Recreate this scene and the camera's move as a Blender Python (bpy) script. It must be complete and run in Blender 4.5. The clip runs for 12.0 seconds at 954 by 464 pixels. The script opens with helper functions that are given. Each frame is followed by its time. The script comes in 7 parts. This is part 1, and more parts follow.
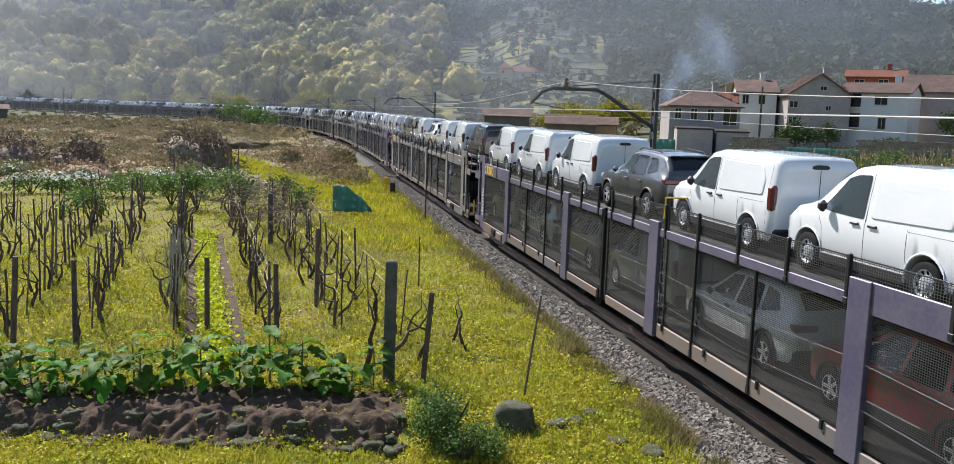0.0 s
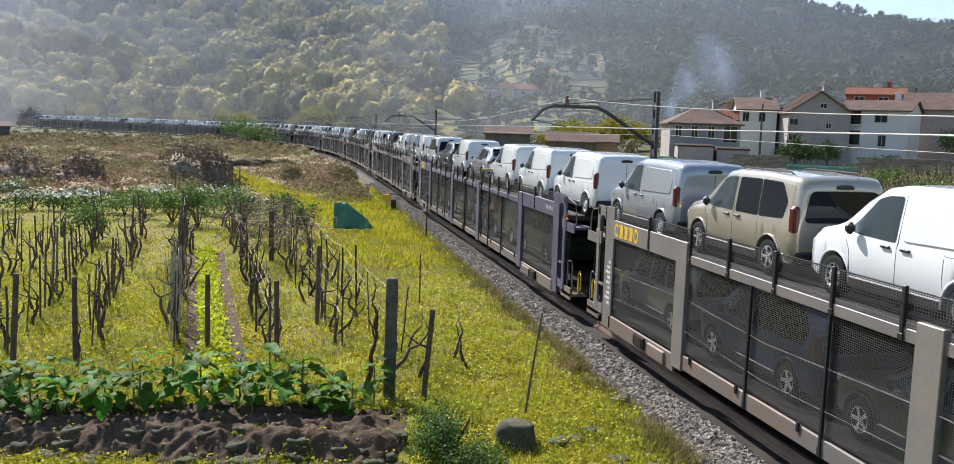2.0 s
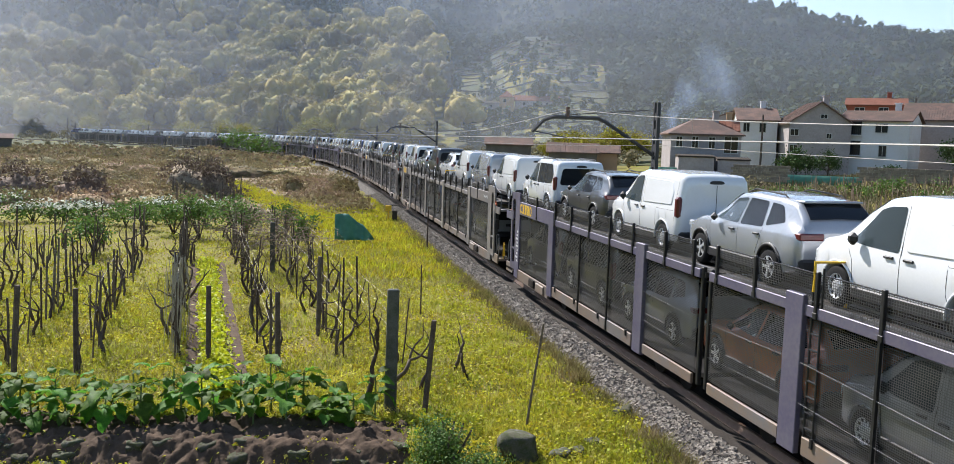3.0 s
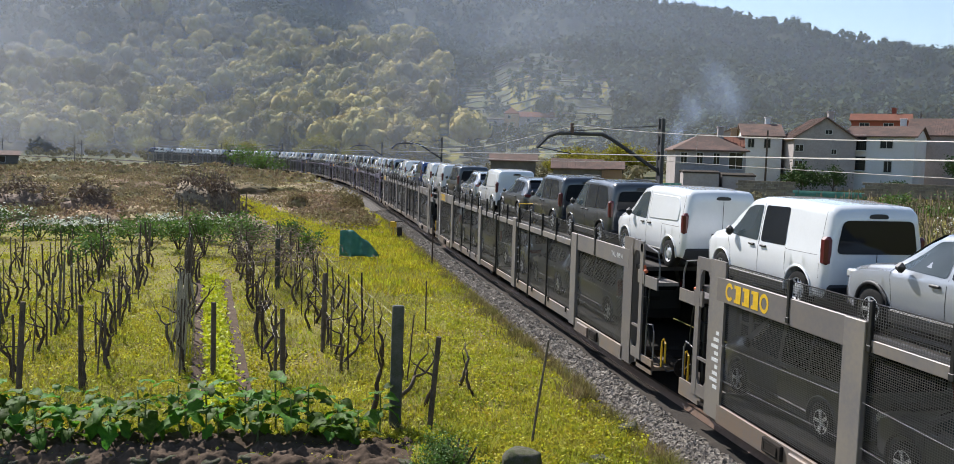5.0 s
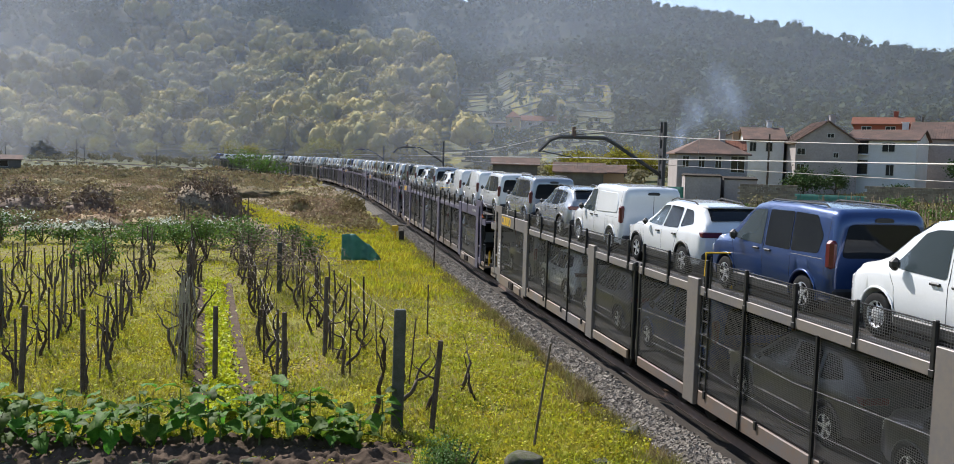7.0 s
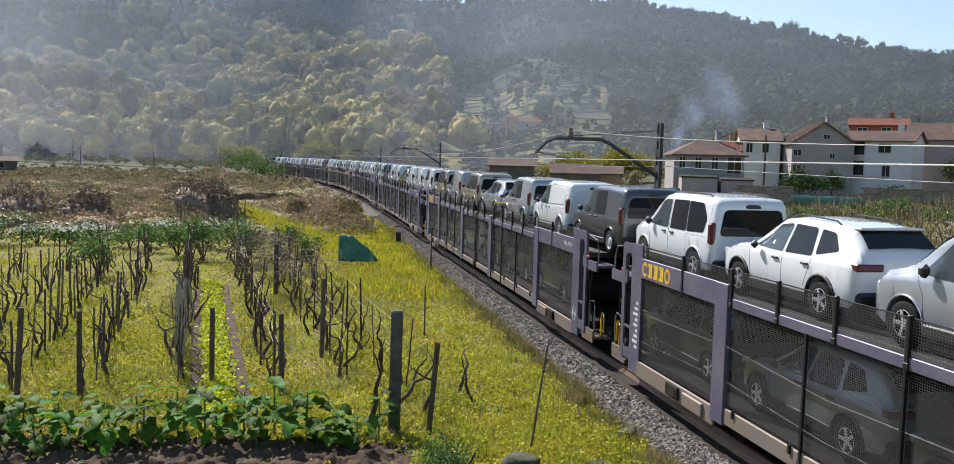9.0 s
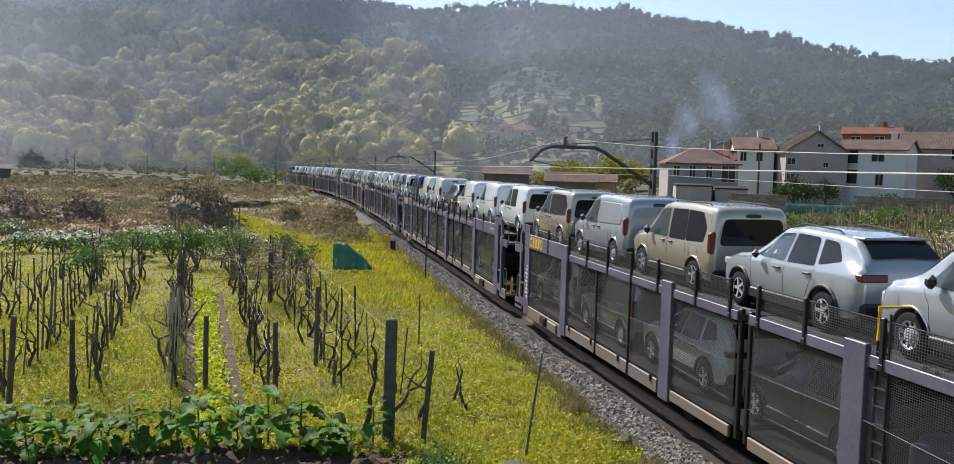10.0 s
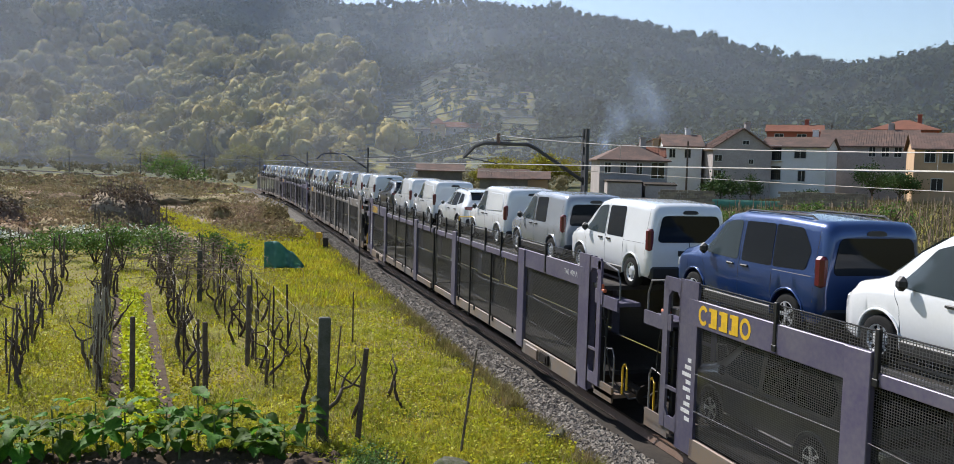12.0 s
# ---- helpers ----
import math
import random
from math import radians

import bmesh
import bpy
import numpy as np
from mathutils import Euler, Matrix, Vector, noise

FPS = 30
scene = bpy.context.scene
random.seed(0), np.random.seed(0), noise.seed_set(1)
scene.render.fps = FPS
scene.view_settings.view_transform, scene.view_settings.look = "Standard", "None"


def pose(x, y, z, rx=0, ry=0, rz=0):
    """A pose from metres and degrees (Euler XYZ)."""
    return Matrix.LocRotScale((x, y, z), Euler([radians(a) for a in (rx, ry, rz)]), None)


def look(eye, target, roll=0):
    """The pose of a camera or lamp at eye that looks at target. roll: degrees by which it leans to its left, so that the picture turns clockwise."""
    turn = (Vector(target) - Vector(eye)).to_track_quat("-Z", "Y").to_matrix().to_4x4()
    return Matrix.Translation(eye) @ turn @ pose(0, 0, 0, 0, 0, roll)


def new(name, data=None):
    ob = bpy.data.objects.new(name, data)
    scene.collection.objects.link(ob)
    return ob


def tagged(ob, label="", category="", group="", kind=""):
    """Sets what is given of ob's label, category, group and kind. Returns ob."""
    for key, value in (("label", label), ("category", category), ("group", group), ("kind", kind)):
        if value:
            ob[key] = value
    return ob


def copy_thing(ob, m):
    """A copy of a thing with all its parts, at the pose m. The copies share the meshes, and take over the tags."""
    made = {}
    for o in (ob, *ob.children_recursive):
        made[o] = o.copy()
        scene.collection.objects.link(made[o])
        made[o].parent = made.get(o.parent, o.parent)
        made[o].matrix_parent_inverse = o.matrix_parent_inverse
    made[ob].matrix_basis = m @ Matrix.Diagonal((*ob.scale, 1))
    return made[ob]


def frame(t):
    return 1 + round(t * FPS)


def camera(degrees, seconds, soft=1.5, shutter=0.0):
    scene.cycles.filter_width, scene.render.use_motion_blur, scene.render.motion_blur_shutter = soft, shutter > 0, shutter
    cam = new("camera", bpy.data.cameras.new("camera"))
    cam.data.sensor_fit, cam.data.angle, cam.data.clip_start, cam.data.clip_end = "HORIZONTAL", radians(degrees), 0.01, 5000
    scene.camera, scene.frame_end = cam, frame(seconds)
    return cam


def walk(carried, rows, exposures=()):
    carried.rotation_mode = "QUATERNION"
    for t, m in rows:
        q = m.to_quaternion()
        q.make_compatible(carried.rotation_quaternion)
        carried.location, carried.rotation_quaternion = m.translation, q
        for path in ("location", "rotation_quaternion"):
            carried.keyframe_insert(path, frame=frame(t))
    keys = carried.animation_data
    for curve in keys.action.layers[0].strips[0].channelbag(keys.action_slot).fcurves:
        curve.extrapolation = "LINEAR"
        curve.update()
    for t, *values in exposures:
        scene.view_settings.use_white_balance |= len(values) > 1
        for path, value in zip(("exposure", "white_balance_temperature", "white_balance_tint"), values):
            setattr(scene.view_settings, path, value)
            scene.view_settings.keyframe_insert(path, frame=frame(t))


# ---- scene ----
cam = camera(57.0, 12.0, soft=0.85, shutter=0.0)
EYE_Z = 5.3
LEVEL = pose(0, 0, EYE_Z, 90 - 7.9, 0, 0) @ pose(0, 0, 0, 0, 0, 1.8)
# seconds, then degrees of turn, tilt and lean from the first view
TURNS = [
    (0, -0.000, 0.000, 0.000),
    (0.5, -0.004, -0.075, 0.027),
    (1, -0.057, -0.033, 0.018),
    (1.5, 0.027, 0.085, -0.002),
    (2, 0.056, 1.117, 0.022),
    (2.5, 0.173, 1.601, -0.033),
    (3, 0.126, 1.829, -0.072),
    (5, 0.439, 2.881, -0.136),
    (5.5, 0.432, 2.920, -0.035),
    (6, 0.465, 3.014, -0.042),
    (6.5, 0.517, 3.102, -0.011),
    (7, 0.560, 3.127, -0.161),
    (9, 0.358, 3.210, -0.231),
    (9.5, 0.108, 3.690, -0.225),
    (10, 0.006, 3.745, -0.212),
    (10.5, -1.063, 3.669, -0.270),
    (11, -1.930, 3.542, -0.358),
    (11.5, -2.160, 3.536, -0.583),
    (12, -4.314, 3.492, -0.833),
]
walk(cam, [(t, LEVEL @ pose(0, 0, 0, 0, a, 0) @ pose(0, 0, 0, b, 0, 0) @ pose(0, 0, 0, 0, 0, c)) for t, a, b, c in TURNS],
     exposures=((0, 0.82), (2, 0.93), (3, 0.92), (5, 0.71), (7, 0.70), (9.5, 0.71), (10.5, 0.66), (12, 0.58)))

# ---- light ----
SUN_AZ, SUN_EL = -36.0, 44.0  # degrees from straight ahead (left is negative), degrees up
world = bpy.data.worlds.new("sky")
scene.world = world
world.use_nodes = True
wn = world.node_tree.nodes
sky = wn.new("ShaderNodeTexSky")
sky.sky_type, sky.sun_disc = "NISHITA", False
sky.sun_elevation, sky.sun_rotation = radians(SUN_EL), radians(SUN_AZ)
sky.dust_density, sky.air_density, sky.ozone_density = 0.7, 1.0, 1.5
wn["Background"].inputs[1].default_value = 0.108
world.node_tree.links.new(sky.outputs[0], wn["Background"].inputs[0])
sun = new("sun", bpy.data.lights.new("sun", "SUN"))
sun.data.energy, sun.data.angle, sun.data.color = 5.0, radians(0.5), (1.0, 0.965, 0.935)
sun_way = Vector((math.sin(radians(SUN_AZ)) * math.cos(radians(SUN_EL)), math.cos(radians(SUN_AZ)) * math.cos(radians(SUN_EL)), math.sin(radians(SUN_EL))))
sun.matrix_world = look(sun_way * 100, (0, 0, 0))

# ---- materials ----
def material(name, base, rough=0.6, metal=0.0, spots=None, scale=6.0, amount=0.5, grain=60.0, bump=0.0, random=0.0, island=0.0, trans=0.0, spec=0.5, coat=0.0):
    """A surface whose colour wanders between base and spots at two sizes, with fine relief."""
    m = bpy.data.materials.new(name)
    m.use_nodes = True
    n, l = m.node_tree.nodes, m.node_tree.links
    b = n["Principled BSDF"]
    b.inputs["Roughness"].default_value, b.inputs["Metallic"].default_value = rough, metal
    b.inputs["Specular IOR Level"].default_value = spec if rough < 0.8 else min(spec, 0.15)
    b.inputs["Coat Weight"].default_value = coat
    spots = spots or tuple(c * 0.7 for c in base)
    co = n.new("ShaderNodeTexCoord")
    big, fine = n.new("ShaderNodeTexNoise"), n.new("ShaderNodeTexNoise")
    big.inputs["Scale"].default_value, fine.inputs["Scale"].default_value = scale, grain
    big.inputs["Detail"].default_value, fine.inputs["Detail"].default_value = 5, 3
    l.new(co.outputs["Object"], big.inputs["Vector"])
    l.new(co.outputs["Object"], fine.inputs["Vector"])
    add = n.new("ShaderNodeMath")
    add.operation = "MULTIPLY_ADD"
    l.new(fine.outputs[0], add.inputs[0])
    add.inputs[1].default_value = 0.6
    l.new(big.outputs[0], add.inputs[2])
    ramp = n.new("ShaderNodeMapRange")
    ramp.inputs["From Min"].default_value, ramp.inputs["From Max"].default_value = 0.55, 1.1
    ramp.inputs["To Max"].default_value = amount * 2
    l.new(add.outputs[0], ramp.inputs["Value"])
    mix = n.new("ShaderNodeMix")
    mix.data_type = "RGBA"
    mix.inputs["A"].default_value, mix.inputs["B"].default_value = (*base, 1), (*spots, 1)
    l.new(ramp.outputs[0], mix.inputs["Factor"])
    colour = mix.outputs["Result"]
    for kind, width in (("object", random), ("island", island)):
        if width:
            src = n.new("ShaderNodeObjectInfo").outputs["Random"] if kind == "object" else n.new("ShaderNodeNewGeometry").outputs["Random Per Island"]
            rng = n.new("ShaderNodeMapRange")
            rng.inputs["To Min"].default_value, rng.inputs["To Max"].default_value = 1 - width, 1 + width
            l.new(src, rng.inputs["Value"])
            hsv = n.new("ShaderNodeHueSaturation")
            l.new(rng.outputs[0], hsv.inputs["Value"])
            hue = n.new("ShaderNodeMapRange")
            hue.inputs["To Min"].default_value, hue.inputs["To Max"].default_value = 0.5 - width * 0.06, 0.5 + width * 0.06
            l.new(src, hue.inputs["Value"])
            l.new(hue.outputs[0], hsv.inputs["Hue"])
            l.new(colour, hsv.inputs["Color"])
            colour = hsv.outputs[0]
    l.new(colour, b.inputs["Base Color"])
    if bump:
        bp = n.new("ShaderNodeBump")
        bp.inputs["Strength"].default_value = bump
        bp.inputs["Distance"].default_value = 0.02
        l.new(add.outputs[0], bp.inputs["Height"])
        l.new(bp.outputs[0], b.inputs["Normal"])
    if trans:
        tr, ms = n.new("ShaderNodeBsdfTranslucent"), n.new("ShaderNodeMixShader")
        l.new(colour, tr.inputs[0])
        ms.inputs[0].default_value = trans
        l.new(b.outputs[0], ms.inputs[1])
        l.new(tr.outputs[0], ms.inputs[2])
        l.new(ms.outputs[0], n["Material Output"].inputs[0])
    return m


def paint(name, base, metal=0.0, rough=0.2):
    return material(name, base, rough, metal, tuple(c * 0.9 for c in base), 1.5, 0.4, 25, 0, coat=1.0)


def mesh_screen(name, base, open_share, pitch):
    """Punched sheet: dark metal with rows of real gaps."""
    m = bpy.data.materials.new(name)
    m.use_nodes = True
    n, l = m.node_tree.nodes, m.node_tree.links
    b = n["Principled BSDF"]
    b.inputs["Base Color"].default_value, b.inputs["Roughness"].default_value, b.inputs["Metallic"].default_value = (*base, 1), 0.45, 0.6
    co, sep = n.new("ShaderNodeTexCoord"), n.new("ShaderNodeSeparateXYZ")
    l.new(co.outputs["Object"], sep.inputs[0])
    held = []
    for axis, step, share in (("X", pitch * 1.3, open_share * 1.08), ("Z", pitch, open_share)):
        fr, gt = n.new("ShaderNodeMath"), n.new("ShaderNodeMath")
        fr.operation, gt.operation = "PINGPONG", "GREATER_THAN"
        l.new(sep.outputs[axis], fr.inputs[0])
        fr.inputs[1].default_value = step / 2
        l.new(fr.outputs[0], gt.inputs[0])
        gt.inputs[1].default_value = step / 2 * (1 - share)
        held.append(gt)
    both = n.new("ShaderNodeMath")
    both.operation = "MULTIPLY"
    l.new(held[0].outputs[0], both.inputs[0])
    l.new(held[1].outputs[0], both.inputs[1])
    tr, ms = n.new("ShaderNodeBsdfTransparent"), n.new("ShaderNodeMixShader")
    l.new(both.outputs[0], ms.inputs[0])
    l.new(b.outputs[0], ms.inputs[1])
    l.new(tr.outputs[0], ms.inputs[2])
    l.new(ms.outputs[0], n["Material Output"].inputs[0])
    return m


def glassy(name, base, clear, rough=0.05):
    """Tinted car glass: see-through, with a gloss."""
    m = bpy.data.materials.new(name)
    m.use_nodes = True
    n, l = m.node_tree.nodes, m.node_tree.links
    b = n["Principled BSDF"]
    b.inputs["Base Color"].default_value, b.inputs["Roughness"].default_value = (*base, 1), rough
    b.inputs["Specular IOR Level"].default_value = 0.5
    tr, ms = n.new("ShaderNodeBsdfTransparent"), n.new("ShaderNodeMixShader")
    tr.inputs[0].default_value = (0.75, 0.85, 0.85, 1)
    ms.inputs[0].default_value = clear
    l.new(b.outputs[0], ms.inputs[1])
    l.new(tr.outputs[0], ms.inputs[2])
    l.new(ms.outputs[0], n["Material Output"].inputs[0])
    return m


M_WHITE = paint("white_paint", (0.70, 0.71, 0.72))
M_BLACK = paint("black_paint", (0.012, 0.012, 0.014))
M_SILVER = paint("silver_paint", (0.34, 0.36, 0.39), 0.35, 0.25)
M_GREY = paint("dark_grey_paint", (0.046, 0.050, 0.056), 0.15, 0.28)
M_BEIGE = paint("beige_paint", (0.42, 0.37, 0.29), 0.4, 0.22)
M_BLUE = paint("blue_paint", (0.010, 0.040, 0.15), 0.4, 0.28)
M_RED = paint("red_paint", (0.30, 0.012, 0.012), 0.2, 0.28)
M_COPPER = paint("copper_paint", (0.32, 0.10, 0.04), 0.5, 0.3)
M_PLASTIC = material("black_plastic", (0.018, 0.018, 0.02), 0.55, scale=8, grain=200)
M_RUBBER = material("tyre_rubber", (0.018, 0.018, 0.018), 0.85, scale=12, grain=150, bump=0.3)
M_RIM = material("steel_rim", (0.62, 0.63, 0.64), 0.38, 0.35, scale=10)
M_GLASS = glassy("clear_glass", (0.034, 0.046, 0.052), 0.0)
M_DARKGLASS = glassy("tinted_glass", (0.010, 0.012, 0.015), 0.0)
M_DARKGLASS.node_tree.nodes["Principled BSDF"].inputs["Specular IOR Level"].default_value = 0.25
M_TAIL = material("red_lens", (0.10, 0.006, 0.010), 0.3, scale=20, coat=0.2)
M_LAMP = material("lamp_lens", (0.6, 0.62, 0.65), 0.12, 0.2, scale=20, coat=0.8)

M_STEEL = material("purple_steel", (0.082, 0.072, 0.132), 0.5, 0.2, (0.135, 0.124, 0.160), 1.2, 0.6, 14, 0.08, random=0.10)
M_STEEL_GREY = material("dusty_grey_steel", (0.155, 0.145, 0.150), 0.55, 0.2, (0.20, 0.175, 0.155), 1.1, 0.7, 14, 0.08, random=0.12)
M_SILL = material("dusty_sill_steel", (0.15, 0.14, 0.14), 0.6, 0.25, (0.19, 0.14, 0.105), 0.9, 0.7, 12, 0.1, random=0.15)
M_DECK = material("dark_deck_steel", (0.035, 0.034, 0.035), 0.6, 0.4, (0.07, 0.06, 0.055), 2.0, 0.6, 40, 0.2)
M_UNDER = material("grimy_underframe", (0.014, 0.012, 0.011), 0.85, 0.1, (0.03, 0.024, 0.02), 3.0, 0.6, 40, 0.2)
M_RAILBAR = material("black_rail_paint", (0.02, 0.02, 0.022), 0.5, 0.3, scale=5)
M_GREYBAR = material("grey_bar_paint", (0.19, 0.19, 0.20), 0.5, 0.4, scale=5)
M_YELLOW = material("yellow_paint", (0.75, 0.46, 0.02), 0.5, scale=9)
M_ORANGE = material("orange_hose", (0.55, 0.12, 0.04), 0.6, scale=9)
M_LETTER = material("pale_stencil_paint", (0.62, 0.62, 0.62), 0.7, scale=15)
M_SCREEN = mesh_screen("punched_screen", (0.115, 0.115, 0.125), 0.81, 0.034)
M_SCREEN_UP = mesh_screen("guard_mesh", (0.11, 0.11, 0.115), 0.80, 0.040)

M_GRASS_GROUND = material("meadow_soil", (0.18, 0.18, 0.022), 0.95, 0, (0.14, 0.11, 0.035), 0.35, 0.7, 9, 0.6)
M_GRASS = material("grass_blades", (0.175, 0.245, 0.014), 0.75, 0, (0.37, 0.355, 0.045), 0.6, 0.85, 3, island=0.35, trans=0.45)
M_WEED = material("low_weeds", (0.27, 0.30, 0.014), 0.75, 0, (0.44, 0.37, 0.03), 0.5, 0.6, 5, island=0.35, trans=0.4)
M_FLOWER = material("yellow_flowers", (0.62, 0.48, 0.02), 0.7, 0, (0.5, 0.45, 0.03), 3, 0.5, trans=0.3, island=0.2)
M_BALLAST = material("ballast_stone", (0.28, 0.25, 0.215), 0.9, 0, (0.12, 0.105, 0.09), 4, 0.7, 30, 0.5, island=0.25)
M_SHADED_BED = material("oil_stained_bed", (0.03, 0.026, 0.023), 0.9, 0, (0.05, 0.042, 0.035), 2, 0.7, 25, 0.8)
M_BALLAST_BED = material("ballast_bed", (0.16, 0.143, 0.125), 0.95, 0, (0.06, 0.055, 0.05), 9, 0.8, 22, 1.0)
M_RAIL = material("rail_steel", (0.16, 0.10, 0.07), 0.55, 0.5, scale=8)
M_SLEEPER = material("grimy_sleeper", (0.06, 0.05, 0.042), 0.9, scale=6, bump=0.3)
M_SOIL = material("turned_soil", (0.055, 0.038, 0.026), 0.95, 0, (0.095, 0.065, 0.045), 3, 0.7, 22, 0.9)
M_ROCK = material("mossy_rock", (0.13, 0.115, 0.10), 0.92, 0, (0.06, 0.07, 0.03), 3, 0.7, 24, 0.9, random=0.2)
M_GRANITE = material("weathered_granite", (0.13, 0.125, 0.115), 0.9, 0, (0.07, 0.075, 0.055), 4, 0.7, 50, 0.7, random=0.15)
M_WOOD = material("weathered_stake", (0.16, 0.125, 0.098), 0.9, 0, (0.08, 0.062, 0.05), 5, 0.7, 40, 0.6, random=0.45)
M_VINE = material("vine_bark", (0.07, 0.052, 0.042), 0.95, 0, (0.11, 0.085, 0.065), 9, 0.6, 50, 0.7, random=0.25)
M_WIRE = material("galvanised_wire", (0.40, 0.38, 0.34), 0.5, 0.5, scale=9)
M_CANE = material("dry_vine_canes", (0.26, 0.20, 0.14), 0.85, 0, (0.14, 0.1, 0.08), 4, 0.6, island=0.3)
M_LEAF = material("brassica_leaf", (0.040, 0.105, 0.014), 0.62, 0, (0.11, 0.22, 0.02), 3, 0.6, 20, 0.2, random=0.45, trans=0.5, spec=0.2)
M_LEAF_LIME = material("young_bean_leaf", (0.36, 0.42, 0.015), 0.6, 0, (0.45, 0.45, 0.02), 4, 0.5, island=0.25, trans=0.45)
M_BUSH = material("shrub_leaf", (0.055, 0.115, 0.022), 0.75, 0, (0.11, 0.17, 0.03), 2, 0.6, island=0.4, trans=0.35)
M_PALE = material("pale_blossom", (0.74, 0.75, 0.64), 0.8, scale=5, island=0.2, trans=0.3)
M_STEM = material("green_stem", (0.12, 0.17, 0.05), 0.7, scale=9)
M_DRY = material("dry_bramble", (0.36, 0.245, 0.175), 0.95, 0, (0.22, 0.18, 0.09), 0.16, 0.9, 2.5, 0.5, island=0.35, trans=0.2)
M_DRYGROUND = material("dry_scrub_soil", (0.32, 0.225, 0.16), 0.95, 0, (0.10, 0.085, 0.045), 0.15, 0.8, 3, 0.6)
M_NET = material("green_shade_net", (0.075, 0.22, 0.18), 0.7, 0, (0.12, 0.30, 0.24), 3, 0.5, 60, 0.3, trans=0.4)
M_HILL = material("hill_woodland_floor", (0.022, 0.032, 0.016), 0.95, 0, (0.036, 0.042, 0.022), 0.012, 0.7, 0.09, 0.3)
M_PINE = material("dark_wood_crowns", (0.036, 0.060, 0.030), 0.9, 0, (0.062, 0.076, 0.036), 0.02, 0.7, 0.2, island=0.12, trans=0.12)
M_SPRING = material("spring_crowns", (0.45, 0.355, 0.12), 0.9, 0, (0.24, 0.22, 0.09), 0.04, 0.75, 0.25, island=0.10, trans=0.15)
M_BARK = material("tree_bark", (0.10, 0.08, 0.065), 0.95, scale=3)
M_TERRACE = material("terrace_grass", (0.060, 0.078, 0.030), 0.95, 0, (0.085, 0.080, 0.040), 0.08, 0.7, 0.6)
M_TURF = material("terrace_turf", (0.085, 0.115, 0.042), 0.95, 0, (0.11, 0.105, 0.055), 0.1, 0.6, 0.6)
M_STONEWALL = material("dry_stone_wall", (0.17, 0.16, 0.14), 0.95, 0, (0.12, 0.11, 0.10), 0.8, 0.7, 5, 0.6)
M_PLASTER = material("white_plaster", (0.66, 0.66, 0.67), 0.9, 0, (0.58, 0.57, 0.54), 0.4, 0.6, 5, 0.1)
M_PLASTER_GREY = material("grey_plaster", (0.40, 0.36, 0.345), 0.9, 0, (0.30, 0.27, 0.26), 0.35, 0.7, 5, 0.1)
M_PLASTER_OCHRE = material("ochre_plaster", (0.50, 0.34, 0.21), 0.9, 0, (0.40, 0.28, 0.18), 0.5, 0.5, 5, 0.1)
M_BRICKRED = material("red_render", (0.33, 0.10, 0.065), 0.9, 0, (0.26, 0.09, 0.06), 0.6, 0.5, 5, 0.1)
M_TILE = material("brown_roof_tiles", (0.20, 0.125, 0.10), 0.9, 0, (0.12, 0.088, 0.075), 0.7, 0.8, 5, 0.4)
M_TILE_RED = material("orange_roof_tiles", (0.22, 0.09, 0.06), 0.9, 0, (0.16, 0.075, 0.05), 1.2, 0.6, 8, 0.4)
M_PANE = glassy("house_pane", (0.02, 0.022, 0.025), 0.0, 0.1)
M_FRAME = material("window_frame_paint", (0.5, 0.5, 0.48), 0.6, scale=6)
# Far-side mesh: closed up, with the lower deck's shade in its colour.
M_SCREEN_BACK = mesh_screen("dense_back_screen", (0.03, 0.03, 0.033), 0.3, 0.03)


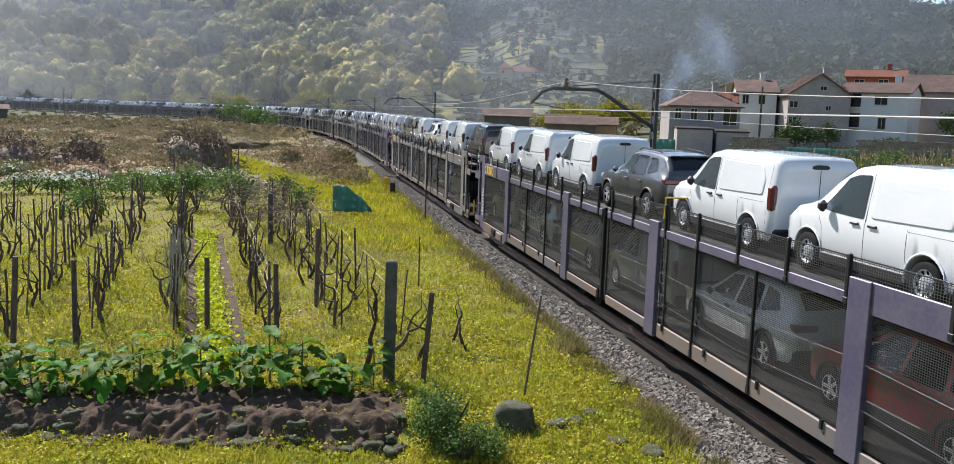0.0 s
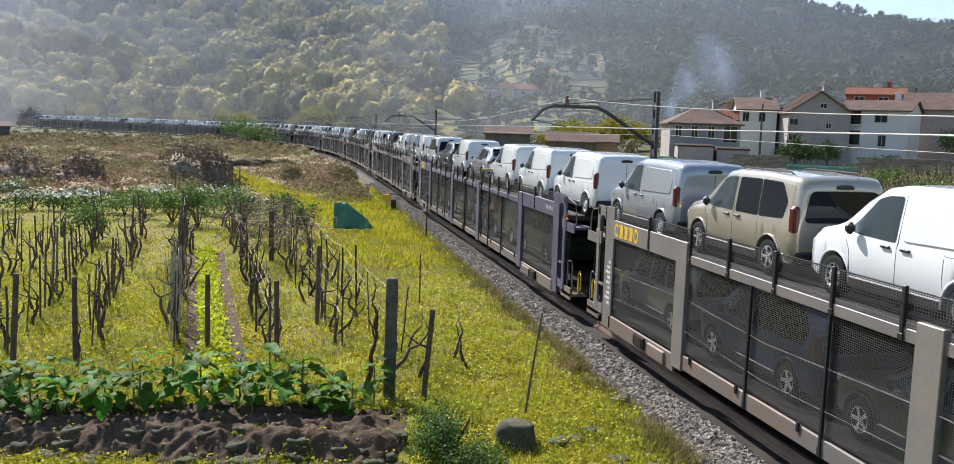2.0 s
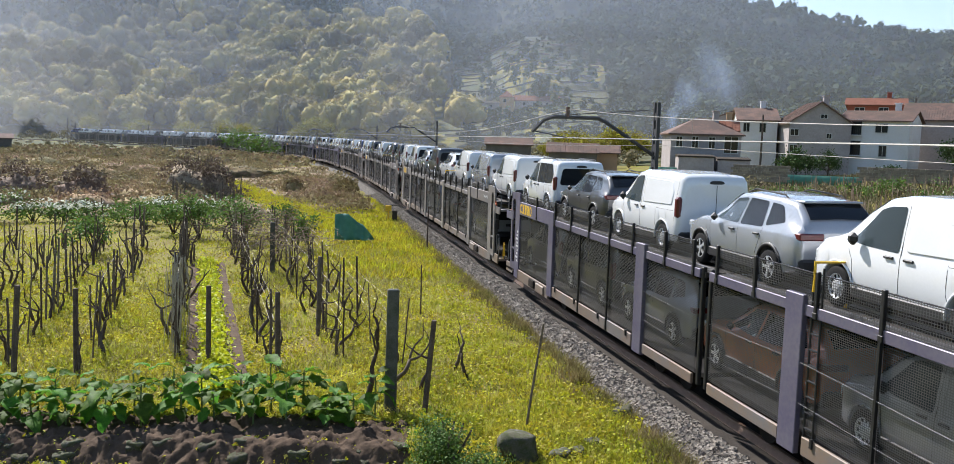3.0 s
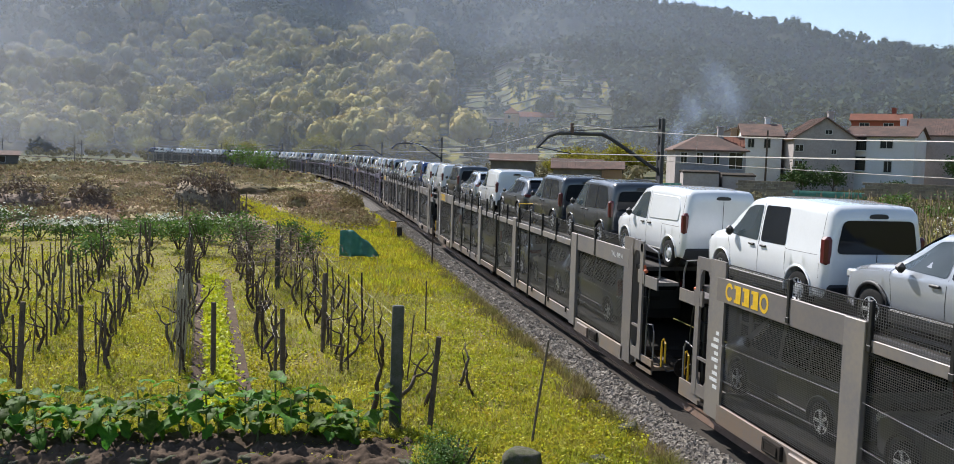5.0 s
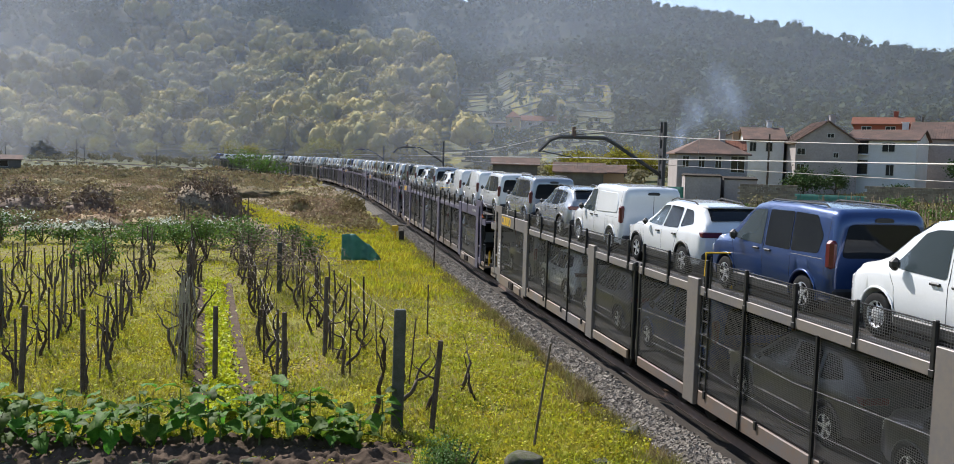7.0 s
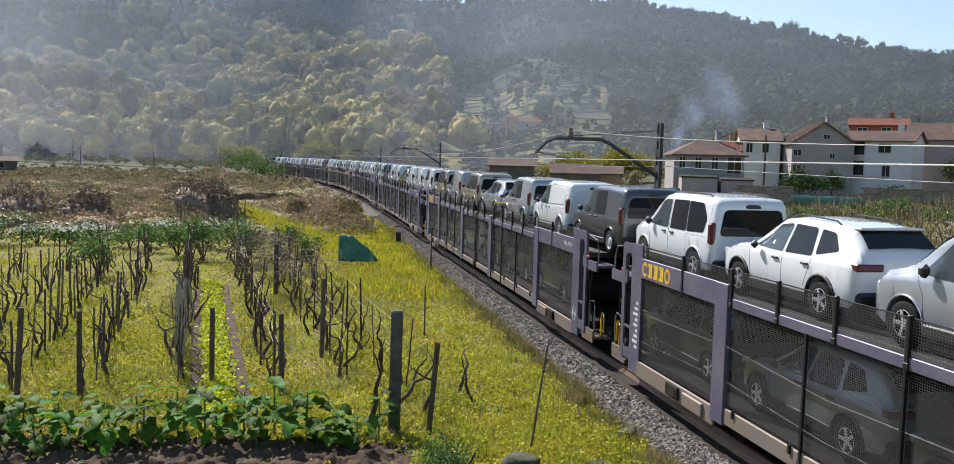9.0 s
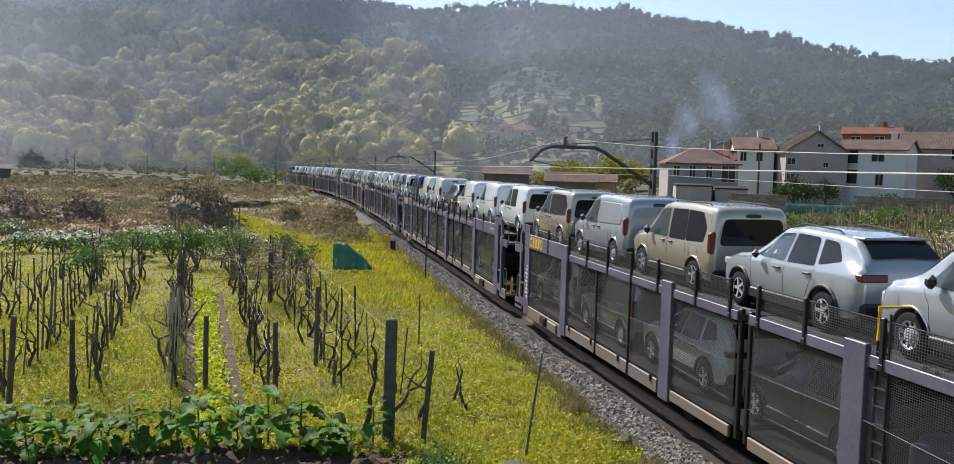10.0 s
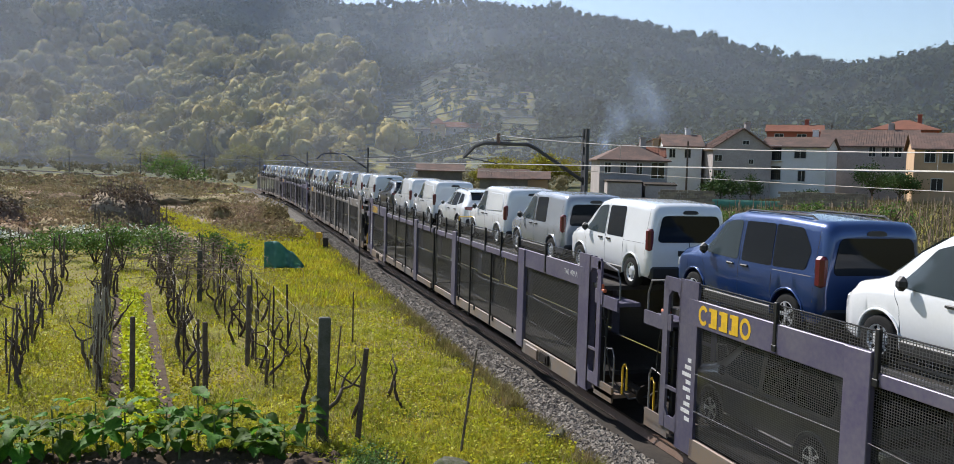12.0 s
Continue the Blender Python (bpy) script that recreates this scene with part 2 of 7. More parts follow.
def veil(name, colour, alpha, lo, hi, soft=None, sun_side=None):
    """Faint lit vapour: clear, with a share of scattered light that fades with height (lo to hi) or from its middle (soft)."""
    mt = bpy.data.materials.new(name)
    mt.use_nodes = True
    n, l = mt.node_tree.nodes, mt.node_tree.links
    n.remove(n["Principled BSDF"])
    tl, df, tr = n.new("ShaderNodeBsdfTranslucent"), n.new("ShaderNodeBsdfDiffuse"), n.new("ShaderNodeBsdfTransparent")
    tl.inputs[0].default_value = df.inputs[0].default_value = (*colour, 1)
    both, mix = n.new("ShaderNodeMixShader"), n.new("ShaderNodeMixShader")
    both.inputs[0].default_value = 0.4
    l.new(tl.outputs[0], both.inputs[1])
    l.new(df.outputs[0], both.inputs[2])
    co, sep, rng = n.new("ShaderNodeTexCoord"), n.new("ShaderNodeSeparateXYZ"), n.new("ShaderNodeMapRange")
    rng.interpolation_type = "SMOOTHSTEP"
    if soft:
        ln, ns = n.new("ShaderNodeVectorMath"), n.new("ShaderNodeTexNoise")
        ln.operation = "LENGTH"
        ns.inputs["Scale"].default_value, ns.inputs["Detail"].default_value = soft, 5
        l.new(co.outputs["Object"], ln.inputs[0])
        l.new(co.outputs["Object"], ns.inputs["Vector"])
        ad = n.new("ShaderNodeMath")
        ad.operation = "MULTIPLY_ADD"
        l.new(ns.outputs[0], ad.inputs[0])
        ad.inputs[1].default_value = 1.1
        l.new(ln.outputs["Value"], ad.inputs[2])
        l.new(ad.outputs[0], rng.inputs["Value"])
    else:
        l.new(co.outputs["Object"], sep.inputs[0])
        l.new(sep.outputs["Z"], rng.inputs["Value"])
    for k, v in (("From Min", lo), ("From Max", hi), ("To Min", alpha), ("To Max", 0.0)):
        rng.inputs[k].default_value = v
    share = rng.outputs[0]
    if sun_side:  # denser on the sun's side, standing in for brighter scattered light there
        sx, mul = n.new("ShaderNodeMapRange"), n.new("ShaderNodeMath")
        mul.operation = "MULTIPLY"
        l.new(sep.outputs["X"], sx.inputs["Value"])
        for k, v in zip(("From Min", "From Max", "To Min", "To Max"), sun_side):
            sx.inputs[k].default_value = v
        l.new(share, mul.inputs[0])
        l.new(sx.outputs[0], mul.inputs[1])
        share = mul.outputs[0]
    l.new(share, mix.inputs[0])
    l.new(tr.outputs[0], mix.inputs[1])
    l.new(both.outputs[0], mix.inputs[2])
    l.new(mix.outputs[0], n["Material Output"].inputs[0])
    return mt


M_SMOKE = veil("bonfire_smoke", (0.55, 0.70, 1.0), 0.19, 0.62, 1.35, 1.6)
# Haze sheets: sunward glow is put in as more opacity to the left.
M_HAZE = veil("valley_haze", (0.66, 0.70, 0.78), 0.17, 0, 300, sun_side=(-260, 200, 1.3, 0.62))
M_HAZE_NEAR = veil("near_haze", (0.66, 0.70, 0.78), 0.05, 0, 160, sun_side=(-260, 200, 1.0, 0.9))
M_HAZE_FAR = veil("far_haze", (0.56, 0.69, 0.94), 0.068, 10, 620, sun_side=(-450, 300, 1.35, 0.42))
M_STRAW = material("straw_grass", (0.17, 0.135, 0.08), 0.85, 0, (0.11, 0.11, 0.05), 0.2, 0.7, 2, island=0.35, trans=0.15)
M_TUFT = material("grass_clumps", (0.24, 0.28, 0.016), 0.7, 0, (0.40, 0.36, 0.04), 0.5, 0.7, 4, island=0.35, trans=0.45)
M_HAY = material("flattened_dry_grass", (0.36, 0.31, 0.13), 0.8, 0, (0.26, 0.25, 0.08), 0.6, 0.7, 4, island=0.3, trans=0.35)
M_VERGE = material("verge_straw", (0.27, 0.205, 0.11), 0.85, 0, (0.17, 0.16, 0.05), 0.8, 0.7, 3, island=0.35, trans=0.3)
M_GARDEN = material("garden_tree_leaf", (0.030, 0.062, 0.020), 0.8, 0, (0.055, 0.085, 0.026), 1, 0.6, 4, island=0.35, trans=0.2)
M_YELLOWLEAF = material("yellow_spring_leaf", (0.30, 0.25, 0.03), 0.8, 0, (0.18, 0.18, 0.03), 0.3, 0.6, 2, island=0.35, trans=0.35)
M_GREYWOOD = material("bare_grey_twigs", (0.16, 0.15, 0.080), 0.95, 0, (0.19, 0.16, 0.095), 0.05, 0.6, 0.3, island=0.15, trans=0.3)
M_MAST = material("painted_mast_steel", (0.06, 0.06, 0.065), 0.6, 0.3, scale=3)
M_GRANITE_PALE = material("pale_granite_blocks", (0.33, 0.275, 0.21), 0.92, 0, (0.2, 0.17, 0.13), 0.8, 0.7, 6, 0.5, island=0.2)

# ---- building helpers ----
rnd = random.Random(7)


def part(name, bm, mat, parent=None, label="", smooth=False, at=None):
    """Links a bmesh as one mesh object, under a thing or part where one is given."""
    me = bpy.data.meshes.new(name)
    bm.to_mesh(me)
    bm.free()
    for m in mat if isinstance(mat, (list, tuple)) else [mat]:
        me.materials.append(m)
    if smooth:
        me.polygons.foreach_set("use_smooth", [True] * len(me.polygons))
    ob = new(name, me)
    if parent:
        ob.parent = parent
    if at is not None:
        ob.matrix_basis = at
    if label:
        tagged(ob, label)
    return ob


def again(ob, m, parent=None):
    """Another object on the same mesh."""
    o = new(ob.name.split(".")[0], ob.data)
    o.parent = parent or ob.parent
    o.matrix_basis = m
    if "label" in ob:
        o["label"] = ob["label"]
    return o


def thing(name, label, category, group="", kind="", at=None):
    ob = tagged(new(name), label, category, group, kind)
    ob.empty_display_size = 0.2
    if at is not None:
        ob.matrix_basis = at
    return ob


def raw(name, verts, faces, mat, smooth=False):
    me = bpy.data.meshes.new(name)
    me.from_pydata(verts, [], faces)
    me.materials.append(mat)
    if smooth:
        me.polygons.foreach_set("use_smooth", [True] * len(me.polygons))
    me.update()
    return new(name, me)


def box(bm, x0, x1, y0, y1, z0, z1, bevel=0.0):
    r = bmesh.ops.create_cube(bm, size=1.0, matrix=Matrix.Translation(((x0 + x1) / 2, (y0 + y1) / 2, (z0 + z1) / 2)) @ Matrix.Diagonal((x1 - x0, y1 - y0, z1 - z0, 1)))
    if bevel:
        edges = {e for v in r["verts"] for e in v.link_edges}
        bmesh.ops.bevel(bm, geom=list(edges), offset=bevel, segments=1, affect="EDGES")
    return r["verts"]


def boxes(*dims, bevel=0.0):
    bm = bmesh.new()
    for d in dims:
        box(bm, *d, bevel=bevel)
    return bm


def tube(bm, pts, radius, sides=6, taper=1.0, cap=True):
    """A round bar through the points."""
    pts = [Vector(p) for p in pts]
    rings, up = [], Vector((0.3, 0.2, 1)).normalized()
    for i, p in enumerate(pts):
        d = (pts[min(i + 1, len(pts) - 1)] - pts[max(i - 1, 0)]).normalized()
        a = d.cross(up if abs(d.dot(up)) < 0.95 else Vector((1, 0, 0))).normalized()
        b = d.cross(a)
        r = radius * (1 + (taper - 1) * i / max(1, len(pts) - 1))
        rings.append([bm.verts.new(p + r * (a * math.cos(6.2832 * k / sides) + b * math.sin(6.2832 * k / sides))) for k in range(sides)])
    for q, w in zip(rings, rings[1:]):
        for k in range(sides):
            bm.faces.new((q[k], q[(k + 1) % sides], w[(k + 1) % sides], w[k]))
    if cap:
        bm.faces.new(rings[0][::-1])
        bm.faces.new(rings[-1])


def bars(*lines, radius=0.02, sides=6):
    bm = bmesh.new()
    for pts in lines:
        tube(bm, pts, radius, sides)
    return bm


def plate(bm, outline, thick, axis="y", at=0.0):
    """A flat plate from an outline in two axes, with thickness along the third."""
    def place(a, b, c):
        return {"y": (a, c, b), "x": (c, a, b), "z": (a, b, c)}[axis]
    f = [bm.verts.new(place(a, b, at)) for a, b in outline]
    g = [bm.verts.new(place(a, b, at + thick)) for a, b in outline]
    n = len(f)
    bm.faces.new(f)
    bm.faces.new(g[::-1])
    for i in range(n):
        bm.faces.new((f[i], g[i], g[(i + 1) % n], f[(i + 1) % n]))
    bmesh.ops.recalc_face_normals(bm, faces=bm.faces[:])


# ---- the railway line: straight past the camera, then a long bend to the left ----
TRACK_S = np.arange(-420.0, 900.0, 0.25)
TRACK_H = radians(12.02) + np.cumsum(np.clip((TRACK_S - 70) / 120, 0, 1) / 320 * (TRACK_S < 640)) * 0.25
TRACK_X, TRACK_Y = np.cumsum(-np.sin(TRACK_H)) * 0.25, np.cumsum(np.cos(TRACK_H)) * 0.25
ZERO = int(np.argmin(abs(TRACK_S)))
TRACK_X, TRACK_Y = TRACK_X - TRACK_X[ZERO] + 9.07, TRACK_Y - TRACK_Y[ZERO] + 1.93


def on_track(s, side=0.0, z=0.0):
    """The point s metres along the line, side metres to the left of its middle."""
    h = float(np.interp(s, TRACK_S, TRACK_H))
    return Vector((float(np.interp(s, TRACK_S, TRACK_X)) - side * math.cos(h), float(np.interp(s, TRACK_S, TRACK_Y)) - side * math.sin(h), z))


def track_pose(s, z=0.0):
    p = on_track(s)
    return pose(p.x, p.y, z, 0, 0, 90 + math.degrees(float(np.interp(s, TRACK_S, TRACK_H))))


def track_side(x, y):
    """How far left of the line's middle a point lies, and how far along."""
    i = int(np.argmin((TRACK_X - x) ** 2 + (TRACK_Y - y) ** 2))
    return -(x - TRACK_X[i]) * math.cos(TRACK_H[i]) - (y - TRACK_Y[i]) * math.sin(TRACK_H[i]), float(TRACK_S[i])


GROUND = -0.3


def smoothstep(a, b, v):
    v = min(1.0, max(0.0, (v - a) / (b - a)))
    return v * v * (3 - 2 * v)


def ground_z(x, y):
    """The valley floor, rising to the village on the far side of the line and to the hills."""
    z = GROUND + 0.10 * noise.noise((x * 0.35, y * 0.35, 0)) + 0.05 * noise.noise((x * 1.3, y * 1.3, 3))
    side, s = track_side(x, y)
    right = smoothstep(-5, 25, x)
    z += right * (2.3 * smoothstep(20, 70, -side) + 2.0 * smoothstep(75, 130, -side) + 6.0 * smoothstep(130, 260, -side))
    bed = smoothstep(2.6, 2.05, abs(side))
    z = z * (1 - bed) + (-0.75) * bed
    # a low step in the ground before the vegetable bed
    z -= 0.34 * smoothstep(15.2, 14.6, y) * smoothstep(-0.4, -1.4, x)
    return z


CREST_AZ = [-90, -60, -30, -12, -5, 6.6, 12, 14.6, 17.9, 21, 23.8, 27.4, 30, 60, 90]
CREST_EL = [11.0, 12.5, 13.0, 11.8, 10.8, 10.0, 9.65, 9.15, 8.15, 7.2, 7.0, 7.0, 7.2, 7.2, 7.0]


def hill_foot(az):
    return 345 + 135 * smoothstep(-2, -20, az)


def hill_z(x, y):
    """Height of the wooded mountain at a place beyond the valley floor."""
    r, az = math.hypot(x, y), math.degrees(math.atan2(x, y))
    foot, far = hill_foot(az), 1300.0
    top = math.tan(radians(float(np.interp(az, CREST_AZ, CREST_EL)) - 1.15)) * far
    t = max(0.0, (r - foot) / (far - foot))
    z = top * (0.55 * t ** 0.9 + 0.45 * t * t * (3 - 2 * t)) if t <= 1 else top * max(0.2, 1 - 0.9 * (t - 1))
    wild = 55 * noise.fractal((x / 330, y / 330, 0), 1.0, 2.0, 4) + 8 * noise.noise((x / 60, y / 60, 5))
    return z + wild * smoothstep(0.05, 0.4, t) * smoothstep(1.0, 0.75, t)


def land_z(x, y):
    r, az = math.hypot(x, y), math.degrees(math.atan2(x, y))
    foot = hill_foot(az)
    if r < foot - 5:
        return ground_z(x, y)
    return ground_z(x, y) + max(0.0, hill_z(x, y))


def strip(name, s0, s1, step, section, mat, close=False):
    """A band swept along the line; section: (side, height) pairs."""
    vs, fs = [], []
    n = len(section)
    ss = np.arange(s0, s1 + step, step)
    for s in ss:
        vs += [on_track(s, a, z) for a, z in section]
    for i in range(len(ss) - 1):
        for k in range(n if close else n - 1):
            a, b = i * n + k, i * n + (k + 1) % n
            fs.append((a, b, b + n, a + n))
    return raw(name, vs, fs, mat)


# ---- ground ----
def build_ground():
    def fan(name, radii, az, mat, z):
        vs, fs = [], []
        for r in radii:
            for a in az:
                x, y = r * math.sin(radians(a)), r * math.cos(radians(a))
                vs.append((x, y, z(x, y)))
        n = len(az)
        for i in range(len(radii) - 1):
            for k in range(n - 1):
                fs.append((i * n + k, i * n + k + 1, (i + 1) * n + k + 1, (i + 1) * n + k))
        return raw(name, vs, fs, mat, True)
    radii = [0.01, 4, 8] + list(np.geomspace(10, 520, 175))
    g = fan("ground", radii, list(np.linspace(-180, -62, 24)) + list(np.linspace(-60, 50, 220)) + list(np.linspace(53, 180, 24)), M_GRASS_GROUND, land_z)
    tagged(g, "sunlit meadow and vineyard soil of a valley floor", "ground", kind="structure")
    h = fan("backdrop", list(np.linspace(516, 2000, 90)), list(np.linspace(-75, 75, 190)), M_HILL, land_z)
    tagged(h, "wooded mountainside rising behind the valley", "mountain", kind="structure")
    # low hills close the valley behind the camera
    back = fan("backdrop", [510, 700, 1200, 2100], list(np.linspace(74, 286, 60)), M_HILL, lambda x, y: -1.0 if math.hypot(x, y) < 515 else 0.10 * (math.hypot(x, y) - 515))
    tagged(back, "low wooded hills closing the valley", "hills", kind="structure")


def build_line():
    bed = strip("railway_bed", -60, 480, 2.0, [(2.45, -0.62), (2.2, -0.42), (1.8, -0.2), (-2.1, -0.2), (-3.3, -0.7)], M_BALLAST_BED)
    tagged(bed, "grey crushed stone bed of the railway line", "railway bed", kind="structure")
    # Dark strip paints in the shade beneath the wagons.
    shade_strip = strip("track_middle", -60, 480, 2.0, [(1.56, -0.188), (-1.5, -0.188)], M_SHADED_BED)
    tagged(shade_strip, "stone between and beside the rails, darkened as wagon shade", "railway bed", kind="structure")
    for side in (0.834, -0.834):
        rail = strip("rail", -60, 480, 2.0, [(side + 0.036, -0.02), (side + 0.036, 0.0), (side - 0.036, 0.0), (side - 0.036, -0.02), (side - 0.01, -0.04), (side - 0.07, -0.17), (side + 0.07, -0.17), (side + 0.01, -0.04)], M_RAIL, True)
        tagged(rail, "rust-brown steel rail on grimy sleepers", "rail", kind="structure")
    sl = part("sleepers", boxes((-0.13, 0.13, -1.28, 1.28, -0.30, -0.19)), M_SLEEPER, at=track_pose(6))
    tagged(sl, "grimy sleeper bedded in ballast", "sleeper", "sleepers", "structure")
    for k in range(1, 24):
        again(sl, track_pose(6 + 0.6 * k))
    for o in [o for o in scene.objects if o.name.startswith("sleepers")]:
        o.name = "sleeper"
        tagged(o, "grimy sleeper bedded in ballast", "sleeper", "sleepers", "structure")
    # loose stones along the shoulder
    rs = np.random.RandomState(4)
    vs, fs = [], []
    base = [(-1, -1, -1), (1, -1, -1), (1, 1, -1), (-1, 1, -1), (-1, -1, 1), (1, -1, 1), (1, 1, 1), (-1, 1, 1)]
    quads = [(0, 3, 2, 1), (4, 5, 6, 7), (0, 1, 5, 4), (1, 2, 6, 5), (2, 3, 7, 6), (3, 0, 4, 7)]
    for _ in range(46000):
        s = 8 + 75 * rs.rand() ** 1.5
        side = 1.38 + 0.84 * rs.rand() ** 0.9 + 0.6 * rs.rand() ** 3
        z = np.interp(side, [1.8, 2.15, 2.4, 3.5], [-0.2, -0.36, -0.33, -0.32])
        p = on_track(s, side, z)
        size = rs.uniform(0.018, 0.044) * (1 + s / 120)
        rot = Euler(rs.uniform(0, 6, 3)).to_matrix()
        n = len(vs)
        for c in base:
            vs.append(p + rot @ Vector([c[i] * size * rs.uniform(0.55, 1.1) for i in range(3)]))
        fs += [tuple(n + i for i in q) for q in quads]
    st = raw("ballast_stones", vs, fs, M_BALLAST)
    tagged(st, "loose grey crushed stones beside the rails", "ballast", kind="stuff")


build_ground()
build_line()

# ---- vehicles: x forward, y left, z up from the deck; built once and copied ----
def lerp_table(x, table):
    xs = [r[0] for r in table]
    return [float(np.interp(x, xs, [r[k] for r in table])) for k in range(1, len(table[0]))]


# x, sill z, belt z, top z, half width at the widest, half width at the top
VAN = [(-2.22, 0.46, 1.00, 1.58, 0.83, 0.66), (-2.205, 0.38, 1.01, 1.66, 0.87, 0.70), (-2.16, 0.31, 1.02, 1.74, 0.90, 0.735), (-2.06, 0.26, 1.02, 1.80, 0.92, 0.755), (-1.0, 0.24, 1.02, 1.85, 0.93, 0.77), (0.1, 0.24, 1.01, 1.84, 0.93, 0.76),
       (0.5, 0.24, 1.0, 1.78, 0.925, 0.73), (0.95, 0.24, 0.99, 1.56, 0.92, 0.70), (1.42, 0.24, 0.98, 1.20, 0.915, 0.73), (1.62, 0.24, 0.96, 1.12, 0.91, 0.75), (1.95, 0.24, 0.90, 1.05, 0.88, 0.74), (2.12, 0.26, 0.80, 0.94, 0.82, 0.68), (2.19, 0.30, 0.70, 0.80, 0.76, 0.62), (2.22, 0.40, 0.6, 0.68, 0.68, 0.54)]
SUV = [(-2.22, 0.50, 0.88, 1.02, 0.80, 0.68), (-2.17, 0.36, 0.95, 1.12, 0.87, 0.72), (-2.06, 0.30, 0.98, 1.26, 0.90, 0.70), (-1.76, 0.25, 0.98, 1.50, 0.92, 0.65), (-1.66, 0.24, 0.98, 1.54, 0.92, 0.645), (-1.2, 0.24, 0.97, 1.59, 0.92, 0.64), (-0.2, 0.24, 0.95, 1.62, 0.92, 0.64),
       (0.3, 0.24, 0.94, 1.56, 0.92, 0.62), (0.6, 0.24, 0.94, 1.42, 0.92, 0.62), (1.1, 0.24, 0.94, 1.06, 0.92, 0.74), (1.6, 0.24, 0.90, 1.0, 0.91, 0.76), (2.0, 0.26, 0.80, 0.92, 0.86, 0.70), (2.16, 0.30, 0.66, 0.78, 0.78, 0.62), (2.22, 0.4, 0.56, 0.62, 0.68, 0.54)]


def ring(x, table):
    """Half a cross-section of the body: floor, rocker, flank, glasshouse, rounded roof edge, roof."""
    sill, belt, top, wide, up = lerp_table(x, table)
    low, tall = sill + 0.10, top - belt
    rc, rw, edge = min(0.17, tall * 0.5), min(0.17, up * 0.3), up * 1.06
    pts = [(0, sill), (wide * 0.86, sill), (wide * 0.95, sill + 0.035), (wide * 0.985, low), (wide, (low + belt) / 2), (wide * 0.995, belt - 0.06), (wide * 0.975, belt + 0.01), ((wide * 0.975 + edge) / 2 + 0.006, belt + (tall - rc) * 0.5), (edge, top - rc)]
    pts += [(edge - rw * (1 - math.cos(radians(q))), top - rc * (1 - math.sin(radians(q)))) for q in (25, 50, 75)]
    return pts + [(edge - rw * 1.35, top + 0.002), (up * 0.4, top + 0.014), (0, top + 0.018)]


def flank(x, z, table):
    """Half width of the body at a place on its side."""
    r = ring(x, table)[1:12]
    return float(np.interp(z, [p[1] for p in r], [p[0] for p in r]))


def body_mesh(table, wheels):
    bm = bmesh.new()
    xs = sorted({round(r[0], 3) for r in table} | {round(x + 0.4 * math.cos(radians(q)), 3) for x in wheels for q in range(0, 181, 15)} | {round(v, 3) for v in np.arange(-1.95, 2.0, 0.16)})
    rings = []
    for x in xs:
        half = ring(x, table)
        cut = max([math.sqrt(max(0, 0.39 ** 2 - (x - w) ** 2)) for w in wheels])
        if cut > 0.02:
            lift = 0.32 + cut
            half = [(a, max(z, lift + 0.004 * i) if 0 < i < 6 else z) for i, (a, z) in enumerate(half)]
        pts = [(a, z) for a, z in half] + [(-a, z) for a, z in half[-2:0:-1]]
        rings.append([bm.verts.new((x, a, z)) for a, z in pts])
    n = len(rings[0])
    # each end is closed by a flat face with a narrow rim
    rims = []
    for loop in (rings[0], rings[-1]):
        mid = Vector((loop[0].co.x, 0, sum(v.co.z for v in loop) / n))
        rims.append([bm.verts.new(mid + (v.co - mid) * 0.95) for v in loop])
    rings = [rims[0]] + rings + [rims[1]]
    for q, w in zip(rings, rings[1:]):
        for k in range(n):
            bm.faces.new((q[k], q[(k + 1) % n], w[(k + 1) % n], w[k]))
    bm.faces.new(rings[0][::-1])
    bm.faces.new(rings[-1])
    bmesh.ops.recalc_face_normals(bm, faces=bm.faces[:])
    for e in bm.edges:
        if len(e.link_faces) == 2 and e.calc_face_angle() > 0.7:
            e.smooth = False
    return bm


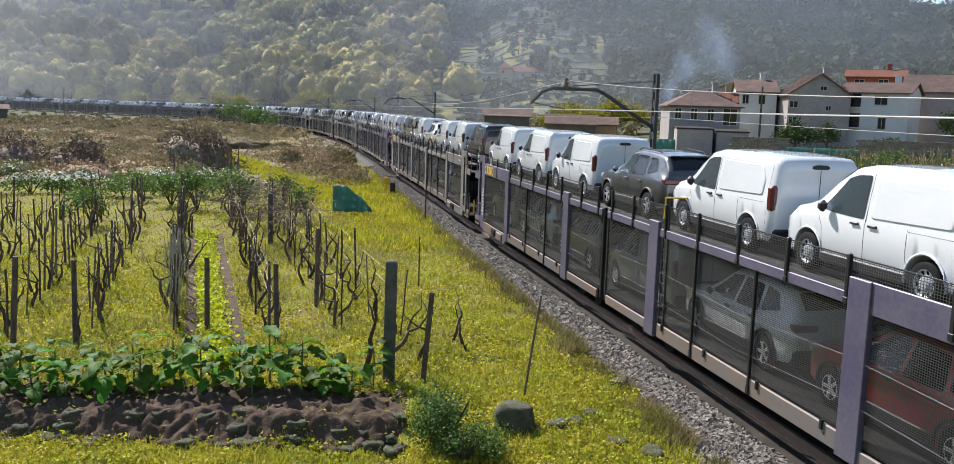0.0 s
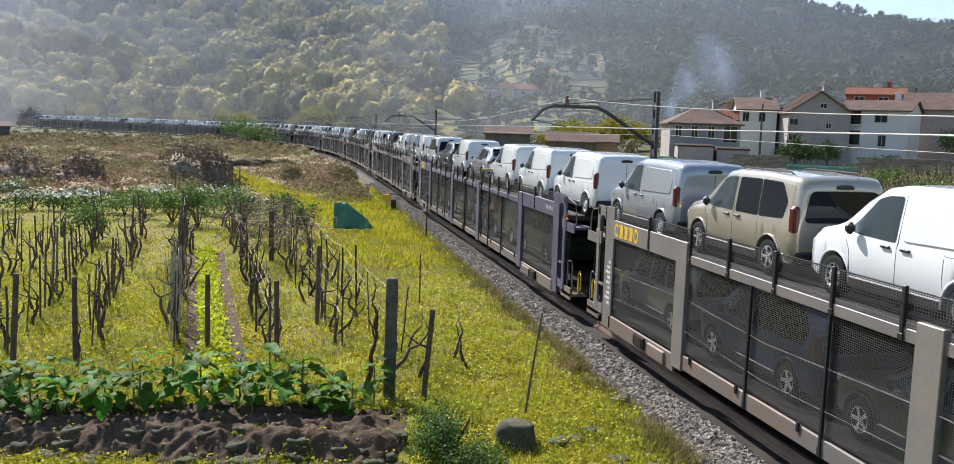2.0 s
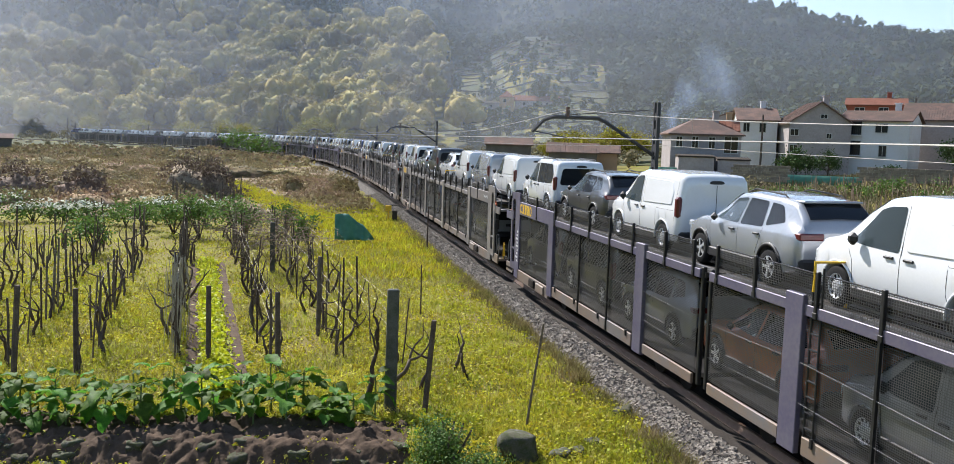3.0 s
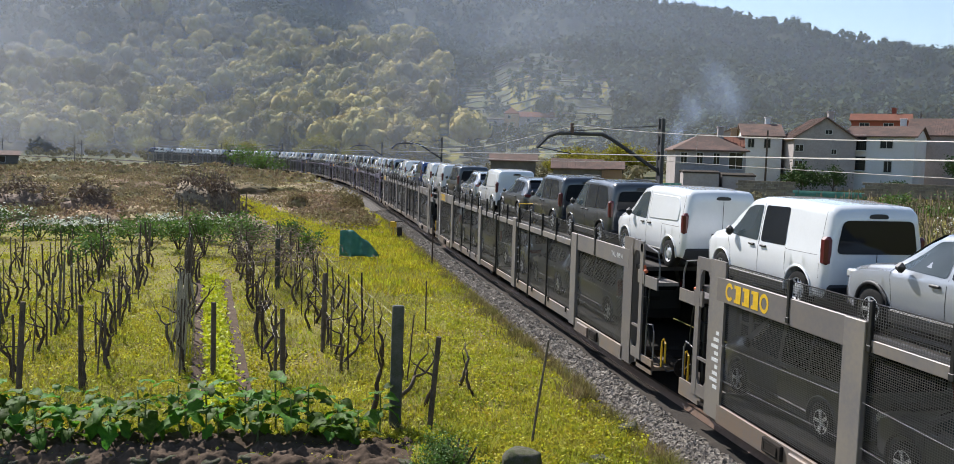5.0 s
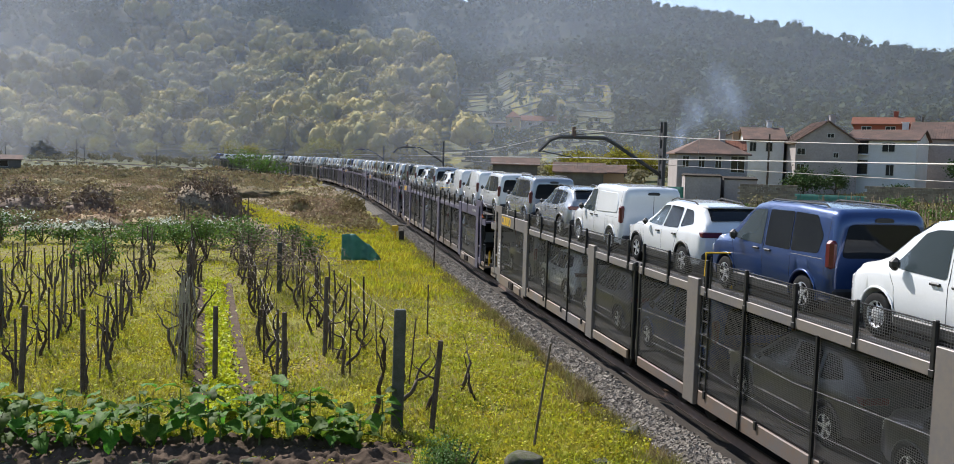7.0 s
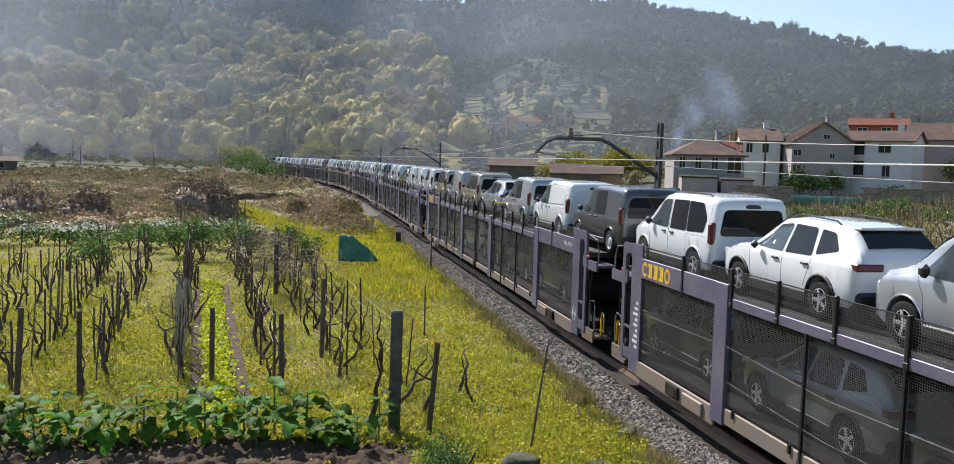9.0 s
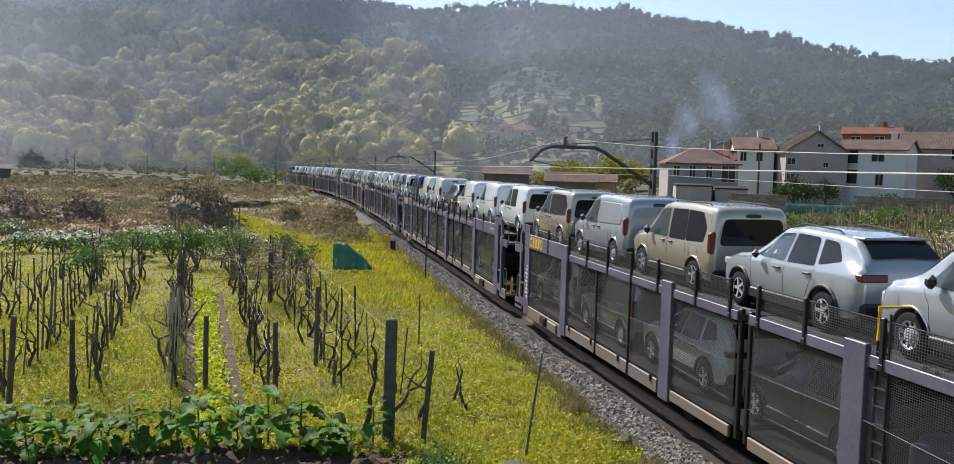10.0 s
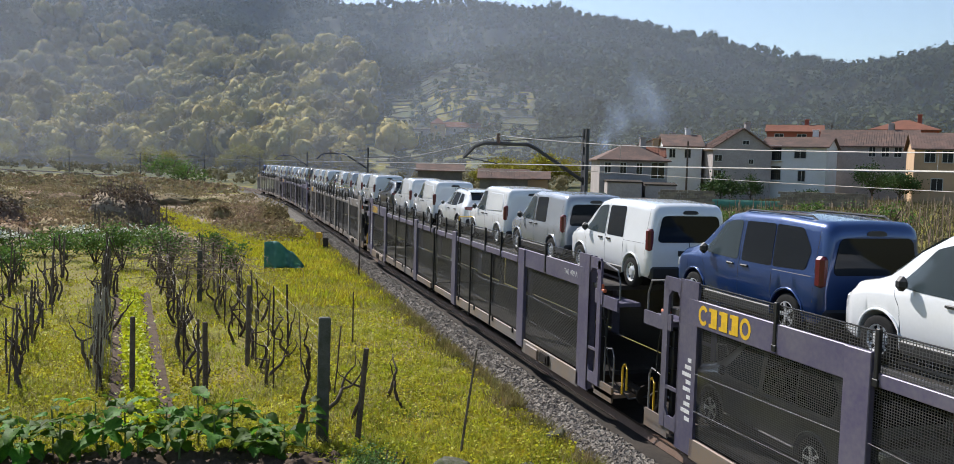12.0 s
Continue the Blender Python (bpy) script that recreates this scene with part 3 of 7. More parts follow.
def side_pane(outline, table, side, proud=0.006, grow=1.0, skirt=False):
    """A pane that follows the body's side."""
    bm = bmesh.new()
    cx, cz = sum(p[0] for p in outline) / len(outline), sum(p[1] for p in outline) / len(outline)
    fine, soft = [], []
    for a, b, c in zip(outline[-1:] + outline[:-1], outline, outline[1:] + outline[:1]):
        for f in (0.0, 0.5, 1.0):  # rounded corners
            p, q = Vector(b).lerp(Vector(a), min(0.25, 0.05 / (Vector(a) - Vector(b)).length)), Vector(b).lerp(Vector(c), min(0.25, 0.05 / (Vector(c) - Vector(b)).length))
            soft.append(tuple(p.lerp(Vector(b), f).lerp(Vector(b).lerp(q, f), f)))
    outline = soft
    for (ax, az), (bx, bz) in zip(outline, outline[1:] + outline[:1]):
        fine += [(ax + (bx - ax) * k / 4, az + (bz - az) * k / 4) for k in range(4)]
    rows = []
    for f, up in ((1.0, -0.004), (0.97, proud), (0.93, proud), (0.55, proud)) if skirt else ((1.0, proud), (0.8, proud), (0.55, proud)):
        rows.append([bm.verts.new((cx + (x - cx) * f * grow, side * (flank(cx + (x - cx) * f * grow, cz + (z - cz) * f * grow, table) + up), cz + (z - cz) * f * grow)) for x, z in fine])
    n = len(fine)
    for q, w in zip(rows, rows[1:]):
        for k in range(n):
            bm.faces.new((q[k], q[(k + 1) % n], w[(k + 1) % n], w[k]))
    bm.faces.new(rows[-1])
    bmesh.ops.recalc_face_normals(bm, faces=bm.faces[:])
    return bm


def tailgate_pane(outline, x, thick=0.012):
    """A rounded window on the flat tailgate: outline in y and z."""
    soft = []
    for a, b, c in zip(outline[-1:] + outline[:-1], outline, outline[1:] + outline[:1]):
        a, b, c = Vector(a), Vector(b), Vector(c)
        p, q = b.lerp(a, min(0.4, 0.11 / (a - b).length)), b.lerp(c, min(0.4, 0.11 / (c - b).length))
        soft += [tuple(p.lerp(b, f).lerp(b.lerp(q, f), f)) for f in (0, 0.25, 0.5, 0.75, 1)]
    bm = bmesh.new()
    plate(bm, soft, -thick, "x", x)
    return bm


def arch_mesh(table, w, radius, thick):
    """The raised lip round one wheel opening."""
    bm = bmesh.new()
    pts = []
    for q in range(-8, 189, 14):
        x, z = w + radius * math.cos(radians(q)), 0.33 + radius * math.sin(radians(q))
        pts.append((x, flank(x, max(z, 0.34), table) + 0.004, z))
    tube(bm, pts, thick, 6)
    return bm


def seam_mesh(lines, table):
    """Narrow dark gaps between body panels, as thin strips that follow the flank."""
    bm = bmesh.new()
    for line in lines:
        pts = []
        for (ax, az), (bx, bz) in zip(line, line[1:]):
            pts += [(ax + (bx - ax) * k / 5, az + (bz - az) * k / 5) for k in range(5)]
        pts.append(line[-1])
        tube(bm, [(x, flank(x, z, table) - 0.001, z) for x, z in pts], 0.005, 4)
    return bm


def cross_pane(table, x0, x1, inset, proud, low=None, high=None):
    """A pane across the body, following its slope from x0 to x1 (windscreen, rear window)."""
    bm = bmesh.new()
    rows = []
    for f in (0, 0.25, 0.5, 0.75, 1):
        x = x0 + (x1 - x0) * f
        sill, belt, top, wide, up = lerp_table(x, table)
        w = up * 0.9 - inset
        rows.append([bm.verts.new((x + proud * (1 if x > 0 else -1) * 0.7, w * g, top + proud - 0.02 * abs(g))) for g in (-1, -0.6, 0, 0.6, 1)])
    for q, r in zip(rows, rows[1:]):
        for k in range(4):
            bm.faces.new((q[k], q[k + 1], r[k + 1], r[k]))
    bmesh.ops.recalc_face_normals(bm, faces=bm.faces[:])
    return bm


def rear_pane(y0, y1, z0, z1, x, lean, thick=0.012, bevel=0.006):
    bm = boxes((-thick, 0, y0, y1, z0, z1), bevel=bevel)
    for v in bm.verts:
        v.co.x += x + lean * (v.co.z - z0)
    return bm


def wheel_meshes():
    bm = bmesh.new()
    prof = [(0.20, -0.09), (0.29, -0.10), (0.325, -0.07), (0.33, 0.0), (0.325, 0.07), (0.29, 0.10), (0.20, 0.09)]
    seg = 20
    rings = [[bm.verts.new((r * math.cos(6.2832 * k / seg), w, r * math.sin(6.2832 * k / seg))) for r, w in prof] for k in range(seg)]
    for k in range(seg):
        a, b = rings[k], rings[(k + 1) % seg]
        for i in range(len(prof) - 1):
            bm.faces.new((a[i], b[i], b[i + 1], a[i + 1]))
    bmesh.ops.recalc_face_normals(bm, faces=bm.faces[:])
    bmesh.ops.create_circle(bm, cap_ends=True, segments=16, radius=0.23, matrix=Matrix.Translation((0, 0.03, 0)) @ Matrix.Rotation(math.pi / 2, 4, "X"))
    tyre = bm
    steel = bmesh.new()
    prof = [(0.215, 0.085), (0.20, 0.092), (0.185, 0.06), (0.13, 0.055), (0.10, 0.085), (0.05, 0.09), (0.0, 0.088)]
    rings = [[steel.verts.new((r * math.cos(6.2832 * k / seg), w, r * math.sin(6.2832 * k / seg))) for r, w in prof[:-1]] for k in range(seg)]
    mid = steel.verts.new((0, 0.088, 0))
    for k in range(seg):
        a, b = rings[k], rings[(k + 1) % seg]
        for i in range(len(prof) - 2):
            if i == 2 and k % 2:
                continue  # vent holes round the disc
            steel.faces.new((a[i], b[i], b[i + 1], a[i + 1]))
        steel.faces.new((a[-1], b[-1], mid))
    alloy = bmesh.new()
    for k in range(seg):
        q = [alloy.verts.new((r * math.cos(6.2832 * j / seg), w, r * math.sin(6.2832 * j / seg))) for j in (k, k + 1) for r, w in ((0.215, 0.085), (0.185, 0.09))]
        alloy.faces.new((q[0], q[2], q[3], q[1]))
    for k in range(5):
        a = 6.2832 * k / 5
        bx = box(alloy, 0.03, 0.20, 0.066, 0.088, -0.026, 0.026)
        bmesh.ops.rotate(alloy, verts=bx, cent=(0, 0, 0), matrix=Matrix.Rotation(a, 3, "Y"))
    bmesh.ops.create_cone(alloy, cap_ends=True, segments=10, radius1=0.05, radius2=0.045, depth=0.03, matrix=Matrix.Translation((0, 0.078, 0)) @ Matrix.Rotation(math.pi / 2, 4, "X"))
    return tyre, steel, alloy


def hold(name, bm, mat, smooth=False):
    """A mesh to be shared by many parts."""
    me = bpy.data.meshes.new(name)
    bm.to_mesh(me)
    bm.free()
    me.materials.append(mat)
    if smooth:
        me.polygons.foreach_set("use_smooth", [True] * len(me.polygons))
    return me


T_, S_, A_ = wheel_meshes()
ME_TYRE, ME_STEEL, ME_ALLOY = hold("tyre", T_, M_RUBBER, True), hold("rim", S_, M_RIM, True), hold("rim", A_, M_RIM)


def child(name, me, parent, m=None, label=""):
    o = new(name, me)
    o.parent = parent
    if m is not None:
        o.matrix_basis = m
    if label:
        o["label"] = label
    return o


SHARED = {}


def shared(key, make, mat, smooth=False):
    if key not in SHARED:
        SHARED[key] = hold(key.split("/")[-1], make(), mat, smooth)
    return SHARED[key]


def add_wheels(car, wheels, wide, rim, key):
    for x in wheels:
        for side in (1, -1):
            w = child("wheel", ME_TYRE, car, pose(x, side * (wide - 0.095), 0.33, 0, 0, 0 if side > 0 else 180))
            if side > 0:
                child("rim", ME_ALLOY if rim == "alloy" else ME_STEEL, w, label="silver alloy rim" if rim == "alloy" else "plain silver steel rim")


WINDOW_DOOR = [(0.78, 1.05), (1.14, 1.08), (0.60, 1.60), (0.35, 1.67), (-0.02, 1.69), (-0.02, 1.03)]
WINDOW_MID = [(-0.13, 1.03), (-0.13, 1.69), (-0.94, 1.70), (-0.97, 1.03)]
WINDOW_BACK = [(-1.0, 1.03), (-0.97, 1.70), (-1.62, 1.68), (-1.88, 1.36), (-1.80, 1.06)]
VAN_SEAMS = [[(1.16, 1.02), (1.02, 0.80), (0.98, 0.42)], [(-0.07, 1.72), (-0.07, 0.42)], [(-1.0, 1.0), (-1.0, 0.62), (-1.06, 0.44)], [(-1.02, 0.98), (-1.95, 0.98)], [(-2.0, 1.70), (-2.02, 0.60)]]
SUV_SEAMS = [[(1.0, 1.0), (0.95, 0.75), (0.90, 0.44)], [(-0.16, 1.0), (-0.16, 0.44)], [(-1.05, 1.0), (-0.98, 0.80), (-0.84, 0.5)]]


def van(colour_name, mat, style):
    """A small delivery van: plain panels (panel), side windows (combi), or windows to the middle (crew)."""
    words = {"panel": "%s delivery van with windowless sides", "combi": "%s passenger van with side windows", "crew": "%s crew van with one rear side window"}
    car = thing("van", (words[style] % colour_name) + " on a carrier", "van", "vehicles on the train")
    wheels = (-1.42, 1.37)
    k = "van/" + colour_name
    child("body", shared(k + "/body", lambda: body_mesh(VAN, wheels), mat, True), car)
    for side in (1,):
        child("sill_trim", shared("van/%d/sill_trim" % side, lambda: boxes((-1.02, 0.98, min(side * 0.87, side * 0.935), max(side * 0.87, side * 0.935), 0.24, 0.40), bevel=0.02), M_PLASTIC), car, label="black plastic side trim")
    child("windscreen", shared("van/windscreen", lambda: cross_pane(VAN, 0.60, 1.40, 0.02, 0.034), M_GLASS, True), car)
    panes = [("side_window", WINDOW_DOOR, M_GLASS)]
    if style != "panel":
        panes.append(("side_window", WINDOW_MID, M_DARKGLASS))
    if style == "combi":
        panes.append(("side_window", WINDOW_BACK, M_DARKGLASS))
    for i, (nm, outline, mm) in enumerate(panes):
        for side in (1, -1):
            child(nm, shared("van/%d%d/side_window" % (i, side), lambda: side_pane(outline, VAN, side), mm, True), car)
    if style == "panel":
        for side in (1,):  # pressed panel on the load bay
            child("side_panel", shared(k + "%d/side_panel" % side, lambda: side_pane([(-0.16, 1.06), (-0.16, 1.66), (-1.68, 1.64), (-1.86, 1.40), (-1.84, 1.10)], VAN, side, 0.014, skirt=True), mat, True), car)
    else:
        child("rear_window", shared("van/rear_window", lambda: tailgate_pane([(-0.74, 1.02), (0.74, 1.02), (0.64, 1.57), (-0.64, 1.57)], -2.221), M_DARKGLASS), car)
    child("bumper", shared("van/bumper", lambda: boxes((-2.26, -2.05, -0.86, 0.86, 0.26, 0.52), bevel=0.04), M_PLASTIC if style != "combi" else mat), car, label="rear bumper")
    child("bumper", shared("van/front/bumper", lambda: boxes((2.02, 2.24, -0.74, 0.74, 0.24, 0.46), bevel=0.05), M_PLASTIC), car, label="black front bumper")
    child("number_plate", shared("van/number_plate", lambda: rear_pane(-0.26, 0.26, 0.74, 0.85, -2.221, 0.0), M_PLASTIC), car, label="dark plate recess")
    child("door_gap", shared("van/door_gap", lambda: rear_pane(-0.006, 0.006, 0.54, 1.58, -2.220, 0.0), M_PLASTIC), car, label="seam between the rear doors")
    child("high_brake_light", shared("van/high_brake_light", lambda: tailgate_pane([(-0.19, 1.60), (0.19, 1.60), (0.15, 1.68), (-0.15, 1.68)], -2.205, 0.02), M_PLASTIC), car)
    for side in (1, -1):
        child("tail_light", shared("van/%d/tail_light" % side, lambda: boxes((-2.215, -2.02, min(side * 0.775, side * 0.928), max(side * 0.775, side * 0.928), 0.82, 1.30), bevel=0.05), M_TAIL), car)
        child("headlight", shared("van/%d/headlight" % side, lambda: boxes((1.88, 2.12, min(side * 0.60, side * 0.84), max(side * 0.60, side * 0.84), 0.66, 0.86), bevel=0.04), M_LAMP), car)
        child("mirror", shared("van/%d/mirror" % side, lambda: boxes((0.82, 1.0, min(side * 0.93, side * 1.09), max(side * 0.93, side * 1.07), 1.04, 1.23), bevel=0.06), M_PLASTIC), car)
        if style == "combi":
            child("roof_rail", shared("van/%d/roof_rail" % side, lambda: bars([(-1.75, side * 0.66, 1.79), (-1.6, side * 0.66, 1.86), (0.0, side * 0.66, 1.87), (0.25, side * 0.65, 1.80)], radius=0.018), M_PLASTIC), car)
        if side < 0:
            continue
        for i, hx in enumerate((0.06, -0.36)):
            child("door_handle", shared("van/%d/door_handle" % i, lambda: boxes((hx, hx + 0.2, 0.915, 0.955, 0.93, 0.97), bevel=0.01), M_PLASTIC), car)
        child("door_seam", shared("van/door_seam", lambda: seam_mesh(VAN_SEAMS, VAN), M_PLASTIC), car, label="dark gaps between the body panels")["kind"] = "stuff"
        for i, wx in enumerate(wheels):
            child("arch_trim", shared(k + "/%d/arch_trim" % i, lambda: arch_mesh(VAN, wx, 0.405, 0.022), mat, True), car)
    add_wheels(car, wheels, 0.925, "alloy" if style == "combi" else "steel", "van")
    return car


SUV_WINDOWS = [[(0.72, 1.02), (0.94, 1.04), (0.30, 1.46), (-0.12, 1.50), (-0.12, 1.0)], [(-0.20, 1.0), (-0.20, 1.50), (-0.86, 1.48), (-1.02, 1.02)], [(-1.10, 1.05), (-0.98, 1.47), (-1.36, 1.44), (-1.66, 1.16)]]


def suv(colour_name, mat):
    car = thing("suv", "%s crossover car with dark rear window on a carrier" % colour_name, "car", "vehicles on the train")
    wheels = (-1.36, 1.36)
    child("body", shared("suv/" + colour_name + "/body", lambda: body_mesh(SUV, wheels), mat, True), car)
    for side in (1,):
        child("sill_trim", shared("suv/%d/sill_trim" % side, lambda: boxes((-0.96, 0.96, min(side * 0.87, side * 0.935), max(side * 0.87, side * 0.935), 0.24, 0.42), bevel=0.02), M_PLASTIC), car, label="black plastic side trim")
    child("windscreen", shared("suv/windscreen", lambda: cross_pane(SUV, 0.36, 1.06, 0.02, 0.034), M_GLASS, True), car)
    child("rear_window", shared("suv/rear_window", lambda: cross_pane(SUV, -1.74, -2.08, 0.03, 0.034), M_DARKGLASS, True), car)
    child("spoiler", shared("suv/" + colour_name + "/spoiler", lambda: boxes((-1.86, -1.55, -0.58, 0.58, 1.515, 1.555), bevel=0.018), mat), car)
    for i, outline in enumerate(SUV_WINDOWS):
        for side in (1, -1):
            child("side_window", shared("suv/%d%d/side_window" % (i, side), lambda: side_pane(outline, SUV, side), M_GLASS if i == 0 else M_DARKGLASS, True), car)
    child("bumper", shared("suv/bumper", lambda: boxes((-2.27, -2.0, -0.84, 0.84, 0.28, 0.58), bevel=0.05), M_PLASTIC), car, label="black rear bumper")
    child("bumper", shared("suv/front/bumper", lambda: boxes((2.02, 2.26, -0.74, 0.74, 0.26, 0.5), bevel=0.05), M_PLASTIC), car, label="black front bumper")
    child("tail_light", shared("suv/tail_light", lambda: boxes((-2.245, -2.05, 0.40, 0.87, 0.90, 1.02), (-2.245, -2.05, -0.87, -0.40, 0.90, 1.02), (-2.21, -2.1, -0.40, 0.40, 0.93, 0.99), bevel=0.02), M_TAIL), car, label="red lamp band across the tailgate")
    for side in (1, -1):
        child("headlight", shared("suv/%d/headlight" % side, lambda: boxes((1.86, 2.12, min(side * 0.56, side * 0.84), max(side * 0.56, side * 0.84), 0.72, 0.86), bevel=0.03), M_LAMP), car)
        child("mirror", shared("suv/%d/mirror" % side, lambda: boxes((0.56, 0.74, min(side * 0.93, side * 1.08), max(side * 0.93, side * 1.06), 0.98, 1.13), bevel=0.06), M_PLASTIC), car)
        child("roof_rail", shared("suv/%d/roof_rail" % side, lambda: bars([(-1.35, side * 0.56, 1.55), (-1.2, side * 0.56, 1.62), (-0.2, side * 0.57, 1.67), (0.1, side * 0.56, 1.60)], radius=0.016), M_PLASTIC), car)
        if side < 0:
            continue
        for i, hx in enumerate((-0.06, -0.98)):
            child("door_handle", shared("suv/%d/door_handle" % i, lambda: boxes((hx, hx + 0.2, 0.91, 0.95, 0.86, 0.9), bevel=0.01), M_PLASTIC), car)
        child("door_seam", shared("suv/door_seam", lambda: seam_mesh(SUV_SEAMS, SUV), M_PLASTIC), car, label="dark gaps between the body panels")["kind"] = "stuff"
        for i, wx in enumerate(wheels):
            child("arch_trim", shared("suv/%d/arch_trim" % i, lambda: arch_mesh(SUV, wx, 0.41, 0.034), M_PLASTIC, True), car, label="black plastic wheel arch trim")
    add_wheels(car, wheels, 0.925, "alloy", "suv")
    return car


# ---- car carrier wagons: two short halves joined in the middle; x along the line away from the camera ----
WAGON, SPEED, FRONT, WAGONS = 34.0, 24.5, 6.46, 13
LOWER_DECK, UPPER_DECK, HALF_W, FRONT_POST = 0.78, 2.82, 1.45, 29.4
POST_TOP, POST_LOW = 3.02, 0.46
J = FRONT_POST / 2


def end_plate(bm, x, side, out):
    """The tall end plate (out: -1 or 1, towards the buffers)."""
    y = side * HALF_W
    y0, y1 = min(y, y - side * 0.05), max(y, y - side * 0.05)
    box(bm, x - 0.31, x + 0.31, y0, y1, 0.38, 3.42)
    box(bm, x - 0.31 if out < 0 else x + 0.26, x - 0.26 if out < 0 else x + 0.31, y - side * 0.16 if side > 0 else y, y if side > 0 else y + 0.16, 0.42, 3.40)


def portal(bm, x, side, out):
    """The open frame between the end plate and the buffers."""
    y = side * HALF_W
    y0, y1 = min(y, y - side * 0.05), max(y, y - side * 0.05)
    a, b = sorted((x + out * 0.26, x + out * 0.86))
    box(bm, a, b, y0, y1, 3.16, 3.40)
    a, b = sorted((x + out * 0.72, x + out * 0.90))
    box(bm, a, b, y0, y1, 0.62, 3.34)
    a, b = sorted((x + out * 0.60, x + out * 0.98))
    box(bm, a, b, y0 + 0.004, y1 - 0.004, 2.42, 2.72)
    a, b = sorted((x + out * 0.26, x + out * 0.74))
    box(bm, a, b, y0 + 0.006, y1 - 0.006, 0.62, 0.86)
    box(bm, a, b, y0 + 0.006, y1 - 0.006, 1.35, 1.41)
    for z, dz in ((3.16, -1), (0.86, 1)):  # gussets round the opening's corners
        for gx, gd in ((0.31, 1), (0.72, -1)):
            plate(bm, [(x + out * gx, z), (x + out * (gx + gd * 0.10), z), (x + out * gx, z + dz * 0.12)], -0.04, "y", y1 - 0.005)


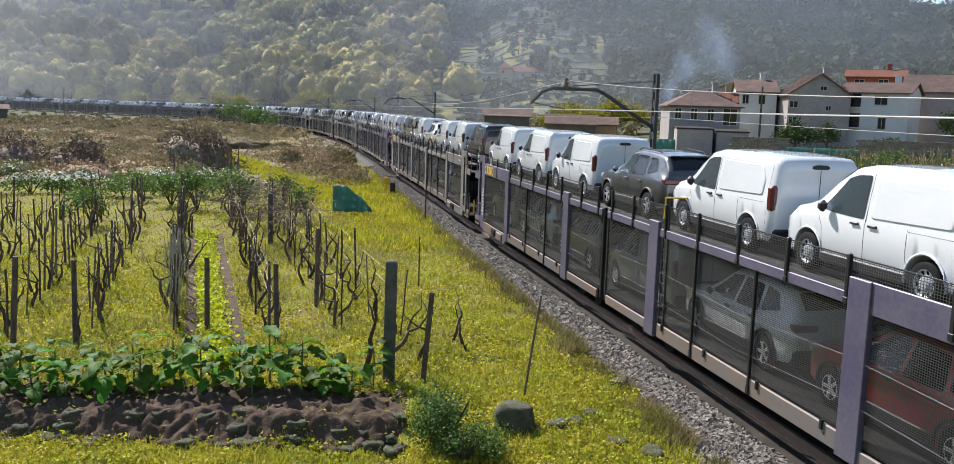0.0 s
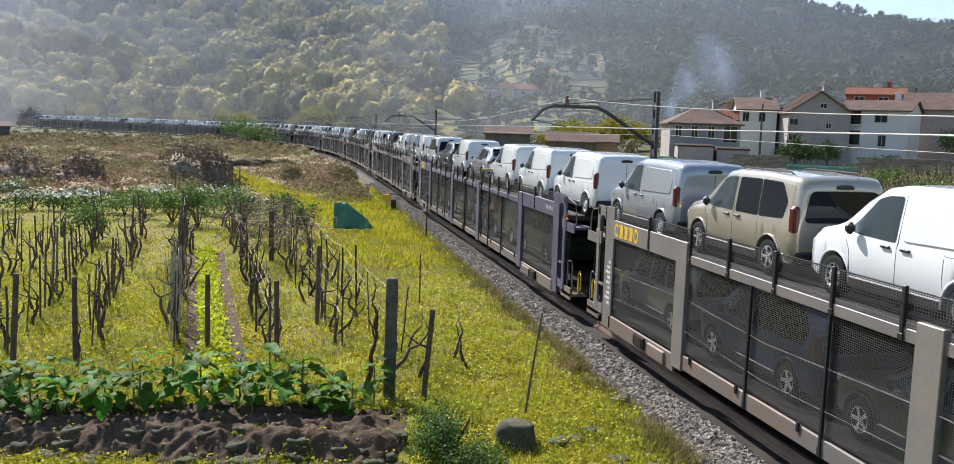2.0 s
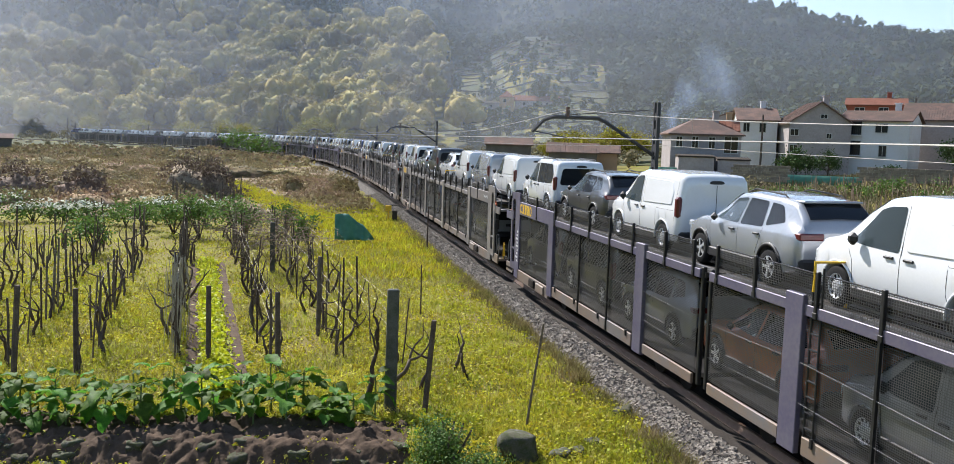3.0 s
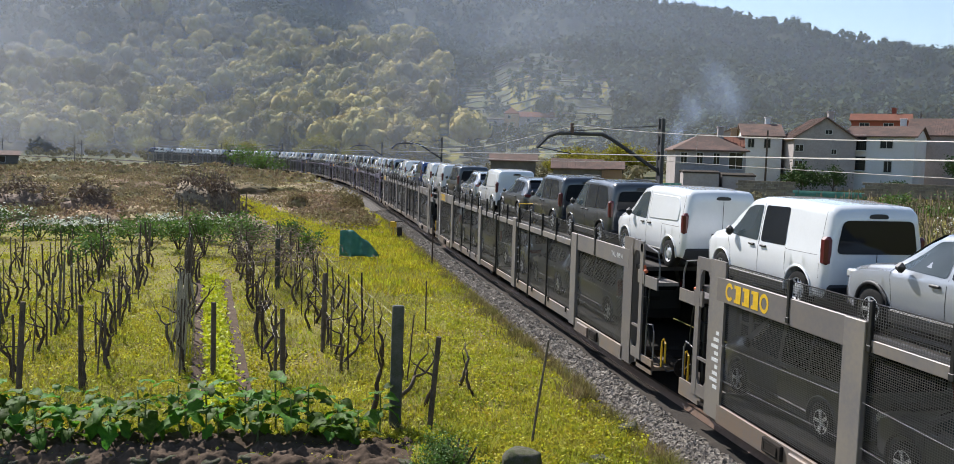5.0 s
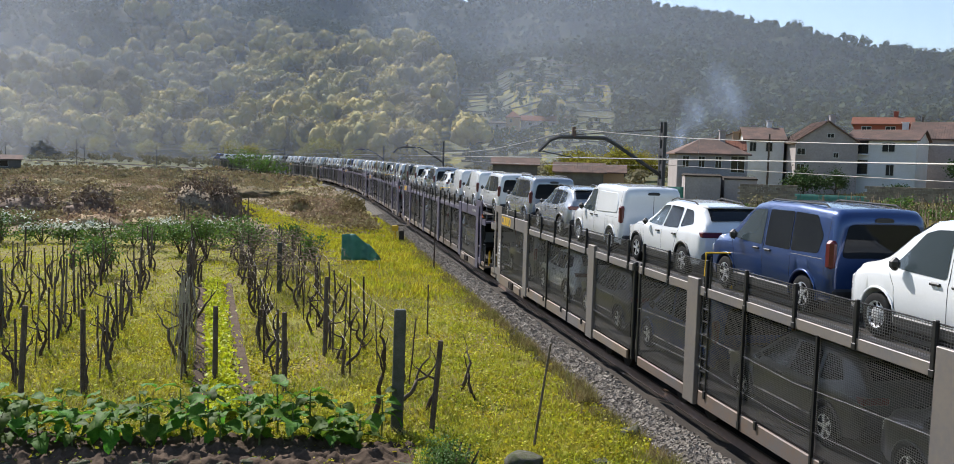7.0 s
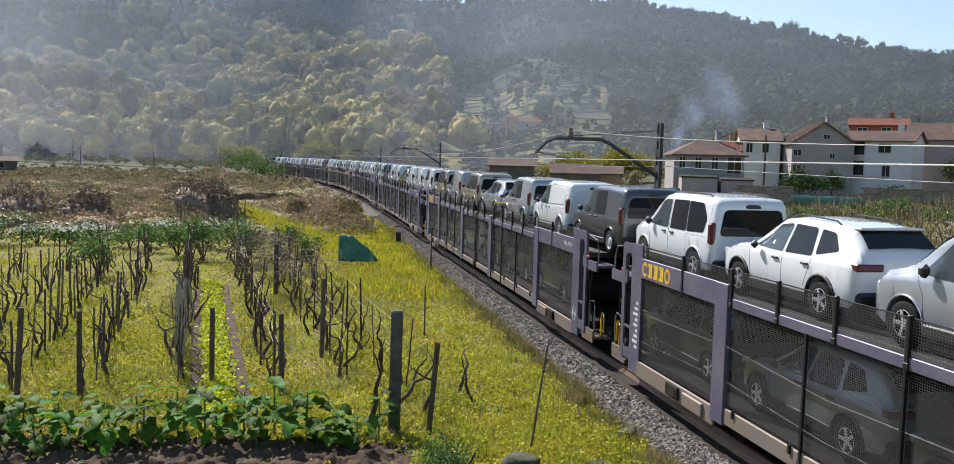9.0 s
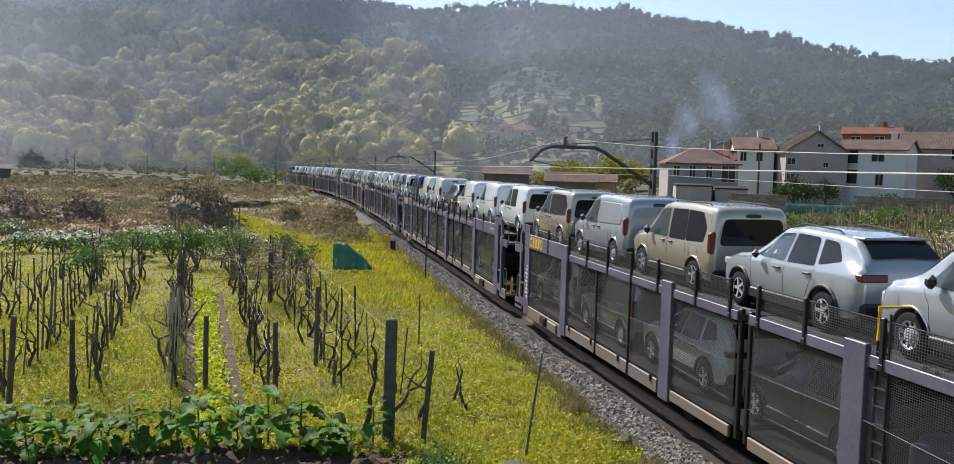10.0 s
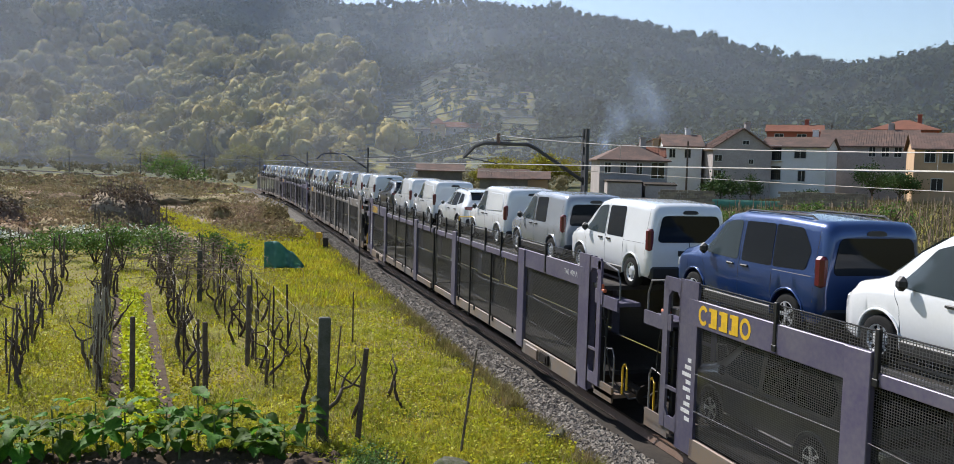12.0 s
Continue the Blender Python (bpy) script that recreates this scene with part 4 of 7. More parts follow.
def half_wagon(end, steel):
    """One half of a carrier. end -1: its outer end is the front one; 1: the rear one. Origin at the joint, z 0 at the rails."""
    w = thing("carrier_wagon", "two-deck car carrier wagon in %s steel with mesh sides" % ("purple" if steel is M_STEEL else "dusty grey"), "railway wagon", "wagons of the train")
    e = end

    def span(a, b):
        return (min(e * a, e * b), max(e * a, e * b))
    out = J
    part("lower_deck", boxes((*span(0.15, out + 0.2), -1.25, 1.25, LOWER_DECK - 0.10, LOWER_DECK)), M_DECK, w)
    part("upper_deck", boxes((*span(0.08, out + 0.9), -1.38, 1.38, UPPER_DECK - 0.10, UPPER_DECK)), M_DECK, w)
    part("underframe", boxes((*span(0.5, out + 0.9), -0.6, 0.6, 0.34, LOWER_DECK - 0.1), (*span(1.4, 5.2), -1.0, 1.0, 0.3, 0.62), (*span(9.4, 13.2), -1.0, 1.0, 0.3, 0.62)), M_UNDER, w)
    for side in (1, -1):
        y = side * HALF_W
        ya, yb = min(y, y - side * 0.06), max(y, y - side * 0.06)
        # sill: low where the posts stand, stepped near the joint
        bm = boxes((*span(3.6, 10.2), ya, yb, 0.50, 0.80), (*span(0.35, 2.9), ya, yb, 0.52, 0.74), (*span(10.6, out - 0.2), ya, yb, 0.33, 0.70), bevel=0.012)
        part("sill", bm, M_SILL, w, "dusty grey-brown side sill")
        if side > 0:
            part("equipment_box", boxes((*span(11.0, 11.9), y - 0.02, y + 0.05, 0.36, 0.64), bevel=0.02), M_SILL, w, "grey brake equipment box on the sill")
            part("equipment_box", boxes((*span(12.1, 12.7), y - 0.02, y + 0.06, 0.40, 0.66), (*span(12.2, 12.6), y + 0.06, y + 0.07, 0.45, 0.61), bevel=0.015), M_UNDER, w, "dark brake equipment box on the sill")
        part("deck_edge", boxes((*span(0.2, 10.3), ya + 0.003, yb - 0.003, UPPER_DECK - 0.12, UPPER_DECK + 0.06), bevel=0.01), steel, w)
        part("side_beam", boxes((*span(10.3, out), ya - 0.002, yb + 0.002, UPPER_DECK - 0.16, UPPER_DECK + 0.30), bevel=0.012), steel, w, "purple side beam")
        for px in (3.2, 10.42):
            part("post", boxes((*span(px - 0.25, px + 0.25), y - 0.07 if side > 0 else y - 0.03, y + 0.03 if side > 0 else y + 0.07, POST_LOW, POST_TOP + (0.10 if px > 5 else 0)), bevel=0.012), steel, w)
        bm = bmesh.new()
        end_plate(bm, e * out, side, e)
        part("end_plate", bm, steel, w, "tall flat end plate")
        bm = bmesh.new()
        portal(bm, e * out, side, e)
        part("portal_frame", bm, steel, w)
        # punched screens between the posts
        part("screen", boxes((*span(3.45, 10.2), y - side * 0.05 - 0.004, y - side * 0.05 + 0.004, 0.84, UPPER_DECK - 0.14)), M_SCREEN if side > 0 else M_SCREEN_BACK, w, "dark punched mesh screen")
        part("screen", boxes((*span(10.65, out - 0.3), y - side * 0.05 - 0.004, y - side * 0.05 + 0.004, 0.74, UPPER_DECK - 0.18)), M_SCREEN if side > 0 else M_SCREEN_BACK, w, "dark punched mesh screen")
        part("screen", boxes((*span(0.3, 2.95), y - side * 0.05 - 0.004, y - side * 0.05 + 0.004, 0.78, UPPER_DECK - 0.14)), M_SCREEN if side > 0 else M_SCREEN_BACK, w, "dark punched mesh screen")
        part("guard", boxes((*span(0.4, out - 0.3), y - side * 0.035 - 0.003, y - side * 0.035 + 0.003, UPPER_DECK + 0.02, UPPER_DECK + 0.56)), M_SCREEN_UP, w, "fine wire guard along the upper deck")
        part("guard_rail", bars([(e * 0.4, y - side * 0.035, UPPER_DECK + 0.57), (e * (out - 0.3), y - side * 0.035, UPPER_DECK + 0.57)], radius=0.012), M_RAILBAR, w)
        gp = None
        for i, px in enumerate((0.5, 1.9, 3.75, 5.3, 6.9, 8.5, 10.1, 12.2) if side > 0 else (0.5, 6.9, 12.2)):
            m = pose(e * px, y - side * 0.01, UPPER_DECK + 0.28)
            if gp is None:
                gp = part("guard_post", boxes((-0.035, 0.035, -0.03, 0.03, -0.36, 0.33), (-0.05, 0.05, -0.035, 0.035, -0.40, -0.30), bevel=0.008), M_RAILBAR, w, at=m)
            else:
                again(gp, m)
        sp = None
        for px in (5.3, 7.6) if side > 0 else ():
            m = pose(e * px, y, 0)
            if sp is None:
                sp = part("screen_strut", boxes((-0.025, 0.025, -0.025, 0.025, 0.56, UPPER_DECK - 0.1), (-0.04, 0.04, -0.03, 0.03, 0.52, 0.66)), M_RAILBAR, w, at=m)
            else:
                again(sp, m)
        if side > 0:
            for z in (1.30, 1.95):
                part("stay_cable", bars([(e * 0.35, y + 0.012, z - 0.06), (e * 3.0, y + 0.012, z)], [(e * 3.45, y + 0.012, z), (e * 7.0, y + 0.012, z - 0.12), (e * 10.2, y + 0.012, z + 0.02)], [(e * 10.65, y + 0.012, z), (e * 14.4, y + 0.012, z - 0.1)], radius=0.003, sides=4), M_GREYBAR, w)["kind"] = "stuff"
        cr = None
        for px in (3.9, 5.9, 7.9, 9.8) if side > 0 else ():
            m = pose(e * px, y + side * 0.012, 0.80)
            if cr is None:
                cr = part("clamp", boxes((-0.03, 0.03, -0.02, 0.02, -0.10, 0.05)), M_RAILBAR, w, at=m)
            else:
                again(cr, m)
        part("floor_rail", boxes((*span(0.3, out), side * 1.12 - 0.03, side * 1.12 + 0.03, UPPER_DECK, UPPER_DECK + 0.05), (*span(0.3, out), side * 0.55 - 0.03, side * 0.55 + 0.03, UPPER_DECK, UPPER_DECK + 0.05)), M_GREYBAR, w)
        if e < 0 and side > 0:  # ladder to the upper deck
            part("ladder", bars([(-3.62, y - side * 0.03, 0.6), (-3.62, y - side * 0.03, 3.5)], [(-3.86, y - side * 0.03, 0.6), (-3.86, y - side * 0.03, 3.5)], *[[(-3.62, y - side * 0.03, z), (-3.86, y - side * 0.03, z)] for z in np.arange(0.7, 3.0, 0.25)], radius=0.018), M_RAILBAR, w)
            part("hand_rail", bars([(-3.62, y - side * 0.03, 3.1), (-3.62, y - side * 0.03, 3.56), (-3.62, y - side * 0.6, 3.56), (-3.62, y - side * 0.6, 2.85)], radius=0.028), M_YELLOW, w, "yellow hand rail")
        # platform steps, rails and hoses at the buffer end
        o = out + 0.55
        part("end_step", boxes((*span(o, o + 1.0), min(side * 0.7, side * 1.42), max(side * 0.7, side * 1.42), 0.52, 0.60), (*span(o + 0.1, o + 1.0), min(side * 1.38, side * 1.42), max(side * 1.38, side * 1.42), 0.42, 0.76)), M_SILL, w)
        part("end_platform", boxes((*span(o + 0.1, o + 1.15), min(side * 0.9, side * 1.42), max(side * 0.9, side * 1.42), UPPER_DECK - 0.34, UPPER_DECK - 0.26), (*span(o + 0.15, o + 1.15), min(side * 1.39, side * 1.43), max(side * 1.39, side * 1.43), UPPER_DECK - 0.44, UPPER_DECK - 0.18)), steel, w)
        part("end_rail", bars([(e * (o + 0.2), side * 1.36, UPPER_DECK - 0.26), (e * (o + 0.2), side * 1.36, 3.34), (e * (o + 1.0), side * 1.36, 3.22), (e * (o + 1.12), side * 1.36, 2.95), (e * (o + 1.12), side * 1.36, UPPER_DECK - 0.2)], radius=0.02), M_GREYBAR, w)
        part("end_rail", bars([(e * (o + 0.5), side * 1.36, 0.62), (e * (o + 0.5), side * 1.36, 1.5), (e * (o + 0.86), side * 1.36, 1.55), (e * (o + 0.95), side * 1.36, 1.4), (e * (o + 0.95), side * 1.36, 0.62)], radius=0.02), M_GREYBAR, w)
        if side > 0:
            part("winch", boxes((*span(o + 0.25, o + 0.38), side * 1.40 - 0.03, side * 1.40 + 0.03, 2.60, 2.86), (*span(o + 0.18, o + 0.48), side * 1.40 - 0.04, side * 1.40 + 0.04, 2.68, 2.76), bevel=0.02), M_ORANGE, w, "orange locking winch")
            part("brake_column", boxes((*span(o + 0.10, o + 0.20), side * 1.30 - 0.05, side * 1.30 + 0.05, 0.6, UPPER_DECK - 0.4), (*span(o + 0.04, o + 0.30), side * 1.30 - 0.08, side * 1.30 + 0.08, 1.7, 2.1), bevel=0.015), M_RAILBAR, w, "black brake column with a control box")
            part("hose", bars([(e * (o + 0.55), side * 1.32, 2.5), (e * (o + 0.5), side * 1.36, 1.6), (e * (o + 0.7), side * 1.3, 0.9), (e * (o + 1.2), side * 1.1, 0.55), (e * (o + 1.6), side * 0.9, 0.7)], radius=0.022), M_RAILBAR, w)
            part("hose", bars([(e * (o + 0.35), side * 1.40, 2.7), (e * (o + 0.5), side * 1.42, 2.2), (e * (o + 0.62), side * 1.40, 1.75), (e * (o + 0.60), side * 1.40, 1.5)], radius=0.013), M_RAILBAR, w)
            part("shunter_handle", bars([(e * (o + 1.05), side * 1.2, 0.62), (e * (o + 1.05), side * 1.2, 1.20), (e * (o + 1.15), side * 1.2, 1.28), (e * (o + 1.25), side * 1.2, 1.20), (e * (o + 1.25), side * 1.2, 0.75)], radius=0.022), M_YELLOW, w, "yellow shunter's handle")
        part("buffer", bars([(e * (out + 1.2), side * 0.87, 0.70), (e * (out + 2.0), side * 0.87, 0.70)], radius=0.10, sides=10), M_UNDER, w)
        pl = bmesh.new()
        bmesh.ops.create_cone(pl, cap_ends=True, segments=14, radius1=0.22, radius2=0.22, depth=0.05, matrix=Matrix.Translation((e * (out + 2.05), side * 0.87, 0.70)) @ Matrix.Rotation(math.pi / 2, 4, "Y"))
        part("buffer_head", pl, M_UNDER, w)
        if side < 0:
            part("end_panel", boxes((*span(out - 0.25, out + 2.27), y, y + 0.012, 0.5, UPPER_DECK - 0.12)), M_RAILBAR, w, "dark closing panel at the wagon end")
        # company colour block and stencilled marks
        if side > 0 and e > 0:
            for i, mark in enumerate(yellow_marks()):
                part("letter_block", mark, M_YELLOW, w, "yellow block of the company mark", at=pose(14.2 - 0.31 * i, y + 0.005, UPPER_DECK + 0.07))
            part("stencil", boxes(*[(out - 0.18, out - 0.06 + 0.22 * ((i * 7) % 5) / 5, y, y + 0.004, 2.0 - 0.13 * i, 2.07 - 0.13 * i) for i in range(9)]), M_LETTER, w, "pale stencilled data")["kind"] = "stuff"
        elif side > 0:
            child("lettering", lettering("TAL 499 A", 0.18), w, pose(-13.9, y + 0.005, UPPER_DECK + 0.07, 90, 0, 180), "pale stencilled wagon mark TAL 499 A")
    for side in (1, -1):
        part("joint_post", boxes((*span(0.12, 0.22), min(side * 1.32, side * 1.41), max(side * 1.32, side * 1.41), 0.55, UPPER_DECK + 0.10), bevel=0.015), M_RAILBAR, w, "black post beside the wagon joint")
    ax = None
    for px in (1.7, 3.1, 10.6, 12.4):
        bm = bmesh.new()
        for side in (1, -1):
            bmesh.ops.create_cone(bm, cap_ends=True, segments=20, radius1=0.38, radius2=0.38, depth=0.12, matrix=Matrix.Translation((0, side * 0.834, 0.0)) @ Matrix.Rotation(math.pi / 2, 4, "X"))
        tube(bm, [(0, -0.9, 0), (0, 0.9, 0)], 0.07, 8)
        if ax is None:
            ax = part("wheelset", bm, M_UNDER, w, at=pose(e * px, 0, 0.385))
        else:
            bm.free()
            again(ax, pose(e * px, 0, 0.385))
    return w


def lettering(words, size):
    """Painted words as a thin mesh, centred."""
    cu = bpy.data.curves.new("lettering", "FONT")
    cu.body, cu.size, cu.align_x, cu.align_y, cu.extrude = words, size, "CENTER", "CENTER", 0.002
    ob = new("lettering", cu)
    me = bpy.data.meshes.new_from_object(ob.evaluated_get(bpy.context.evaluated_depsgraph_get()))
    bpy.data.objects.remove(ob)
    me.materials.clear()
    me.materials.append(M_LETTER)
    return me


def yellow_marks():
    """Plain yellow shapes in place of the company's mark, one mesh each."""
    for i in range(5):
        bm = bmesh.new()
        if i in (0, 4):
            n, t0, t1 = (10, 0.6, 5.6) if i == 0 else (14, 0, 6.2832)
            for a in range(n):
                s, e = t0 + (t1 - t0) * a / n, t0 + (t1 - t0) * (a + 1) / n
                q = [bm.verts.new((-r * math.cos(u), 0, r * 1.15 * math.sin(u))) for r, u in ((0.15, s), (0.15, e), (0.09, e), (0.09, s))]
                bm.faces.new(q)
        else:
            plate(bm, [(-0.12, -0.16), (0.12, -0.16), (0.12, -0.10), (0.06, -0.10), (0.06, 0.10), (0.12, 0.10), (0.12, 0.16), (-0.12, 0.16)], 0.004)
        yield bm


LOADS = [
    ["white panel", "white panel", "white panel", "dark suv", "white panel", "white panel", "white panel"],
    ["black panel", "white panel", "white panel", "white suv", "white panel", "beige combi", "silver panel"],
    ["white panel", "white panel", "white panel", "silver suv", "white panel", "dark suv", "white combi"],
    ["white panel", "silver panel", "white panel", "white suv", "dark combi", "silver suv", "white crew"],
    ["white panel", "dark combi", "dark combi", "dark suv", "white panel", "silver suv", "dark combi"],
    ["white panel", "white panel", "blue combi", "white suv", "white panel", "silver suv", "silver combi"],
    ["white combi", "white panel", "white panel", "white suv", "silver combi", "white suv", "white combi"],
    ["dark crew", "white panel", "silver crew", "silver suv", "beige combi", "silver panel", "beige combi"],
    ["white crew", "white panel", "white panel", "dark suv", "white panel", "white panel", "blue combi"],
    ["white crew", "silver crew", "white panel", "white suv", "white panel", "white panel", "dark suv"],
    ["white panel", "white panel", "silver panel", "white panel", "dark suv", "white panel", "white panel"],
    ["white panel", "dark combi", "white panel", "white panel", "white suv", "white panel", "silver panel"],
    ["white panel", "white panel", "white panel", "silver suv", "white panel", "white crew", "blue combi"],
]
PAINTS = {"white": ("white", M_WHITE), "black": ("black", M_BLACK), "silver": ("silver-grey", M_SILVER), "dark": ("dark grey", M_GREY), "beige": ("sand beige", M_BEIGE), "blue": ("deep blue", M_BLUE), "red": ("bright red", M_RED), "copper": ("copper orange", M_COPPER)}
LOWER = ["dark suv", "silver suv", "dark suv", "white suv", "dark combi", "dark suv", "silver panel", "dark suv", "blue combi", "dark suv", "silver suv"]
FIRST = {}
MOVING = []  # thing, metres along the line at the start, height


def vehicle(kind):
    colour, style = kind.split()
    if kind not in FIRST:
        FIRST[kind] = suv(*PAINTS[colour]) if style == "suv" else van(*PAINTS[colour], style)
        return FIRST[kind]
    return copy_thing(FIRST[kind], Matrix.Identity(4))


def build_train():
    halves = {}
    for k in range(WAGONS):
        s = FRONT + WAGON * k
        for e in (-1, 1):
            key = (e, k in (1, 3, 4, 5, 10, 12))
            if key not in halves:
                halves[key] = half_wagon(e, M_STEEL_GREY if key[1] else M_STEEL)
                h = halves[key]
            else:
                h = copy_thing(halves[key], Matrix.Identity(4))
            # each half turns with the bend about its own middle
            MOVING.append((h, s + J, 0.0, e))
            if k == 7 and e < 0:
                bm = bmesh.new()
                for a in range(20):
                    q = [bm.verts.new((-J + r * math.cos(u), HALF_W + 0.006, 0.98 + r * 1.15 * math.sin(u))) for r, u in ((0.17, a * 0.3142), (0.17, a * 0.3142 + 0.3142), (0.145, a * 0.3142 + 0.3142), (0.145, a * 0.3142))]
                    bm.faces.new(q)
                for p, q in (((-0.10, -0.26), (0.0, 0.27)), ((0.10, -0.26), (0.0, 0.27)), ((-0.17, -0.04), (0.17, 0.0))):
                    tube(bm, [(-J + p[0], HALF_W + 0.006, 0.98 + p[1]), (-J + q[0], HALF_W + 0.006, 0.98 + q[1])], 0.012, 4)
                part("scrawl", bm, M_LETTER, h, "white sprayed scrawl")["kind"] = "stuff"
        for j in range(7):
            MOVING.append((vehicle(LOADS[k][j]), s + 0.36 + 4.77 * j - (0.15 if k > 6 else 0.0), UPPER_DECK + 0.01, 0))
            kind = LOWER[(k * 7 + j * 3) % len(LOWER)]
            if j in (0, 5):
                kind = "dark combi" if (k + j) % 3 else "silver combi"
            if k == 0 and j == 0:
                kind = "red suv"
            if k == 2 and j == 2:
                kind = "copper suv"
            if j < 6 and k < 9:
                MOVING.append((vehicle(kind), s + 4.2 + 4.77 * j, LOWER_DECK + 0.01, 0))


build_train()

# ---- vineyard and garden beside the line ----
def mesh_arrays(name, verts, faces, mat, smooth=False):
    """One mesh from arrays of corners; faces all of one size."""
    me = bpy.data.meshes.new(name)
    n, k = faces.shape
    me.vertices.add(len(verts))
    me.vertices.foreach_set("co", np.asarray(verts, dtype=np.float32).ravel())
    me.loops.add(n * k)
    me.loops.foreach_set("vertex_index", faces.astype(np.int32).ravel())
    me.polygons.add(n)
    me.polygons.foreach_set("loop_start", np.arange(0, n * k, k, dtype=np.int32))
    me.polygons.foreach_set("loop_total", np.full(n, k, dtype=np.int32))
    me.materials.append(mat)
    me.update(calc_edges=True)
    if smooth:
        me.polygons.foreach_set("use_smooth", [True] * n)
    return new(name, me)


def grass_patch(name, pts, height, width, lean, mat, label, seed):
    """Bent blades at the points: height and width are arrays."""
    rs = np.random.RandomState(seed)
    n = len(pts)
    a = rs.uniform(0, 2 * math.pi, n)
    side = np.c_[np.cos(a), np.sin(a), np.zeros(n)] * (width / 2)[:, None]
    b = rs.uniform(0, 2 * math.pi, n)
    bend = np.c_[np.cos(b), np.sin(b), np.zeros(n)] * (height * rs.uniform(0.1, lean, n))[:, None]
    up = np.c_[np.zeros(n), np.zeros(n), height]
    v = np.stack([pts - side, pts + side, pts + side * 0.7 + up * 0.6 + bend * 0.4, pts - side * 0.7 + up * 0.6 + bend * 0.4, pts + up + bend + side * 0.12, pts + up + bend - side * 0.12], 1).reshape(-1, 3)
    i = np.arange(n)[:, None] * 6
    f = np.concatenate([i + np.array([[0, 1, 2, 3]]), i + np.array([[3, 2, 4, 5]])], 0)
    return tagged(mesh_arrays(name, v, f, mat), label, "grass", kind="stuff")


def leaf_cards(centres, size, seed, flat=0.0, facing=None):
    """A small folded leaf clump at each centre: corners and faces. facing: directions that the clumps look towards."""
    rs = np.random.RandomState(seed)
    n = len(centres)
    d = rs.normal(size=(n, 3))
    d[:, 2] *= 1 - flat
    if facing is not None:
        nrm = facing + 0.18 * rs.normal(size=(n, 3))
        nrm /= np.linalg.norm(nrm, axis=1)[:, None]
        d -= nrm * (d * nrm).sum(1)[:, None]
    d /= np.linalg.norm(d, axis=1)[:, None]
    if facing is None:
        e = np.cross(d, rs.normal(size=(n, 3)))
        e /= np.linalg.norm(e, axis=1)[:, None]
        nrm = np.cross(d, e)
    else:
        e = np.cross(nrm, d)
    s = size[:, None]
    k = 0.32 if facing is None else 0.45
    v = np.stack([centres - d * s * 0.5, centres + e * s * k + nrm * s * 0.1, centres + d * s * 0.5, centres - e * s * k + nrm * s * 0.1], 1).reshape(-1, 3)
    f = np.arange(n)[:, None] * 4 + np.array([[0, 1, 2, 3]])
    return v, f


def ground_points(pts):
    return np.array([(x, y, land_z(x, y)) for x, y in pts])


def vineyard_uv(u, v):
    return Vector((0.951 * u - 0.309 * v, 0.309 * u + 0.951 * v))


def in_garden(x, y):
    u, v = 0.951 * x + 0.309 * y, -0.309 * x + 0.951 * y
    return u, v


